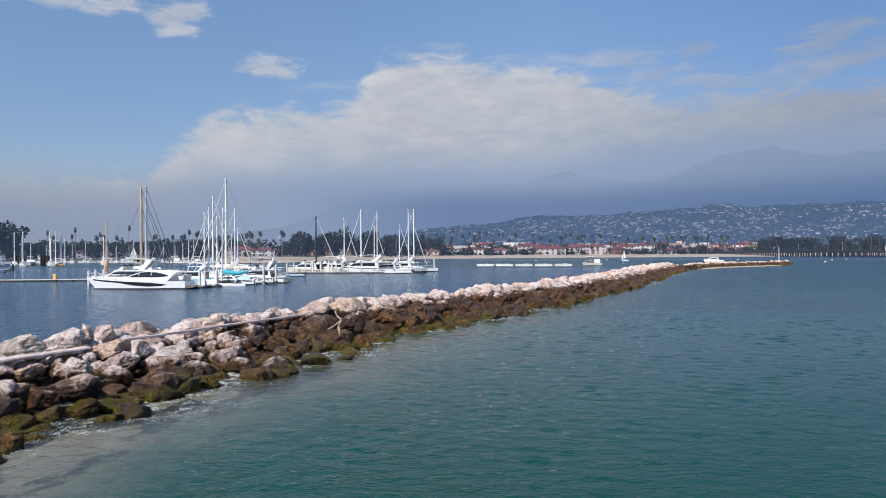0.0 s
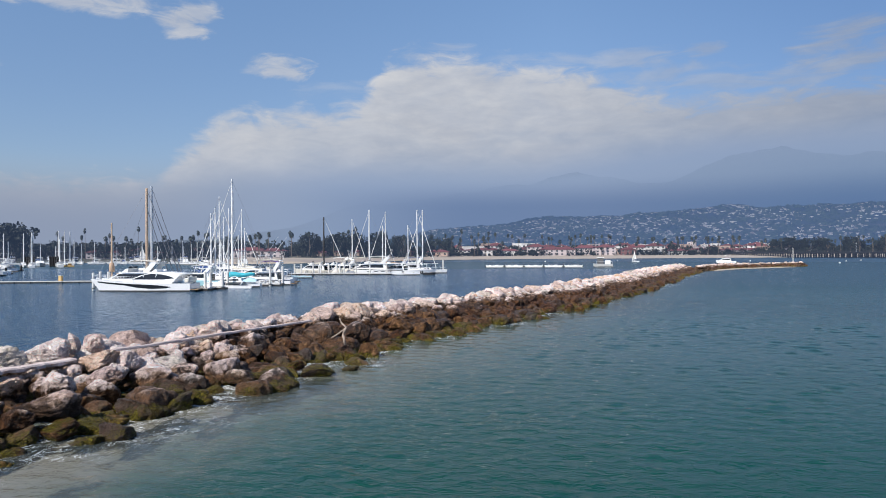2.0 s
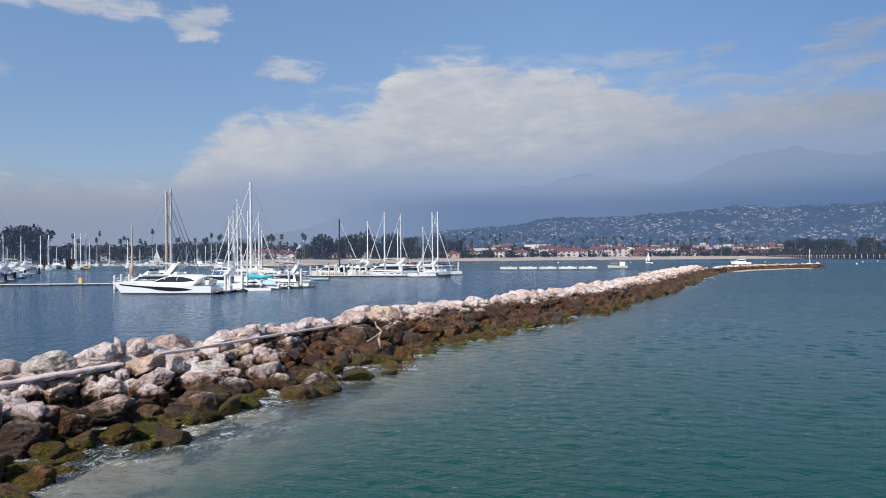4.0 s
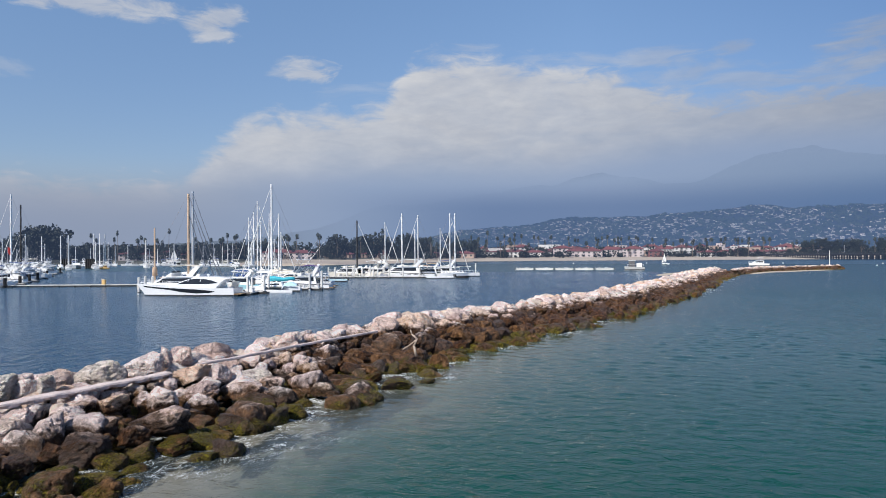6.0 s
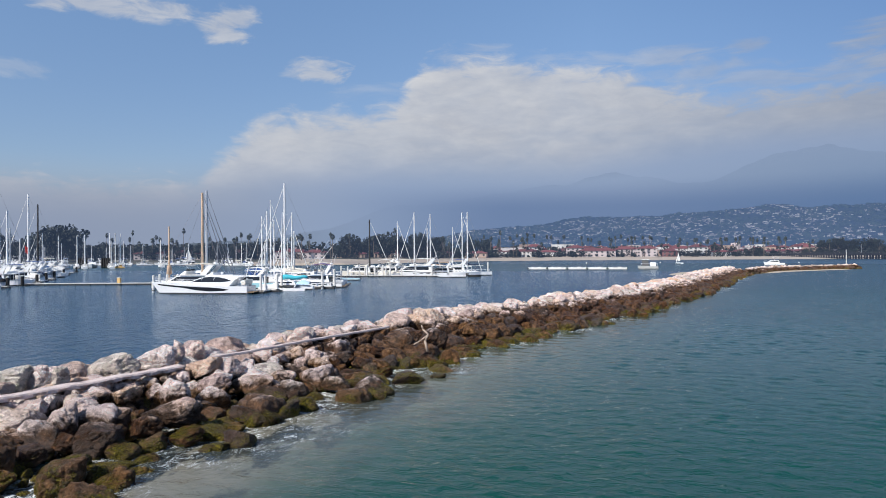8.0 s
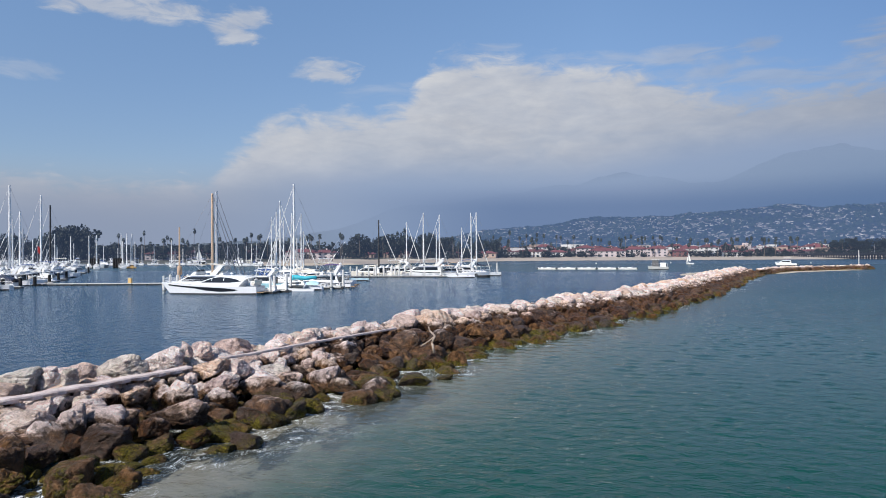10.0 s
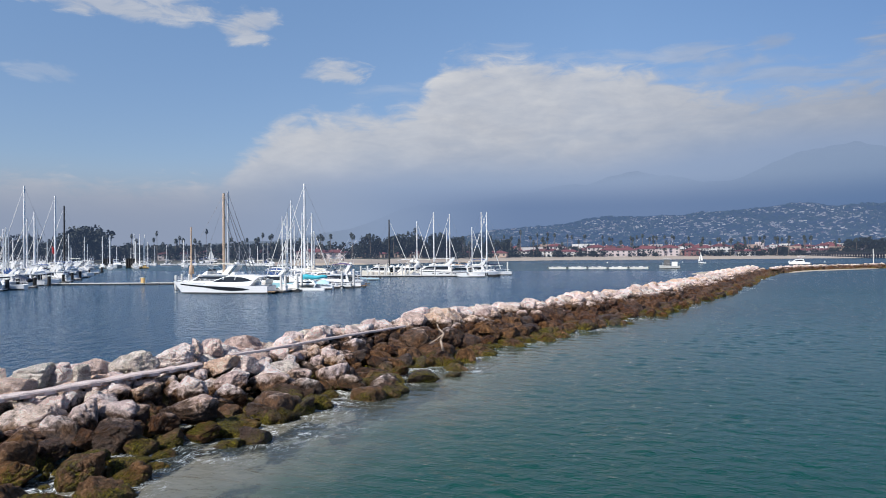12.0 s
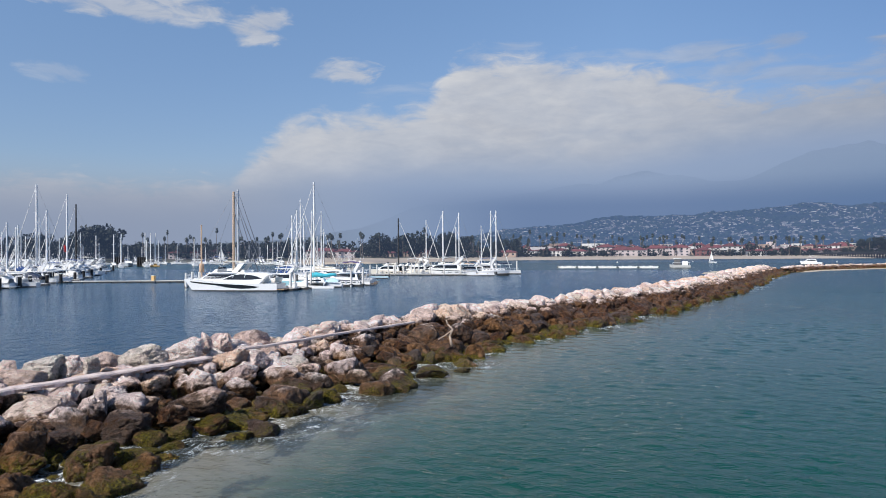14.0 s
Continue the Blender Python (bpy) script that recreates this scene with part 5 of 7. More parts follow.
def trimaran(m):
    o = thing("trimaran", m, "white sailing trimaran with a turquoise boom cover", "sailing boat", "moored sailing boats")
    hull(o, 10.0, 1.7, 1.05, 0.8, GELCOAT, rake=0.8, stern=0.6)
    for s in (-1, 1):
        bm = bmesh.new()
        loft(bm, [[p + Vector((0, s * 2.9, -0.1)) for p in r] for r in hull_rings(8.6, 0.7, 0.75, 0.5, draft=0.3, rake=0.7, stern=0.5)])
        bmesh.ops.recalc_face_normals(bm, faces=bm.faces)
        part("float", bm, GELCOAT, o, "slim outrigger hull")
    for x in (1.4, -2.4):
        for s in (-1, 1):
            bm = bmesh.new()
            a = [Vector((x, s * 0.6, 0.95)), Vector((x, s * 1.8, 1.05)), Vector((x, s * 2.9, 0.6))]
            tube(bm, a[0], a[1], 0.12, n=8), tube(bm, a[1], a[2], 0.12, n=8)
            part("crossbeam", bm, GELCOAT, o)
    bm = bmesh.new()
    for s in (-1, 1):
        loft(bm, [[Vector((x, s * 0.7, 0.9)), Vector((x, s * 2.6, 0.78))] for x in (-2.3, -0.5, 1.3)], closed=False, caps=False)
    part("net", bm, BLACK, o, "trampoline netting between hulls")
    out = [(2.6, 1.0), (1.4, 1.55), (-1.6, 1.65), (-2.0, 0.9), (2.0, 0.9)]
    part("cabin", soft_shell(out, 0.8, 0.2, 0.9, 0.08), GELCOAT, o)
    part("cabin_window", shell([(1.6, 1.2), (1.2, 1.42), (-1.2, 1.48), (-1.3, 1.22)], 0.8, 0.2, 0.9, 0.02), GLASS_DARK, o)
    bm = bmesh.new()
    tube(bm, (0.9, 0, 1.4), (0.7, 0, 14.0), 0.11, 0.07, 10)
    ms = part("mast", bm, MAST_WHITE, o)
    bm = bmesh.new()
    for s in (-1, 1):
        tube(bm, (-0.6, s * 2.8, 0.7), (0.75, 0, 12.2), 0.02, n=4)
    tube(bm, (4.9, 0, 1.0), (0.75, 0, 12.6), 0.03, n=4)
    part("rigging", bm, WIRE, ms)
    bm = bmesh.new()
    rows = []
    for i in range(10):
        t = i / 9
        w, hh = 0.5 * math.sin(math.pi * (0.12 + 0.8 * t)) + 0.1, 0.95 * (1 - 0.45 * t)
        rows.append([Vector((0.7 - 4.6 * t, w * math.cos(a), 2.25 + 0.1 * math.sin(i) + hh * 0.5 * math.sin(a))) for a in np.arange(8) * math.pi / 4])
    loft(bm, rows)
    part("boom_cover", bm, TURQUOISE, o, "bright turquoise canvas over the boom", True)
    bm = bmesh.new()
    rows = [[Vector((-2.0 - 2.4 * i / 5, s, 1.0 + 0.75 * math.sin(math.pi * (0.15 + 0.7 * i / 5)) * (1 - (s / 0.95) ** 2))) for s in np.linspace(-0.95, 0.95, 7)] for i in range(6)]
    loft(bm, rows, closed=False, caps=False)
    part("cockpit_cover", bm, surf("pale_blue_canvas", (0.35, 0.55, 0.66), (0.45, 0.62, 0.72), 0.8, 2), o, "pale blue canvas cover", True)
    return o


def sportfisher(m, label, L=14.0):
    o = cruiser(m, label, L, True, False, CANVAS, group="moored motor boats")
    B = L * 0.31
    bm = bmesh.new()
    for s in (-1, 1):
        tube(bm, (0.2, s * B * 0.42, 2.8), (-4.5, s * B * 0.75, 9.2), 0.05, 0.02, 6)
    part("outrigger", bm, ALU, o, "long raked fishing pole")
    zt = 5.6
    bm = bmesh.new()
    for x in (0.6, -2.4):
        for s in (-1, 1):
            tube(bm, (x, s * 1.5, 3.0), (x * 0.6 - 0.5, s * 0.9, zt), 0.04, n=6)
    box(bm, -1.0, 0, zt, 2.4, 2.0, 0.10, 0.03)
    part("tower", bm, ALU, o, "metal lookout tower")
    return o


def skiff(m, label, material, L=5.0):
    o = thing("skiff", m, label, "small boat", "small open boats")
    hull(o, L, L * 0.36, 0.7, 0.55, material, draft=0.2, rake=0.4)
    bm = bmesh.new()
    box(bm, -L * 0.5 - 0.1, 0, 0.7, 0.35, 0.35, 0.8, 0.06)
    part("outboard_motor", bm, BLACK, o, "black outboard engine")
    bm = bmesh.new()
    for x in (-0.25, 0.12):
        box(bm, L * x, 0, 0.62, 0.3, L * 0.3, 0.06, 0.02)
    part("thwart", bm, TEAK, o)
    return o


def sailing_dinghy(m, label, h=7.0):
    """A small boat under sail."""
    o = thing("sailing_dinghy", m, label, "sailing boat", "boats under sail")
    hull(o, 6.5, 2.0, 0.9, 0.7, GELCOAT, rake=0.6, stern=0.7)
    bm = bmesh.new()
    tube(bm, (0.6, 0, 0.7), (0.6, 0, h), 0.06, 0.04, 8)
    part("mast", bm, ALU, o)

    def sail(a, b, c, belly):
        bm = bmesh.new()
        a, b, c = Vector(a), Vector(b), Vector(c)
        rows = []
        for i in range(9):
            t = i / 8
            p, q = a.lerp(c, t), b.lerp(c, t * 0.98)
            rows.append([p.lerp(q, u) + Vector((0, belly * math.sin(math.pi * u) * (1 - t * 0.6), 0)) for u in (0, 0.25, 0.5, 0.75, 1)])
        loft(bm, rows, closed=False, caps=False)
        return bm
    part("mainsail", sail((0.5, 0.02, 1.5), (-2.9, 0.9, 1.6), (0.5, 0, h - 0.1), 0.35), SAIL, o, "white sail drawing in light wind", True)
    part("jib", sail((3.1, 0, 1.0), (0.7, 0.5, 1.3), (0.8, 0, h * 0.8), 0.3), SAIL, o, "", True)
    return o


def pile(m, material, h=3.0, r=0.22, cap=True, label="white sleeved dock pile standing in the harbour", group="dock piles"):
    o = thing("dock_pile", m, label, "pile", group)
    bm = bmesh.new()
    tube(bm, (0, 0, -4.0), (0, 0, h - 0.25), r, r * 0.97, 12)
    part("shaft", bm, material, o)
    bm = bmesh.new()
    tube(bm, (0, 0, h - 0.25), (0, 0, h - 0.12), r * 1.06, r * 1.06, 12), tube(bm, (0, 0, h - 0.12), (0, 0, h), r * 1.06, 0.04, 12)
    part("cap", bm, PILE_WHITE if cap else material, o)
    bm = bmesh.new()
    tube(bm, (0, 0, 0.36), (0, 0, 0.48), r * 1.5, r * 1.5, 12)
    part("collar", bm, BLACK, o)
    return o


def dock(name, a, b, wide, label, cap=0.42):
    """A floating walkway: planked deck, side beam and floats."""
    a, b = Vector((*a, 0)), Vector((*b, 0))
    d = b - a
    L = d.length
    o = thing(name, Matrix.Translation(a) @ Matrix.Rotation(math.atan2(d.y, d.x), 4, "Z"), label, "dock", "floating docks")
    me = None
    n = max(2, int(L / 1.6))
    for i in range(n):
        if me is None:
            bm = bmesh.new()
            box(bm, 0, 0, 0, L / n - 0.03, wide, 0.08)
            me = mesh_of("plank", bm, DOCK)
        p = part("plank", me, None, o)
        p.location = (L * (i + 0.5) / n, 0, cap - 0.04)
    for s in (-1, 1):
        bm = bmesh.new()
        box(bm, L / 2, s * (wide / 2 + 0.05), cap - 0.05, L, 0.08, 0.13, 0.01)
        part("side_beam", bm, PILE_WHITE, o, "pale rubbing beam")
    bm = bmesh.new()
    for i in range(int(L / 3.2) + 1):
        box(bm, min(L - 1, 1.2 + i * 3.2), 0, 0.08, 2.9, wide * 1.06, 0.42, 0.03)
    part("float", bm, BLACK, o, "black floats under the deck")
    return o


# ---- the harbour: boats round the near dock ----
H_ = lambda x, y, a, z=0: pose(x, y, z, 0, 0, a)
flagship(H_(-67.3, 98.6, 190))
cruiser(H_(-74.0, 106.5, 187), "white flybridge cruiser with raised radar arch and cream canvas", 15.0, True, True, CANVAS)
ketch = sailboat(H_(-79.8, 115.0, 32), "wooden ketch with two varnished masts", 15.0, 18.4, 0.10, SPRUCE, CANVAS_TAN, CREAM, SAIL_GREY, (-0.30, 11.8), 0.17)
bm = bmesh.new()
rows = [[Vector((-4.5 + r_ * math.cos(a), r_ * 0.8 * math.sin(a), z)) for a in np.arange(9) * 0.698] for z, r_ in ((2.7, 0.42), (2.75, 0.50), (4.0, 0.44), (4.35, 0.36), (4.4, 0.2))]
loft(bm, rows)
part("stowed_mizzen", bm, CANVAS_TAN, ketch, "tan mizzen sail bundled round its mast", True)
sailboat(H_(-80.4, 119.6, 2), "white sailing yacht with a tall pale mast", 14.0, 19.2, 0.02, ALU, SAIL, None, SAIL_GREY, None, 0.16)
sailboat(H_(-62.6, 120.5, 186), "white sailing yacht with a very tall mast", 15.0, 20.2, 0.06, MAST_WHITE, CANVAS, None, True, None, 0.14)
for x, y, a, L, h, cov in ((-74.6, 135.0, 5, 13.0, 18.3, CANVAS_BLUE), (-73.3, 131.5, 184, 12.0, 15.6, SAIL), (-80.0, 141.0, 8, 11.5, 15.1, CANVAS_BLUE),
                           (-79.0, 145.0, 182, 11.0, 14.5, SAIL), (-76.3, 150.0, 4, 10.0, 12.0, CANVAS), (-80.3, 154.0, 186, 9.0, 10.4, SAIL), (-72.0, 140.5, 184, 12.5, 15.8, CANVAS)):
    sailboat(H_(x + (0.9 if a < 90 else -0.9) * -1, y, a), "white sailing boat with bare mast at the dock", L, h, 0.08, MAST_WHITE, cov, None, True, None, 0.10)
cruiser(H_(-66.6, 113.6, 188), "pale turquoise-hulled cabin cruiser with a white top", 10.5, False, True, SAIL, surf("pale_turquoise_hull", (0.33, 0.60, 0.66), (0.38, 0.65, 0.70), 0.3, 0.5))
trimaran(H_(-58.6, 111.6, 189))
sportfisher(H_(-61.0, 127.0, 190), "white sport fishing boat with long outrigger poles", 14.0)
cruiser(H_(-56.5, 120.4, 188), "white cabin cruiser with dark purple canvas", 10.0, True, True, surf("purple_canvas", (0.10, 0.06, 0.20), (0.13, 0.08, 0.26), 0.8, 2))
skiff(H_(-63.2, 153.0, 190), "light blue open skiff", surf("light_blue_hull", (0.45, 0.62, 0.68), (0.52, 0.68, 0.74), 0.4, 1))

dock("floating_dock", (-77.5, 102.6), (-57.0, 105.6), 1.6, "pale planked floating dock beside the moored yachts")
dock("floating_dock", (-58.2, 100.5), (-70.0, 162.0), 2.2, "long planked floating dock between the boats")
dock("floating_dock", (-56.8, 116.0), (-52.0, 117.0), 1.4, "short finger dock at the outer berth")
for x, y, h in ((-76.6, 98.9, 3.0), (-77.4, 101.6, 3.1), (-78.0, 104.4, 3.0), (-78.6, 108.2, 2.9), (-58.0, 101.5, 3.1), (-56.9, 105.0, 3.1), (-59.7, 106.0, 2.8), (-58.6, 109.8, 2.9), (-61.9, 117.5, 3.0),
                (-60.4, 124.0, 3.1), (-64.0, 130.5, 3.0), (-66.0, 137.0, 3.0), (-67.8, 144.0, 3.0), (-69.0, 151.0, 3.1), (-53.4, 115.6, 3.2), (-51.8, 117.4, 3.6), (-61.4, 103.0, 2.4), (-60.2, 102.0, 2.0)):
    pile(H_(x, y, 0), PILE_WHITE, h)


def dock_box(m, label):
    o = thing("dock_box", m, label, "storage box", "dock boxes")
    bm = bmesh.new()
    box(bm, 0, 0, 0.3, 1.1, 0.6, 0.6, 0.05)
    part("body", bm, GELCOAT, o)
    bm = bmesh.new()
    box(bm, 0, 0, 0.66, 1.16, 0.66, 0.12, 0.04)
    part("lid", bm, GELCOAT, o)
    return o


for i in range(9):
    t = 0.04 + i * 0.1
    dock_box(pose(-58.2 - 11.8 * t + 0.6, 100.5 + 61.5 * t, 0.42, 0, 0, 101), "white dock box standing on the planks")

# ---- boats round the second dock ----
dock("floating_dock", (-76.0, 175.0), (-46.5, 178.6), 2.0, "long planked floating dock further into the harbour")
sailboat(H_(-70.0, 184.0, 6), "pale pilothouse motor sailer with a dark mast", 13.5, 16.2, 0.02, BLACK, CANVAS, CREAM, True, None, 0.14, bimini=CANVAS)
cruiser(H_(-71.0, 180.4, 188), "cream trawler yacht with a pilothouse", 12.0, True, False, None, CREAM)
cruiser(H_(-63.2, 182.0, 190), "dark-hulled motor boat with a canvas top", 10.5, False, True, CANVAS, NAVY)
cruiser(H_(-55.2, 183.4, 190), "large white flybridge motor yacht at the dock", 17.0, True, True, SAIL)
sailboat(H_(-62.9, 186.0, 8), "white sailing boat behind the dock", 11.5, 15.6, 0.08, MAST_WHITE, CANVAS_BLUE)
sailboat(H_(-56.4, 187.5, 188), "white sailing yacht with a tall white mast", 13.0, 18.2, 0.07, MAST_WHITE, SAIL, None, True, None, 0.13)
sailboat(H_(-56.4, 195.0, 8), "white sailing boat behind the dock", 10.0, 13.9, 0.08, MAST_WHITE, SAIL)
sailboat(H_(-52.6, 190.4, 186), "white sailing boat behind the dock", 12.5, 17.8, 0.06, MAST_WHITE, CANVAS_TAN)
sailboat(H_(-48.8, 195.5, 8), "white sailing boat with blue cover behind the dock", 10.5, 14.1, 0.08, MAST_WHITE, CANVAS_BLUE)
sailboat(H_(-43.8, 186.6, 12), "white sailing yacht at the dock's end", 12.5, 17.9, 0.06, MAST_WHITE, SAIL, None, True, None, 0.12)
sailboat(H_(-41.8, 191.4, 192), "white sailing yacht with dark canvas at the dock's end", 12.5, 18.2, 0.06, MAST_WHITE, NAVY, None, True, None, 0.12)
skiff(H_(-43.4, 175.6, 192), "low white open motor boat at the outer side of the dock", GELCOAT, 7.5)
cruiser(H_(-58.6, 185.5, 12), "white flybridge boat behind the dock", 12.5, True, True, CANVAS)
cruiser(H_(-66.0, 184.0, 190), "dark-hulled flybridge boat behind the dock", 12.0, True, True, SAIL, NAVY)
cruiser(H_(-46.0, 191.0, 190), "white motor boat with a blue canvas top", 11.0, True, True, CANVAS_BLUE)
covered_boat(H_(-62.0, 178.2, 12), "small boat under a pale weathered tarpaulin", 6.5, CANVAS)
skiff(H_(-37.6, 178.0, 12), "small grey inflatable tender", BLACK, 3.6)
cruiser(H_(-49.0, 186.0, 190), "white cabin boat with an orange-brown top", 9.0, False, True, CANVAS_TAN)
for x, y, h in ((-36.6, 191.6, 3.8), (-75.4, 176.6, 3.0), (-73.5, 176.8, 3.0), (-70.2, 177.2, 3.2), (-68.6, 177.4, 2.6), (-66.0, 177.8, 3.0), (-64.0, 178.0, 2.7), (-60.0, 178.5, 3.0), (-58.4, 178.7, 2.4), (-50.0, 179.8, 3.0), (-67.4, 175.6, 3.3), (-65.2, 176.0, 3.0), (-63.0, 176.2, 3.4), (-62.2, 176.3, 2.6), (-61.0, 176.5, 3.1), (-54.0, 177.3, 2.8)):
    pile(H_(x, y, 0), PILE_WHITE, h)

# ---- left of them: a long dock with a yellow post, and the packed berths ----
dock("floating_dock", (-131.0, 116.5), (-79.5, 131.5), 1.7, "long bare floating dock with a yellow post")
post = thing("dock_post", pose(-104.5, 124.2, 0.42), "yellow service post standing on the dock", "post")
bm = bmesh.new()
box(bm, 0, 0, 0.55, 0.75, 0.5, 1.1, 0.06)
part("body", bm, YELLOW, post)
bm = bmesh.new()
box(bm, 0, 0, 1.13, 0.85, 0.6, 0.1, 0.03)
part("cap", bm, PILE_WHITE, post)

br = random.Random(21)


def lane(s):
    """The outer ends of the berth rows: s metres out along the water lane."""
    y = 86.5 + 0.775 * s
    return float(np.interp(y, [80, 98.7, 109, 116, 126.7, 153.6, 220], [-108.0, -114.6, -119.3, -123.0, -129.8, -151.0, -206.0])), y


tops = [SAIL, SAIL, CANVAS_BLUE, CANVAS, SAIL, NAVY]
tall = []
for x, y, h, L, mm in ((-118.0, 100.2, 12.4, 10, MAST_WHITE), (-146.8, 133.0, 23.8, 16, MAST_WHITE), (-156.5, 145.0, 18.2, 13, MAST_WHITE), (-170.2, 165.0, 24.6, 17, MAST_WHITE), (-176.8, 175.0, 22.4, 15, BLACK), (-148.4, 130.0, 12.3, 9, ALU),
                       (-127.0, 110.0, 12.0, 9, MAST_WHITE), (-163.0, 152.0, 14.0, 10, ALU), (-139.0, 121.0, 13.0, 10, MAST_WHITE), (-184.0, 182.0, 14.0, 10, ALU), (-192.0, 192.0, 14, 10, MAST_WHITE)):
    tall.append((x, y))
    sailboat(H_(x + 0.06 * L * 0.91, y + 0.06 * L * 0.42, 205), "sailing boat with bare mast in the packed berths", L, h, 0.06, mm, br.choice((SAIL, CANVAS_BLUE, CANVAS)), None, True, None, 0.11 if h < 16 else 0.17)
for n, s in enumerate(np.arange(-6, 168, 3.9)):
    x0, y0 = lane(s)
    if n % 6 == 2:
        dock("floating_dock", (x0 + 1.0, y0 + 2.4), (x0 - 0.91 * (14 + s * 0.22), y0 + 2.4 - 0.42 * (14 + s * 0.22)), 1.0, "planked walkway between the packed berths")
    for j in range(2 + int(s / 60)):
        L = br.uniform(9, 14) + (1.5 if j else 0)
        w = L / 2 - 0.5 + 14.5 * j + br.uniform(-0.3, 0.8)
        x, y = x0 - 0.91 * w, y0 - 0.42 * w
        if any(math.hypot(x - a, y - b) < 3.0 for a, b in tall):
            continue
        a = 205 + (180 if br.random() < 0.3 else 0) + br.uniform(-3, 3)
        q = br.random()
        if q < 0.08 and n > 2:
            covered_boat(H_(x, y, a), "small boat under a pale weathered tarpaulin", min(L, 8.5), CANVAS if q < 0.5 else SAIL)
        elif q < 0.28:
            sailboat(H_(x, y, a), "white sailing boat in the packed berths", L, br.uniform(11, 15), 0.06, br.choice((MAST_WHITE, ALU)), br.choice((SAIL, CANVAS_BLUE, CANVAS)), None, br.random() < 0.5)
        else:
            cruiser(H_(x, y, a), br.choice(("white cabin cruiser berthed in the packed rows", "white motor boat with canvas top berthed in the rows")), L, br.random() < 0.72, br.random() < 0.85, br.choice(tops) if br.random() < 0.6 else None,
                    None, None, br.choice((None, None, SAIL, SAIL, NAVY)), detail=False)
flag_boat = thing("red_flag", pose(-158.0, 152.0, 0), "red flag hanging on a staff", "flag")
bm = bmesh.new()
tube(bm, (0, 0, 1.2), (0, 0, 9.3), 0.03, n=6)
part("staff", bm, ALU, flag_boat)
bm = bmesh.new()
loft(bm, [[Vector((0.03 + 0.8 * i / 8, 0.18 * math.sin(i * 1.1), z - 0.06 * i)) for z in (7.3, 7.9, 8.5, 9.1)] for i in range(9)], closed=False, caps=False)
part("cloth", bm, RED, flag_boat, "slack red cloth", True)
for x, y in ((-112.6, 92.0), (-115.6, 98.7), (-117.5, 102.6), (-120.3, 109.1), (-124.1, 116.2), (-130.9, 126.7), (-140.5, 139.0), (-152.2, 153.6), (-168.0, 173.5), (-196.0, 209.0)):
    pile(H_(x + 1.9, y + 0.5, 0), PILE_DARK, 2.3, 0.34, True, "short dark pile with a pale cap", "berth piles")

# ---- far boats across the harbour ----
cruiser(H_(-257.5, 288.5, -48), "grey and white workboat between dark fender piles", 15.0, False, False, None, surf("grey_hull", (0.36, 0.40, 0.44), (0.42, 0.46, 0.50), 0.4, 0.5))
cruiser(H_(-258.0, 262.0, -40), "tall white motor yacht in the far berths", 19.0, True, True, CANVAS)
for cx, cy in ((-267.2, 290.0), (-252.4, 289.5)):
    for k in range(5):
        pile(H_(cx + k * 1.15, cy + k * 0.1, 0), PILE_DARK, 4.9, 0.5, False, "tall dark fender pile in a close row", "fender piles")
wb = thing("yellow_workboat", H_(-231.0, 276.0, -150), "small yellow harbour workboat", "workboat")
hull(wb, 6.5, 2.6, 1.3, 0.9, YELLOW, rake=0.6)
bm = bmesh.new()
box(bm, -0.8, 0, 1.5, 2.0, 1.6, 1.3, 0.12, None, 0.9)
part("wheelhouse", bm, YELLOW, wb)
bm = bmesh.new()
box(bm, -0.8, 0, 1.75, 1.96, 1.56, 0.45, 0.03)
part("window", bm, GLASS_DARK, wb)
wb.scale = (0.75, 0.75, 0.75)
fr = random.Random(8)
for i in range(26):
    t = i / 25
    x, y = -330 + 150 * t + fr.uniform(-6, 6), 318 + 40 * math.sin(t * 3.0) + fr.uniform(-10, 10)
    sailboat(H_(x, y, fr.choice((20, 200, -40))), "small sailing boat in the far berths", fr.uniform(8, 12), fr.uniform(10, 15), 0.08, fr.choice((MAST_WHITE, ALU)), fr.choice((SAIL, CANVAS_BLUE, CANVAS)), None, False, None, 0.13, "far sailing boats")
for x, y, h in ((-250.6, 260, 15.3), (-248.2, 290, 17.4), (-245.9, 291, 17.4), (-243.4, 292, 17.1), (-249.6, 270, 15.8), (-245.0, 270, 16.0), (-238, 262, 14), (-232, 272, 13), (-262, 250, 14), (-226, 300, 14)):
    sailboat(H_(x, y, fr.choice((-45, 135))), "sailing boat with bare mast in the far berths", 11, h, 0.08, MAST_WHITE, SAIL, None, False, None, 0.15, "far sailing boats")
for i in range(16):
    t = i / 15
    cruiser(H_(-345 + 175 * t + fr.uniform(-5, 5), 345 + 18 * math.sin(t * 5) + fr.uniform(-8, 8), fr.choice((-45, 135, 10))), "white cabin boat in the far berths", fr.uniform(8, 13), fr.random() < 0.5, True, fr.choice((None, CANVAS, CANVAS_BLUE)), group="far motor boats", detail=False)
sailing_dinghy(H_(-262, 375, 200), "small boat with a white sail up among the berths", 11.0)

# ---- open water towards the beach ----
sailing_dinghy(H_(31.5, 386.0, 118), "small white sailing boat under way", 6.2)
cruiser(H_(70.0, 345.0, 184), "small white cabin motor boat behind the spit", 9.0, False, False, SAIL)


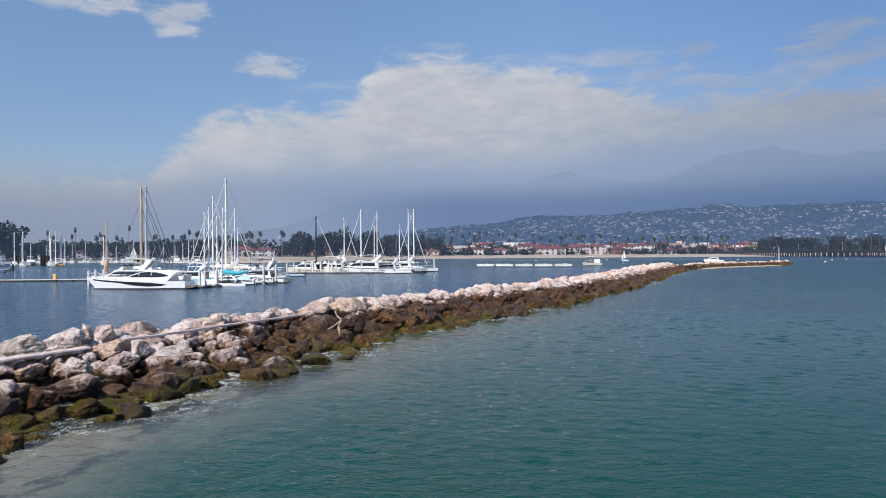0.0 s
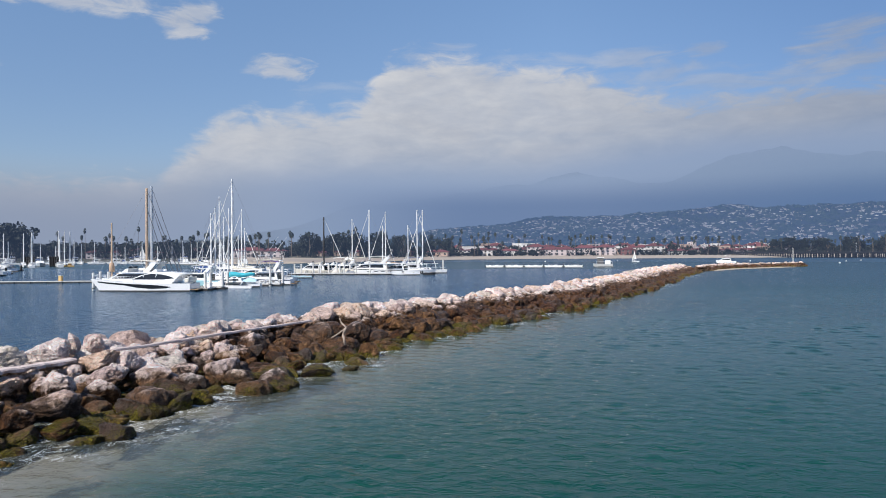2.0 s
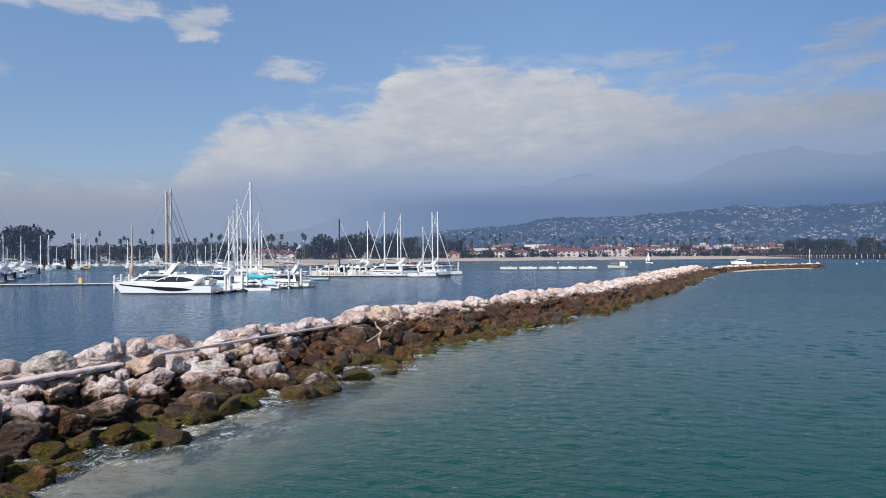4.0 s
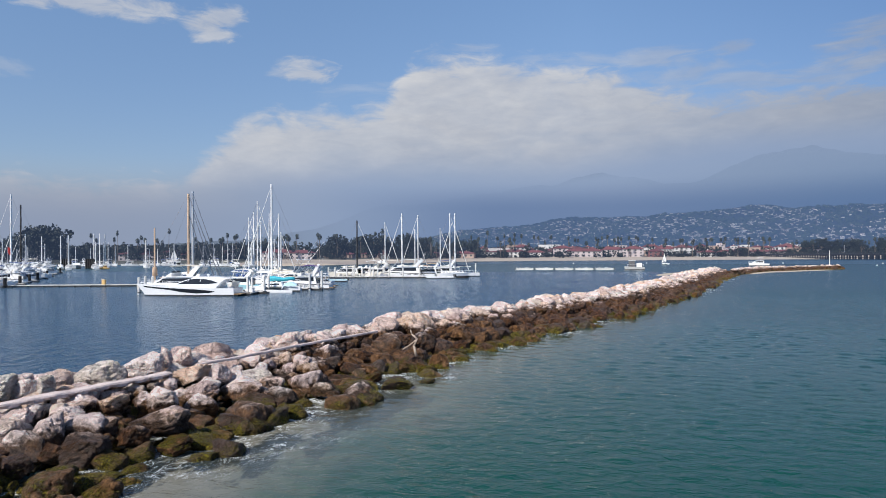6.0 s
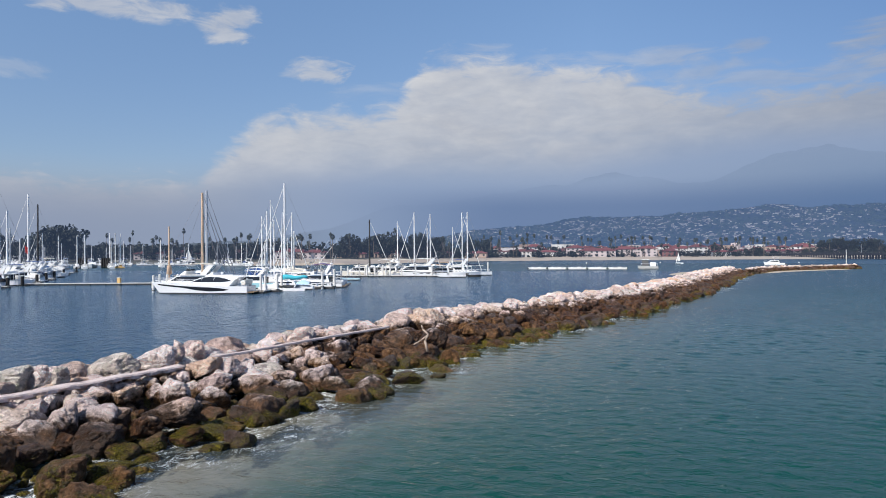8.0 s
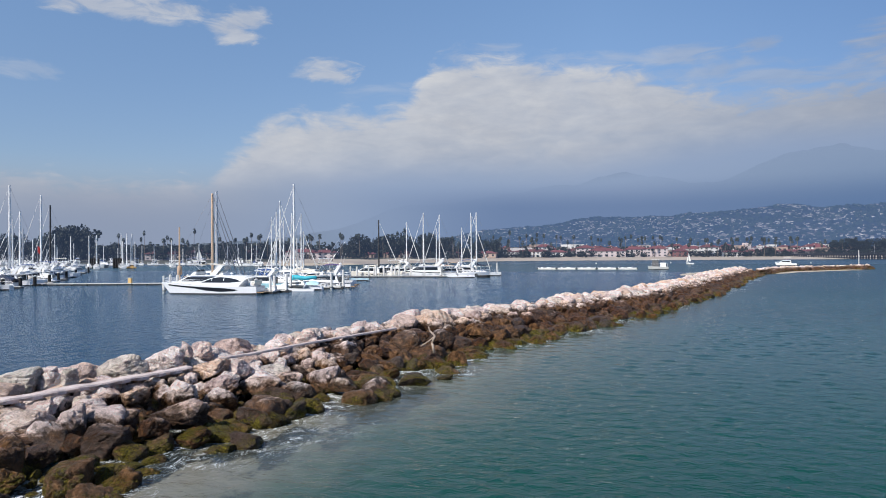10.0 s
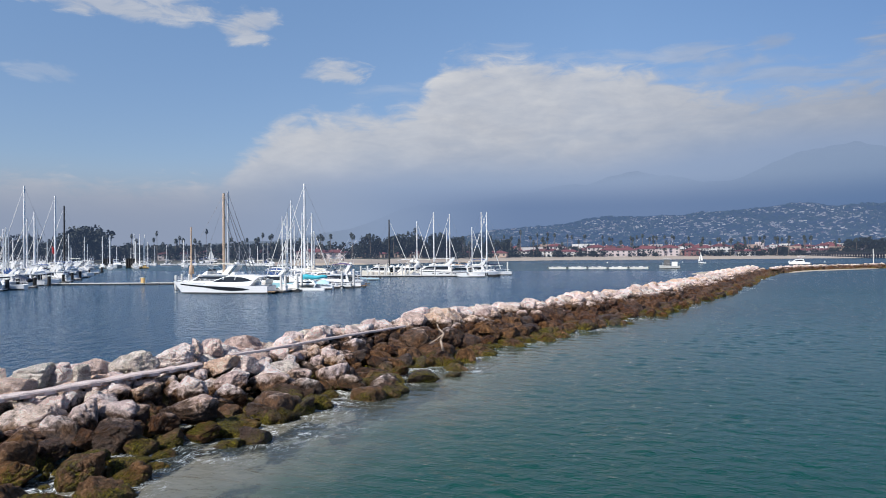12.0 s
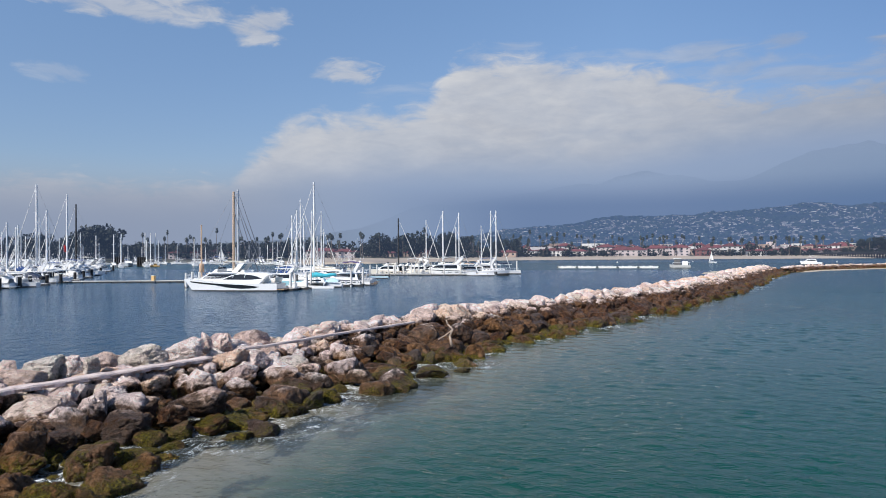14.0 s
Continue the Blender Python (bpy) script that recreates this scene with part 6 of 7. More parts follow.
def pontoon(m, L, label):
    o = thing("pontoon", m, label, "pontoon", "floating pontoons")
    bm = bmesh.new()
    tube(bm, (-L / 2, 0, 0.08), (L / 2, 0, 0.08), 0.50, n=12)
    part("float", bm, PILE_WHITE, o)
    bm = bmesh.new()
    box(bm, 0, 0, 0.63, L * 0.96, 0.9, 0.12, 0.03)
    part("deck", bm, GELCOAT, o)
    bm = bmesh.new()
    for s in (-0.48, 0.48):
        box(bm, L * s, 0, 0.35, 0.5, 1.2, 0.5, 0.04)
    part("coupling", bm, BLACK, o, "dark coupling at the end")
    bm = bmesh.new()
    for k in range(6):
        tube(bm, (L * (-0.44 + 0.176 * k), 0.4, 0.66), (L * (-0.44 + 0.176 * k), 0.4, 1.0), 0.03, n=5)
    box(bm, L * 0.1, 0, 0.77, L * 0.2, 0.6, 0.2, 0.06), box(bm, -L * 0.25, 0.1, 0.75, L * 0.12, 0.5, 0.16, 0.05)
    part("deck_gear", bm, GELCOAT, o, "white posts and covered gear on the deck")
    return o


base = pontoon(H_(-31.0, 266.6, 2), 7.4, "white floating dredge-pipe pontoon in a line")
for i in range(1, 5):
    copy_thing(base, H_(-31.0 + i * 7.6, 266.6 + i * 0.3, 2))
dr = thing("dredge_boat", H_(10.5, 268.4, 180), "low grey work barge with a dark deckhouse", "workboat")
hull(dr, 9.5, 4.2, 1.3, 1.0, surf("work_grey", (0.40, 0.40, 0.40), (0.52, 0.52, 0.50), 0.6, 0.8), rake=0.3, stern=0.95, full=0.7)
bm = bmesh.new()
box(bm, 1.2, 0, 2.2, 3.0, 2.8, 2.3, 0.1, None, 0.92)
part("deckhouse", bm, surf("dark_grey_paint", (0.10, 0.10, 0.11), (0.15, 0.15, 0.15), 0.6, 1), dr, "dark grey deckhouse")
bm = bmesh.new()
box(bm, 1.2, 0, 3.45, 3.6, 3.2, 0.16, 0.05)
part("roof", bm, GELCOAT, dr, "white overhanging roof")
bm = bmesh.new()
box(bm, -2.3, 0, 1.7, 2.6, 2.4, 1.5, 0.1)
part("cabin", bm, GELCOAT, dr, "white aft cabin")
bm = bmesh.new()
for s in (-1, 1):
    for x in (-4.4, -1.0, 3.2):
        tube(bm, (x, s * 1.9, 1.0), (x, s * 1.9, 2.0), 0.04, n=5)
    tube(bm, (-4.4, s * 1.9, 2.0), (3.2, s * 1.9, 2.0), 0.035, n=5)
part("rail", bm, ALU, dr)
dr.scale = (0.78, 0.78, 1.05)

bc = thing("beacon", pose(81.5, 281.0, 0.6), "white channel marker post on the spit's end", "beacon")
bm = bmesh.new()
tube(bm, (0, 0, -0.8), (0, 0, 6.4), 0.16, 0.12, 10)
part("post", bm, PILE_WHITE, bc)
bm = bmesh.new()
tube(bm, (0, 0, 6.4), (0, 0, 6.75), 0.14, 0.10, 10)
part("lantern", bm, GLASS_DARK, bc)


def buoy(m):
    o = thing("buoy", m, "small white mooring buoy", "buoy", "mooring buoys")
    bm = bmesh.new()
    bmesh.ops.create_uvsphere(bm, u_segments=12, v_segments=8, radius=0.45)
    for v in bm.verts:
        v.co.z = v.co.z * 0.8 + 0.15
    part("float", bm, PILE_WHITE, o, "", True)
    bm = bmesh.new()
    tube(bm, (0, 0, 0.4), (0, 0, 0.8), 0.04, n=6)
    part("ring", bm, ALU, o)


for x, y in ((118.0, 340.0), (140.0, 395.0), (96.0, 410.0), (24.0, 420.0), (-18.0, 405.0), (160.0, 430.0)):
    buoy(pose(x, y, 0))


# ---- shore: town houses ----
def up_at(x, y):
    return float(ground_z(x, y))


STUCCO_TAN = surf("tan_stucco", (0.42, 0.30, 0.24), (0.50, 0.38, 0.31), 0.9, 0.3, 0.01, 0, 0.15)
STUCCO_RED = surf("dull_red_wall", (0.15, 0.065, 0.062), (0.20, 0.09, 0.085), 0.9, 0.3, 0.01, 0, 0.15)
SHARED = {}


def window_set(w, h):
    """Meshes of a window's frame and pane, shared by all of one size."""
    key = (round(w, 2), round(h, 2))
    if key not in SHARED:
        bm = bmesh.new()
        for s in (-1, 1):
            box(bm, s * w / 2, 0, 0, 0.12, 0.16, h + 0.12)
            box(bm, 0, 0, s * h / 2, w, 0.16, 0.12)
        box(bm, 0, -0.02, 0, 0.06, 0.08, h)
        fm = mesh_of("window_frame", bm, FRAME)
        bm = bmesh.new()
        box(bm, 0, 0.03, 0, w, 0.04, h)
        SHARED[key] = fm, mesh_of("pane", bm, WINDOW)
    return SHARED[key]


def building(x, y, w, d, top, label, wall=None, storeys=2, roof="hip", turn=0.0, bays=None, arcade=False, category="house"):
    z = up_at(x, y) - 0.2
    h = (top - z) * 0.92
    w *= 1.3
    o = thing("house", pose(x, y, z, 0, 0, turn), label, category, "houses along the beach")
    wall = wall or STUCCO
    rise = 0 if roof == "flat" else min(2.6, h * 0.3)
    hw = h - rise
    bm = bmesh.new()
    bays = bays or max(2, int(w / 4.2))
    sh = hw / storeys
    ww, wh = min(1.7, w / bays * 0.5), min(1.6, sh * 0.52)
    # the front is pieced together round its openings
    ys = -d / 2
    for i in range(bays):
        cx = -w / 2 + (i + 0.5) * w / bays
        bw = w / bays
        side = (bw - ww) / 2
        for s in (-1, 1):
            box(bm, cx + s * (ww / 2 + side / 2), ys + 0.2, hw / 2, side, 0.4, hw)
        for k in range(storeys):
            zc = (k + 0.5) * sh
            lo = k * sh
            open_h = sh * 0.78 if (arcade and k == 0) else wh
            zb = lo if (arcade and k == 0) else zc - wh / 2
            if zb > lo:
                box(bm, cx, ys + 0.2, (lo + zb) / 2, ww, 0.4, zb - lo)
            zt = zb + open_h
            box(bm, cx, ys + 0.2, (zt + lo + sh) / 2, ww, 0.4, lo + sh - zt)
    box(bm, -w / 2 + 0.2, 0.2, hw / 2, 0.4, d - 0.4, hw), box(bm, w / 2 - 0.2, 0.2, hw / 2, 0.4, d - 0.4, hw)
    box(bm, 0, d / 2 - 0.2, hw / 2, w - 0.8, 0.4, hw), box(bm, 0, 0.1, hw - 0.15, w - 0.8, d - 0.9, 0.2)
    box(bm, 0, ys + 2.2, hw / 2, w - 0.8, 0.3, hw - 0.4)
    wl = part("wall", bm, wall, o)
    for i in range(bays):
        for k in range(storeys):
            if arcade and k == 0:
                continue
            f, p = window_set(ww, wh)
            a = part("window", f, None, o)
            a.location = (-w / 2 + (i + 0.5) * w / bays, ys + 0.14, (k + 0.5) * sh)
            part("pane", p, None, a)
    bm = bmesh.new()
    if roof == "flat":
        box(bm, 0, 0, hw + 0.15, w + 0.3, d + 0.3, 0.3, 0.04)
        part("roof", bm, wall, o, "flat parapet roof")
    else:
        ov = 0.6
        a, b = w / 2 + ov, d / 2 + ov
        rg = max(0.5, a - b)
        e = [Vector((-a, -b, hw)), Vector((a, -b, hw)), Vector((a, b, hw)), Vector((-a, b, hw))]
        low = [p - Vector((0, 0, 0.22)) for p in e]
        r0, r1 = Vector((-rg, 0, hw + rise)), Vector((rg, 0, hw + rise))
        v = [bm.verts.new(p) for p in e + low + [r0, r1]]
        for f in ((0, 1, 9, 8), (2, 3, 8, 9), (1, 2, 9), (3, 0, 8), (0, 4, 5, 1), (1, 5, 6, 2), (2, 6, 7, 3), (3, 7, 4, 0), (7, 6, 5, 4)):
            bm.faces.new([v[k] for k in f])
        bmesh.ops.recalc_face_normals(bm, faces=bm.faces)
        rf = part("roof", bm, TILE, o, "red clay tile roof")
        bm = bmesh.new()
        box(bm, rg * 0.4, 0.4, hw + rise + 0.3, 0.8, 0.7, 1.2, 0.03)
        part("chimney", bm, wall, rf)
    return o


building(-87, 604, 31, 14, 10.4, "long white arcaded beach hall with a red tile edge", STUCCO, 2, "hip", 0, 11, True, "hall")
building(-38, 644, 13, 12, 14.2, "red-roofed house with three storeys", STUCCO_PINK, 3)
building(-18, 628, 25, 12, 11.0, "cream motel with a red tile roof", STUCCO_PINK, 2)
building(8, 642, 17, 14, 12.6, "pinkish beach hotel with a red tile roof", STUCCO_PINK, 3)
building(25, 640, 14, 14, 13.2, "pinkish hotel wing with a red tile roof", STUCCO_PINK, 3)
building(45, 642, 10, 11, 10.4, "dark red-roofed house behind the beach", surf("brown_stucco", (0.17, 0.07, 0.065), (0.22, 0.10, 0.09), 0.9, 0.3), 2)
building(57, 664, 14, 12, 13.0, "white three-storey hotel at the beach", STUCCO, 3)
building(71, 662, 13, 12, 14.4, "white hotel block with red tile roof", STUCCO, 3)
building(90, 656, 13, 10, 8.6, "low white beach house with a red roof", STUCCO, 2)
building(112, 680, 14, 10, 9.0, "low cream house with a red roof", STUCCO_PINK, 2)
building(149, 692, 28, 12, 8.8, "long cream motel with red roofs", STUCCO_PINK, 2)
building(128, 740, 5, 6, 13.0, "narrow white tower block behind palms", STUCCO, 3, "flat")
building(146, 780, 7, 7, 14.5, "white block behind the palms", STUCCO, 3, "flat")
building(189, 762, 9, 8, 14.0, "tall white block behind the palms", STUCCO, 3, "flat")
building(170, 720, 14, 10, 9.0, "cream house with a red roof near the wharf", STUCCO_PINK, 2)
# darker tan and red walls here put the shade under the roofs into colour
building(-196, 486, 17, 9, 8.2, "long low shaded arcade with a red tile roof", STUCCO_TAN, 1, "hip", 0, 7, True)
building(-170, 500, 19, 10, 8.6, "long low dark-fronted building with a red roof", STUCCO_TAN, 1, "hip", 4, 8, True)
building(-142, 540, 16, 11, 8.8, "low shaded house with a broad red roof", STUCCO_RED, 1, "hip", 0, 6, True)
building(-116, 566, 14, 10, 8.6, "low house with a red roof among palms", STUCCO_TAN, 1)
building(-62, 625, 14, 10, 9.4, "low white house among palms", STUCCO, 2)
building(-326, 470, 18, 12, 10.8, "long red-roofed harbour building", STUCCO_PINK, 2, "hip", 25)
building(-300, 462, 20, 10, 9.4, "low red-roofed harbour building", STUCCO_PINK, 1, "hip", 20)
building(-271, 452, 12, 10, 10.4, "red-roofed white harbour shop", STUCCO, 2, "hip", 15)
building(-224, 442, 17, 12, 10.8, "long red-roofed pink harbour office", STUCCO_PINK, 2, "hip", 8)
building(-205, 438, 13, 11, 10.0, "red-roofed harbour office wing", STUCCO_PINK, 2, "hip", 8)
building(-352, 462, 24, 12, 10.0, "pale terraced harbour building with a red roof", STUCCO_PINK, 2, "hip", 30)

gr = random.Random(15)
for i in range(44):
    x = -95 + 330 * (i + gr.uniform(-0.4, 0.4)) / 44
    y = float(shore_at(x)) + gr.uniform(72, 150)
    building(x, y, gr.uniform(8, 16), gr.uniform(8, 11), up_at(x, y) + gr.uniform(4.5, 8.5), gr.choice(("small pale town house with a red roof", "small cream town house among trees")), gr.choice((STUCCO, STUCCO_PINK, STUCCO_TAN, STUCCO_RED)), gr.choice((1, 2)), gr.choice(("hip", "hip", "flat")), gr.uniform(-20, 20))


for i in range(46):
    x = -120 + 330 * (i + gr.uniform(-0.4, 0.4)) / 46
    y = float(shore_at(x)) + gr.uniform(120, 230)
    building(x, y, gr.uniform(6, 13), gr.uniform(8, 11), up_at(x, y) + gr.uniform(8, 13), gr.choice(("pale house showing above the trees of the town", "tan town house behind the beach houses")), gr.choice((STUCCO, STUCCO_PINK, STUCCO_TAN)), gr.choice((2, 3)), gr.choice(("hip", "hip", "flat")), gr.uniform(-25, 25))


# ---- trees ----
def palm_meshes(seed, h):
    """A fan palm: slender ringed trunk, a head of stiff folded leaves and a dry skirt."""
    r = random.Random(seed)
    bm = bmesh.new()
    rings, bend = [], r.uniform(-0.9, 0.9)
    for i in range(9):
        t = i / 8
        c = Vector((bend * t * t, bend * 0.5 * t * t, h * t))
        rad = 0.42 * (1 - 0.45 * t) + (0.16 if i == 0 else 0)
        rings.append([c + Vector((rad * math.cos(a), rad * math.sin(a), 0)) for a in np.arange(8) * math.pi / 4])
    loft(bm, rings)
    tm = mesh_of("trunk", bm, BARK, True)
    top = Vector((bend, bend * 0.5, h))
    bm = bmesh.new()
    for k in range(46):
        a, e = r.uniform(0, 6.283), r.uniform(-0.9, 1.35)
        L = r.uniform(1.7, 2.5) * (0.8 if e < -0.3 else 1)
        d = Vector((math.cos(a) * math.cos(e), math.sin(a) * math.cos(e), math.sin(e)))
        s = d.cross(Vector((0, 0, 1))).normalized()
        up = s.cross(d)
        base = top + d * 0.35
        mid, tip = base + d * L * 0.6, base + d * L + Vector((0, 0, -L * 0.34))
        w = L * 0.34
        pts = [base, mid + s * w + up * 0.12, mid, mid - s * w + up * 0.12, tip + s * w * 0.55 - Vector((0, 0, 0.3)), tip, tip - s * w * 0.55 - Vector((0, 0, 0.3))]
        v = [bm.verts.new(p) for p in pts]
        for f in ((0, 2, 1), (0, 3, 2), (1, 2, 5, 4), (2, 3, 6, 5)):
            bm.faces.new([v[q] for q in f])
    cm = mesh_of("crown", bm, LEAF_PALM)
    bm = bmesh.new()
    for k in range(16):
        a = k * 0.3927 + r.uniform(-0.15, 0.15)
        q = top + Vector((0.4 * math.cos(a), 0.4 * math.sin(a), -0.1))
        e = q + Vector((0.35 * math.cos(a), 0.35 * math.sin(a), -r.uniform(1.2, 2.2)))
        t_ = Vector((-math.sin(a), math.cos(a), 0)) * 0.22
        bm.faces.new([bm.verts.new(p) for p in (q - t_, q + t_, e + t_, e - t_)])
    return tm, cm, mesh_of("dry_skirt", bm, BARK)


PALM_KINDS = [(h, palm_meshes(40 + i, h)) for i, h in enumerate((11, 13, 15, 16.5, 18, 20, 22))]


def palm(x, y, top, group="palms along the beach"):
    z = up_at(x, y) - 0.3
    h = top - z - 1.5
    k = min(range(len(PALM_KINDS)), key=lambda i: abs(PALM_KINDS[i][0] - h))
    hh, (tm, cm, sm) = PALM_KINDS[k]
    o = thing("palm_tree", pose(x, y, z, 0, 0, (x * 37 + y * 11) % 360), "tall slender fan palm with a ragged dark crown", "palm tree", group)
    f = h / hh
    o.scale = (0.60 + 0.10 * math.sin(x), 0.60 + 0.10 * math.sin(x), f)
    part("trunk", tm, None, o), part("dry_skirt", sm, None, part("crown", cm, None, o))


for x, y, t in ((-121, 624, 23), (-115, 630, 22), (-105, 622, 27), (-98, 634, 22), (-90, 626, 24), (-82, 638, 25), (-75, 630, 24), (-64, 640, 23), (-59, 628, 22), (-49, 650, 23), (-33, 652, 22), (-8, 660, 21), (-2, 665, 22), (3, 662, 23)):
    palm(x, y, t)
for x, y, t in ((9, 668, 20), (16, 662, 21), (23, 668, 22), (29, 664, 22), (58, 690, 20), (95, 690, 20), (99, 696, 20), (102, 700, 20), (109, 698, 20), (114, 705, 21), (123, 700, 20), (130, 708, 19), (150, 715, 21), (158, 722, 20)):
    palm(x, y, t)
for x, y, t in ((-206, 500, 22), (-179, 506, 22), (-177, 512, 24), (-169, 505, 26), (-154, 525, 23), (-336, 474, 27), (-279, 465, 23), (-274, 468, 21), (-270, 463, 22), (-219, 458, 21), (-203, 460, 22), (-225, 455, 21), (-361, 474, 22), (-379, 440, 23), (-360, 446, 25), (-366, 450, 20), (-350, 455, 19), (-192, 515, 20), (-310, 470, 20), (-145, 560, 20)):
    palm(x, y, t)
pr = random.Random(77)
for i in range(115):
    x = pr.uniform(-150, 420)
    y = float(shore_at(x)) + pr.choice((pr.uniform(46, 60), pr.uniform(60, 140)))
    palm(x, y, up_at(x, y) + pr.choice((8, 10, 12, 14, 16, 17.5)) + pr.uniform(-1, 1))
for i in range(45):
    x = pr.uniform(-430, -160)
    y = float(shore_at(x)) + pr.uniform(45, 130)
    palm(x, y, up_at(x, y) + pr.choice((9, 11, 13, 15, 17)) + pr.uniform(-1, 1), "palms behind the harbour")


def tree_meshes(seed, h, w):
    """A broad tree: tapered trunk, a few limbs, and leaf sprays gathered in clumps with gaps between."""
    r = random.Random(seed)
    bm = bmesh.new()
    tube(bm, (0, 0, -0.5), (0.1, 0, h * 0.4), 0.035 * h, 0.022 * h, 8)
    cl = []
    for k in range(26):
        a, u = r.uniform(0, 6.283), r.random() ** 0.6
        z = r.uniform(0.25, 1.0)
        lim = w * math.sin(math.pi * min(1, 0.15 + 0.8 * (1 - abs(z - 0.55) * 1.25)) / 2)
        cl.append(Vector((lim * u * math.cos(a), lim * u * math.sin(a), h * z * 0.92)))
    for c in cl[:9]:
        tube(bm, (0.1, 0, h * 0.36), c * 0.9, 0.014 * h, 0.005 * h, 5)
    tm = mesh_of("trunk", bm, BARK)
    vs, fs = [], []
    for c in cl:
        rad = w * r.uniform(0.22, 0.40)
        for _ in range(46):
            d = Vector((r.gauss(0, 1), r.gauss(0, 1), r.gauss(0, 0.8)))
            p = c + d.normalized() * rad * r.uniform(0.55, 1.05)
            if p.z < h * 0.12:
                continue
            n = Vector((r.gauss(0, 1), r.gauss(0, 1), r.gauss(0.6, 1))).normalized()
            a = n.orthogonal().normalized() * r.uniform(0.35, 0.75) * w * 0.13
            b = n.cross(a) * r.uniform(0.6, 1.1)
            k = len(vs)
            vs += [tuple(p - a), tuple(p + b), tuple(p + a), tuple(p - b)]
            fs.append((k, k + 1, k + 2, k + 3))
    me = bpy.data.meshes.new("crown")
    me.from_pydata(vs, [], fs)
    me.materials.append(LEAF)
    return tm, me


TREES = [tree_meshes(i, 10, w) for i, w in enumerate((4.2, 5.0, 5.8, 3.6, 4.6, 6.4))]


def tree(x, y, h, wide=1.0, label="dark leafy broad-crowned shore tree", group="trees along the shore"):
    tm, cm = TREES[int(abs(x * 13 + y * 7)) % len(TREES)]
    o = thing("shore_tree", pose(x, y, up_at(x, y) - 0.3, 0, 0, (x * 53) % 360), label, "tree", group)
    o.scale = (h / 10 * wide, h / 10 * wide, h / 10)
    part("trunk", tm, None, o), part("crown", cm, None, o)


tr = random.Random(31)
for i in range(92):
    x = -620 + 470 * (i + tr.uniform(-0.5, 0.5)) / 92
    open_front = -235 < x < -140
    y = float(shore_at(x)) + (tr.uniform(100, 180) if open_front else tr.uniform(30, 110))
    tree(x, y, tr.uniform(8, 12) if -430 < x < -330 else tr.uniform(10, 17.5) if x < -390 else tr.uniform(5, 10) if open_front else tr.uniform(7, 14), tr.uniform(0.8, 1.1), group="trees behind the harbour")
for i in range(44):
    x = -150 + 300 * (i + tr.uniform(-0.5, 0.5)) / 44
    y = float(shore_at(x)) + tr.uniform(72, 140)
    tree(x, y, tr.uniform(5.5, 11.5), tr.uniform(0.8, 1.15))
for i in range(40):
    x = 185 + 290 * (i + tr.uniform(-0.5, 0.5)) / 40
    y = float(shore_at(x)) + tr.uniform(60, 120)
    tree(x, y, tr.uniform(12, 18), tr.uniform(0.8, 1.15), group="trees behind the wharf")
for x, y, h in ((-408, 430, 25), (-416, 432, 28), (-424, 428, 25), (-411, 436, 28), (-420, 436, 27), (-455, 440, 20), (-470, 434, 22), (-490, 440, 23), (-520, 444, 22), (-166, 470, 15), (-156, 480, 16), (-146, 500, 16)):
    tree(x, y, h, 0.85, "large dense dark tree above the harbour", "large harbour trees")

for i in range(15):
    x = -196 + 84 * (i + tr.uniform(-0.5, 0.5)) / 15
    tree(x, float(shore_at(x)) + tr.uniform(95, 165), tr.uniform(13, 19), tr.uniform(0.7, 0.95), "tall dark tree standing behind the harbour roofs", "tall trees behind the harbour")
# planting in front of the houses
for i in range(18):
    x = -250 + 135 * (i + tr.uniform(-0.5, 0.5)) / 18
    y = float(shore_at(x)) + tr.uniform(62, 96)
    tree(x, y, tr.uniform(2.5, 5.0), tr.uniform(1.0, 1.5), "low dark hedge tree by the harbour buildings", "low trees by the harbour")
for i in range(78):
    x = -150 + 360 * (i + tr.uniform(-0.5, 0.5)) / 78
    y = float(shore_at(x)) + tr.uniform(48, 60)
    tree(x, y, tr.uniform(2.5, 7.0), tr.uniform(0.9, 1.4), "low dark tree at the back of the beach", "low trees at the beach")

# low planting and woods filling the town behind
gv, gf = [], []
sr = random.Random(4)
for i in range(4800):
    x = sr.uniform(-660, 520)
    left = x < -150
    y = float(shore_at(x)) + ((sr.uniform(165, 260) if x > -235 else sr.uniform(45, 200)) if left else sr.uniform(85, 330))
    z = up_at(x, y)
    w, h = sr.uniform(2, 5), sr.uniform(2.0, 13.0 if left else 9.0)
    for _ in range(16 if left else 9):
        c = Vector((x + sr.uniform(-w, w), y + sr.uniform(-w, w), z + h * sr.uniform(0.1, 1.0)))
        n = Vector((sr.gauss(0, 1), sr.gauss(0, 1), sr.gauss(0.5, 1))).normalized()
        a = n.orthogonal().normalized() * sr.uniform(0.8, 1.8)
        b = n.cross(a)
        k = len(gv)
        gv += [tuple(c - a), tuple(c + b * 0.8), tuple(c + a), tuple(c - b * 0.8)]
        gf.append((k, k + 1, k + 2, k + 3))
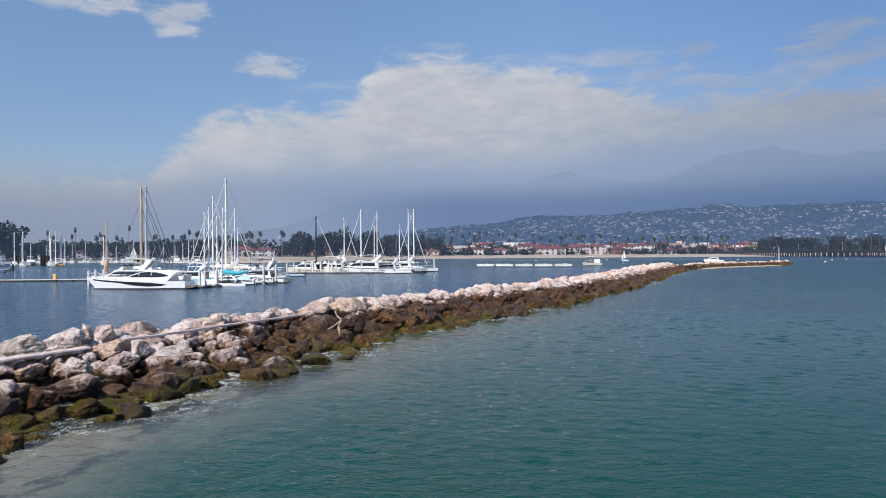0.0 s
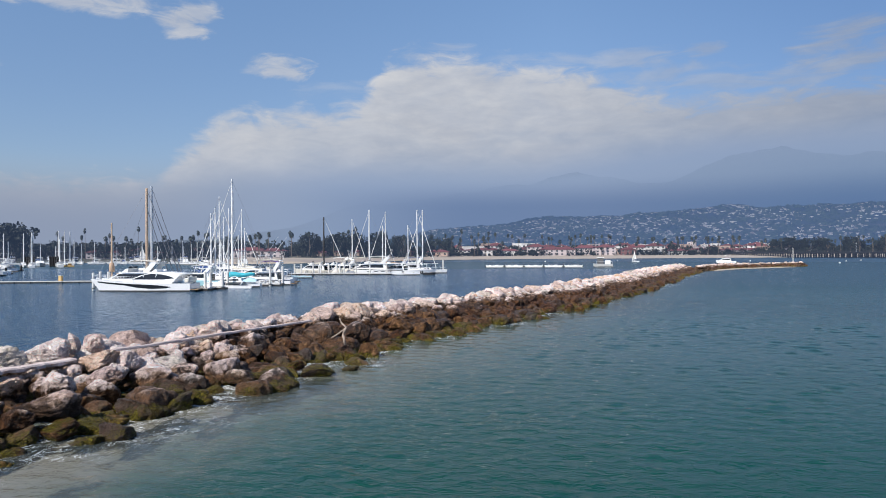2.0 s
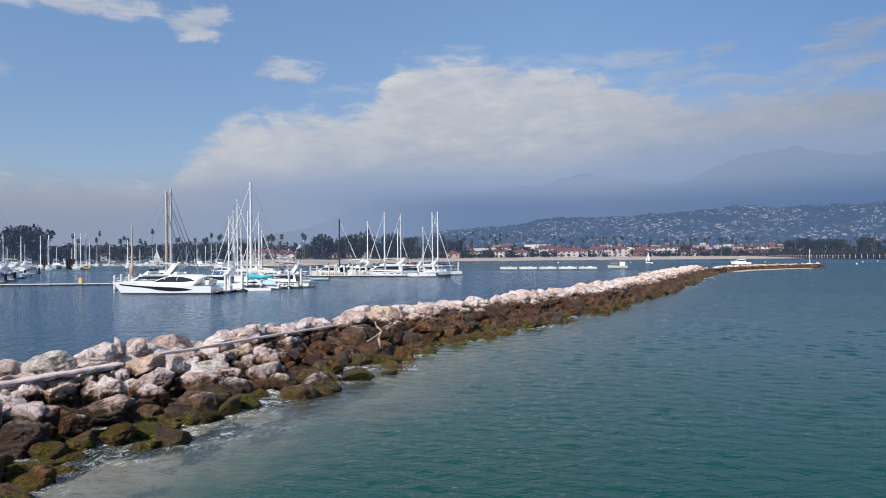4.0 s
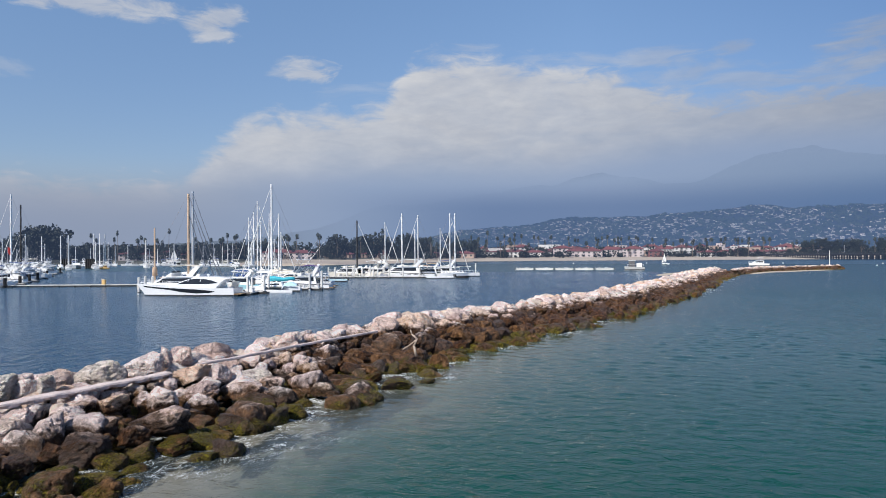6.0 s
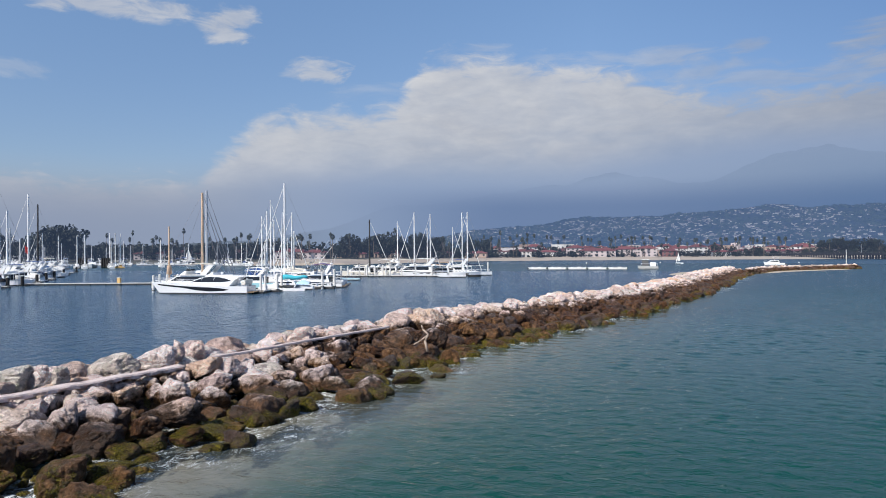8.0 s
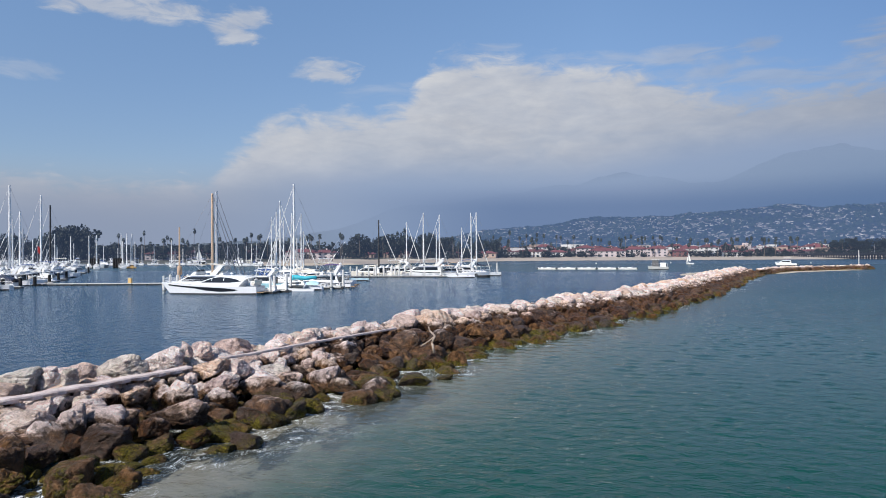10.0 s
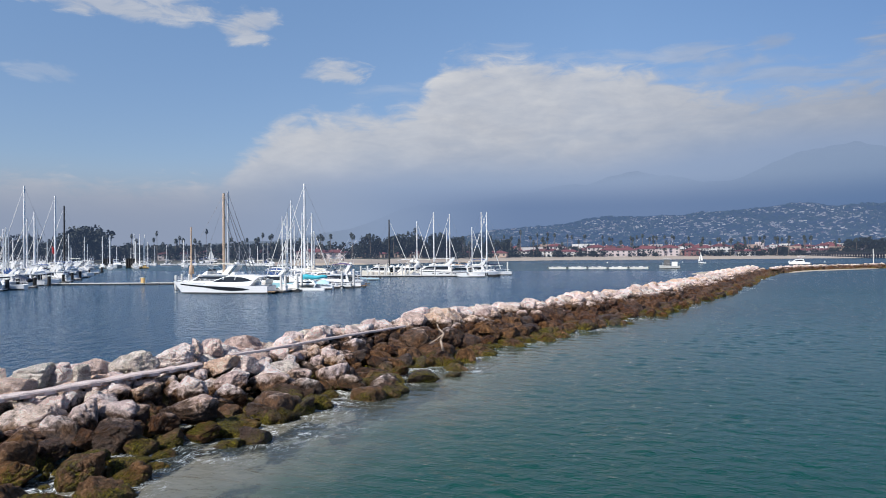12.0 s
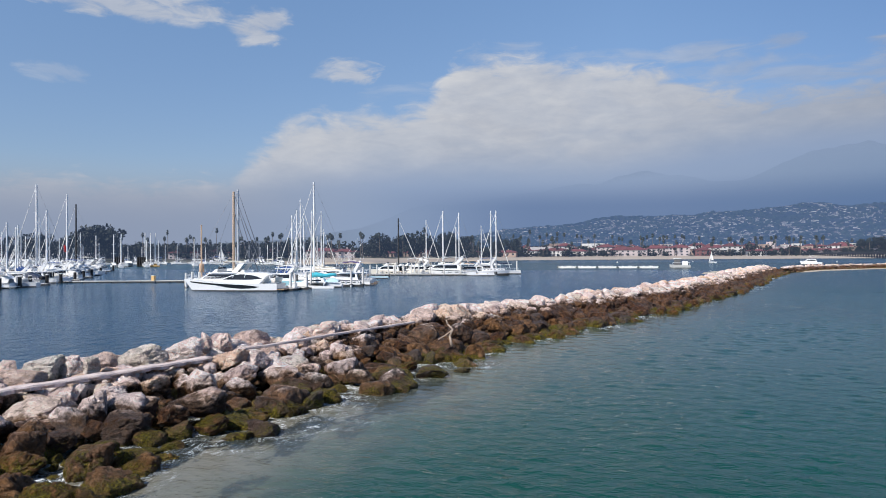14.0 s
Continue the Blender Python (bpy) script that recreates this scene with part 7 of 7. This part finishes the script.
# hedges and bushy garden growth between the beach and the house fronts
for i in range(620):
    x = sr.uniform(-150, 240)
    if noise.noise(Vector((x * 0.045, 2.0, 9.0))) < -0.12:
        continue
    y = float(shore_at(x)) + sr.uniform(46, 84)
    z = up_at(x, y)
    w, h = sr.uniform(1.2, 3.6), sr.uniform(1.5, 6.5)
    for _ in range(12):
        c = Vector((x + sr.gauss(0, w * 0.5), y + sr.gauss(0, w * 0.5), z + h * sr.uniform(0.05, 1.0)))
        n = Vector((sr.gauss(0, 1), sr.gauss(0, 1), sr.gauss(0.5, 1))).normalized()
        a = n.orthogonal().normalized() * sr.uniform(0.5, 1.2)
        b = n.cross(a)
        k = len(gv)
        gv += [tuple(c - a), tuple(c + b * 0.8), tuple(c + a), tuple(c - b * 0.8)]
        gf.append((k, k + 1, k + 2, k + 3))
me = bpy.data.meshes.new("town_woods")
me.from_pydata(gv, [], gf)
me.materials.append(LEAF)
tagged(new("town_woods", me), "dark shrubs and tree tops filling the town", "woods", kind="stuff")

# ---- wharf ----
W0, W1 = Vector((112, 706, 0)), Vector((330, 452, 0))
wd = W1 - W0
wl_, wa = wd.length, math.degrees(math.atan2(wd.y, wd.x))
wharf = thing("wharf", pose(W0.x, W0.y, -1.3, 0, 0, wa), "long dark timber wharf on piles", "wharf")
bm = bmesh.new()
box(bm, wl_ / 2, 0, 5.75, wl_, 11, 0.5, 0.05)
deck = part("deck", bm, TIMBER, wharf)
for s in (-5.2, 0, 5.2):
    bm = bmesh.new()
    box(bm, wl_ / 2, s, 5.0, wl_, 0.5, 1.0, 0.03)
    part("beam", bm, TIMBER, wharf)
bm = bmesh.new()
tube(bm, (0, 0, -4), (0, 0, 5.1), 0.5, 0.45, 8)
pm = mesh_of("pile", bm, TIMBER)
bm = bmesh.new()
box(bm, 0, 0, 4.75, 0.5, 11, 0.5, 0.03)
cm = mesh_of("crossbeam", bm, TIMBER)
for i in range(int(wl_ / 4.6)):
    for s in (-4.8, -1.6, 1.6, 4.8):
        p = part("pile", pm, None, wharf)
        p.location = (2 + i * 4.6, s, 0)
    p = part("crossbeam", cm, None, wharf)
    p.location = (2 + i * 4.6, 0, 0)
for s in (-5.0, 5.0):
    bm = bmesh.new()
    box(bm, wl_ / 2, s, 2.6, wl_, 0.3, 0.4)
    part("waling", bm, TIMBER, wharf, "long timber waling along the piles")
for s in (-5.4, 5.4):
    bm = bmesh.new()
    box(bm, wl_ / 2, s, 7.05, wl_, 0.16, 0.16), box(bm, wl_ / 2, s, 6.55, wl_, 0.10, 0.14)
    for i in range(int(wl_ / 3)):
        box(bm, 1 + i * 3.0, s, 6.5, 0.16, 0.16, 1.1)
    part("railing", bm, TIMBER, wharf, "timber railing with square posts")


def wharf_lamp(m):
    o = thing("wharf_lamp", m, "tall pale lamp post on the wharf", "street lamp", "wharf lamps")
    bm = bmesh.new()
    tube(bm, (0, 0, 0), (0, 0, 6.5), 0.12, 0.07, 8)
    part("post", bm, ALU, o)
    bm = bmesh.new()
    tube(bm, (0, 0, 6.4), (0, 0, 6.55), 0.08, 0.35, 8), tube(bm, (0, 0, 6.55), (0, 0, 6.9), 0.35, 0.1, 8)
    part("shade", bm, PILE_WHITE, o)


for k in (0.18, 0.36, 0.47, 0.58, 0.72):
    q = W0 + wd * k
    wharf_lamp(pose(q.x, q.y, 4.7))
shed = thing("wharf_shed", pose(239, 558, 4.7, 0, 0, wa), "white boarded shed on the wharf", "shed")
bm = bmesh.new()
box(bm, 0, 0, 1.6, 9, 6, 3.2, 0.05)
part("wall", bm, STUCCO, shed)
bm = bmesh.new()
prism(bm, [(-4.9, 3.2), (4.9, 3.2), (4.2, 4.6), (-4.2, 4.6)], -3.4, 3.4, 1.4)
part("roof", bm, surf("grey_shingle", (0.25, 0.25, 0.26), (0.32, 0.32, 0.33), 0.9, 0.6), shed)
for x in (-2.5, 0, 2.5):
    f, p = window_set(1.2, 1.2)
    a = part("window", f, None, shed)
    a.location = (x, 3.06, 1.8)
    part("pane", p, None, a)
    a = part("window", f, None, shed)
    a.location = (x, -3.06, 1.8)
    part("pane", p, None, a)
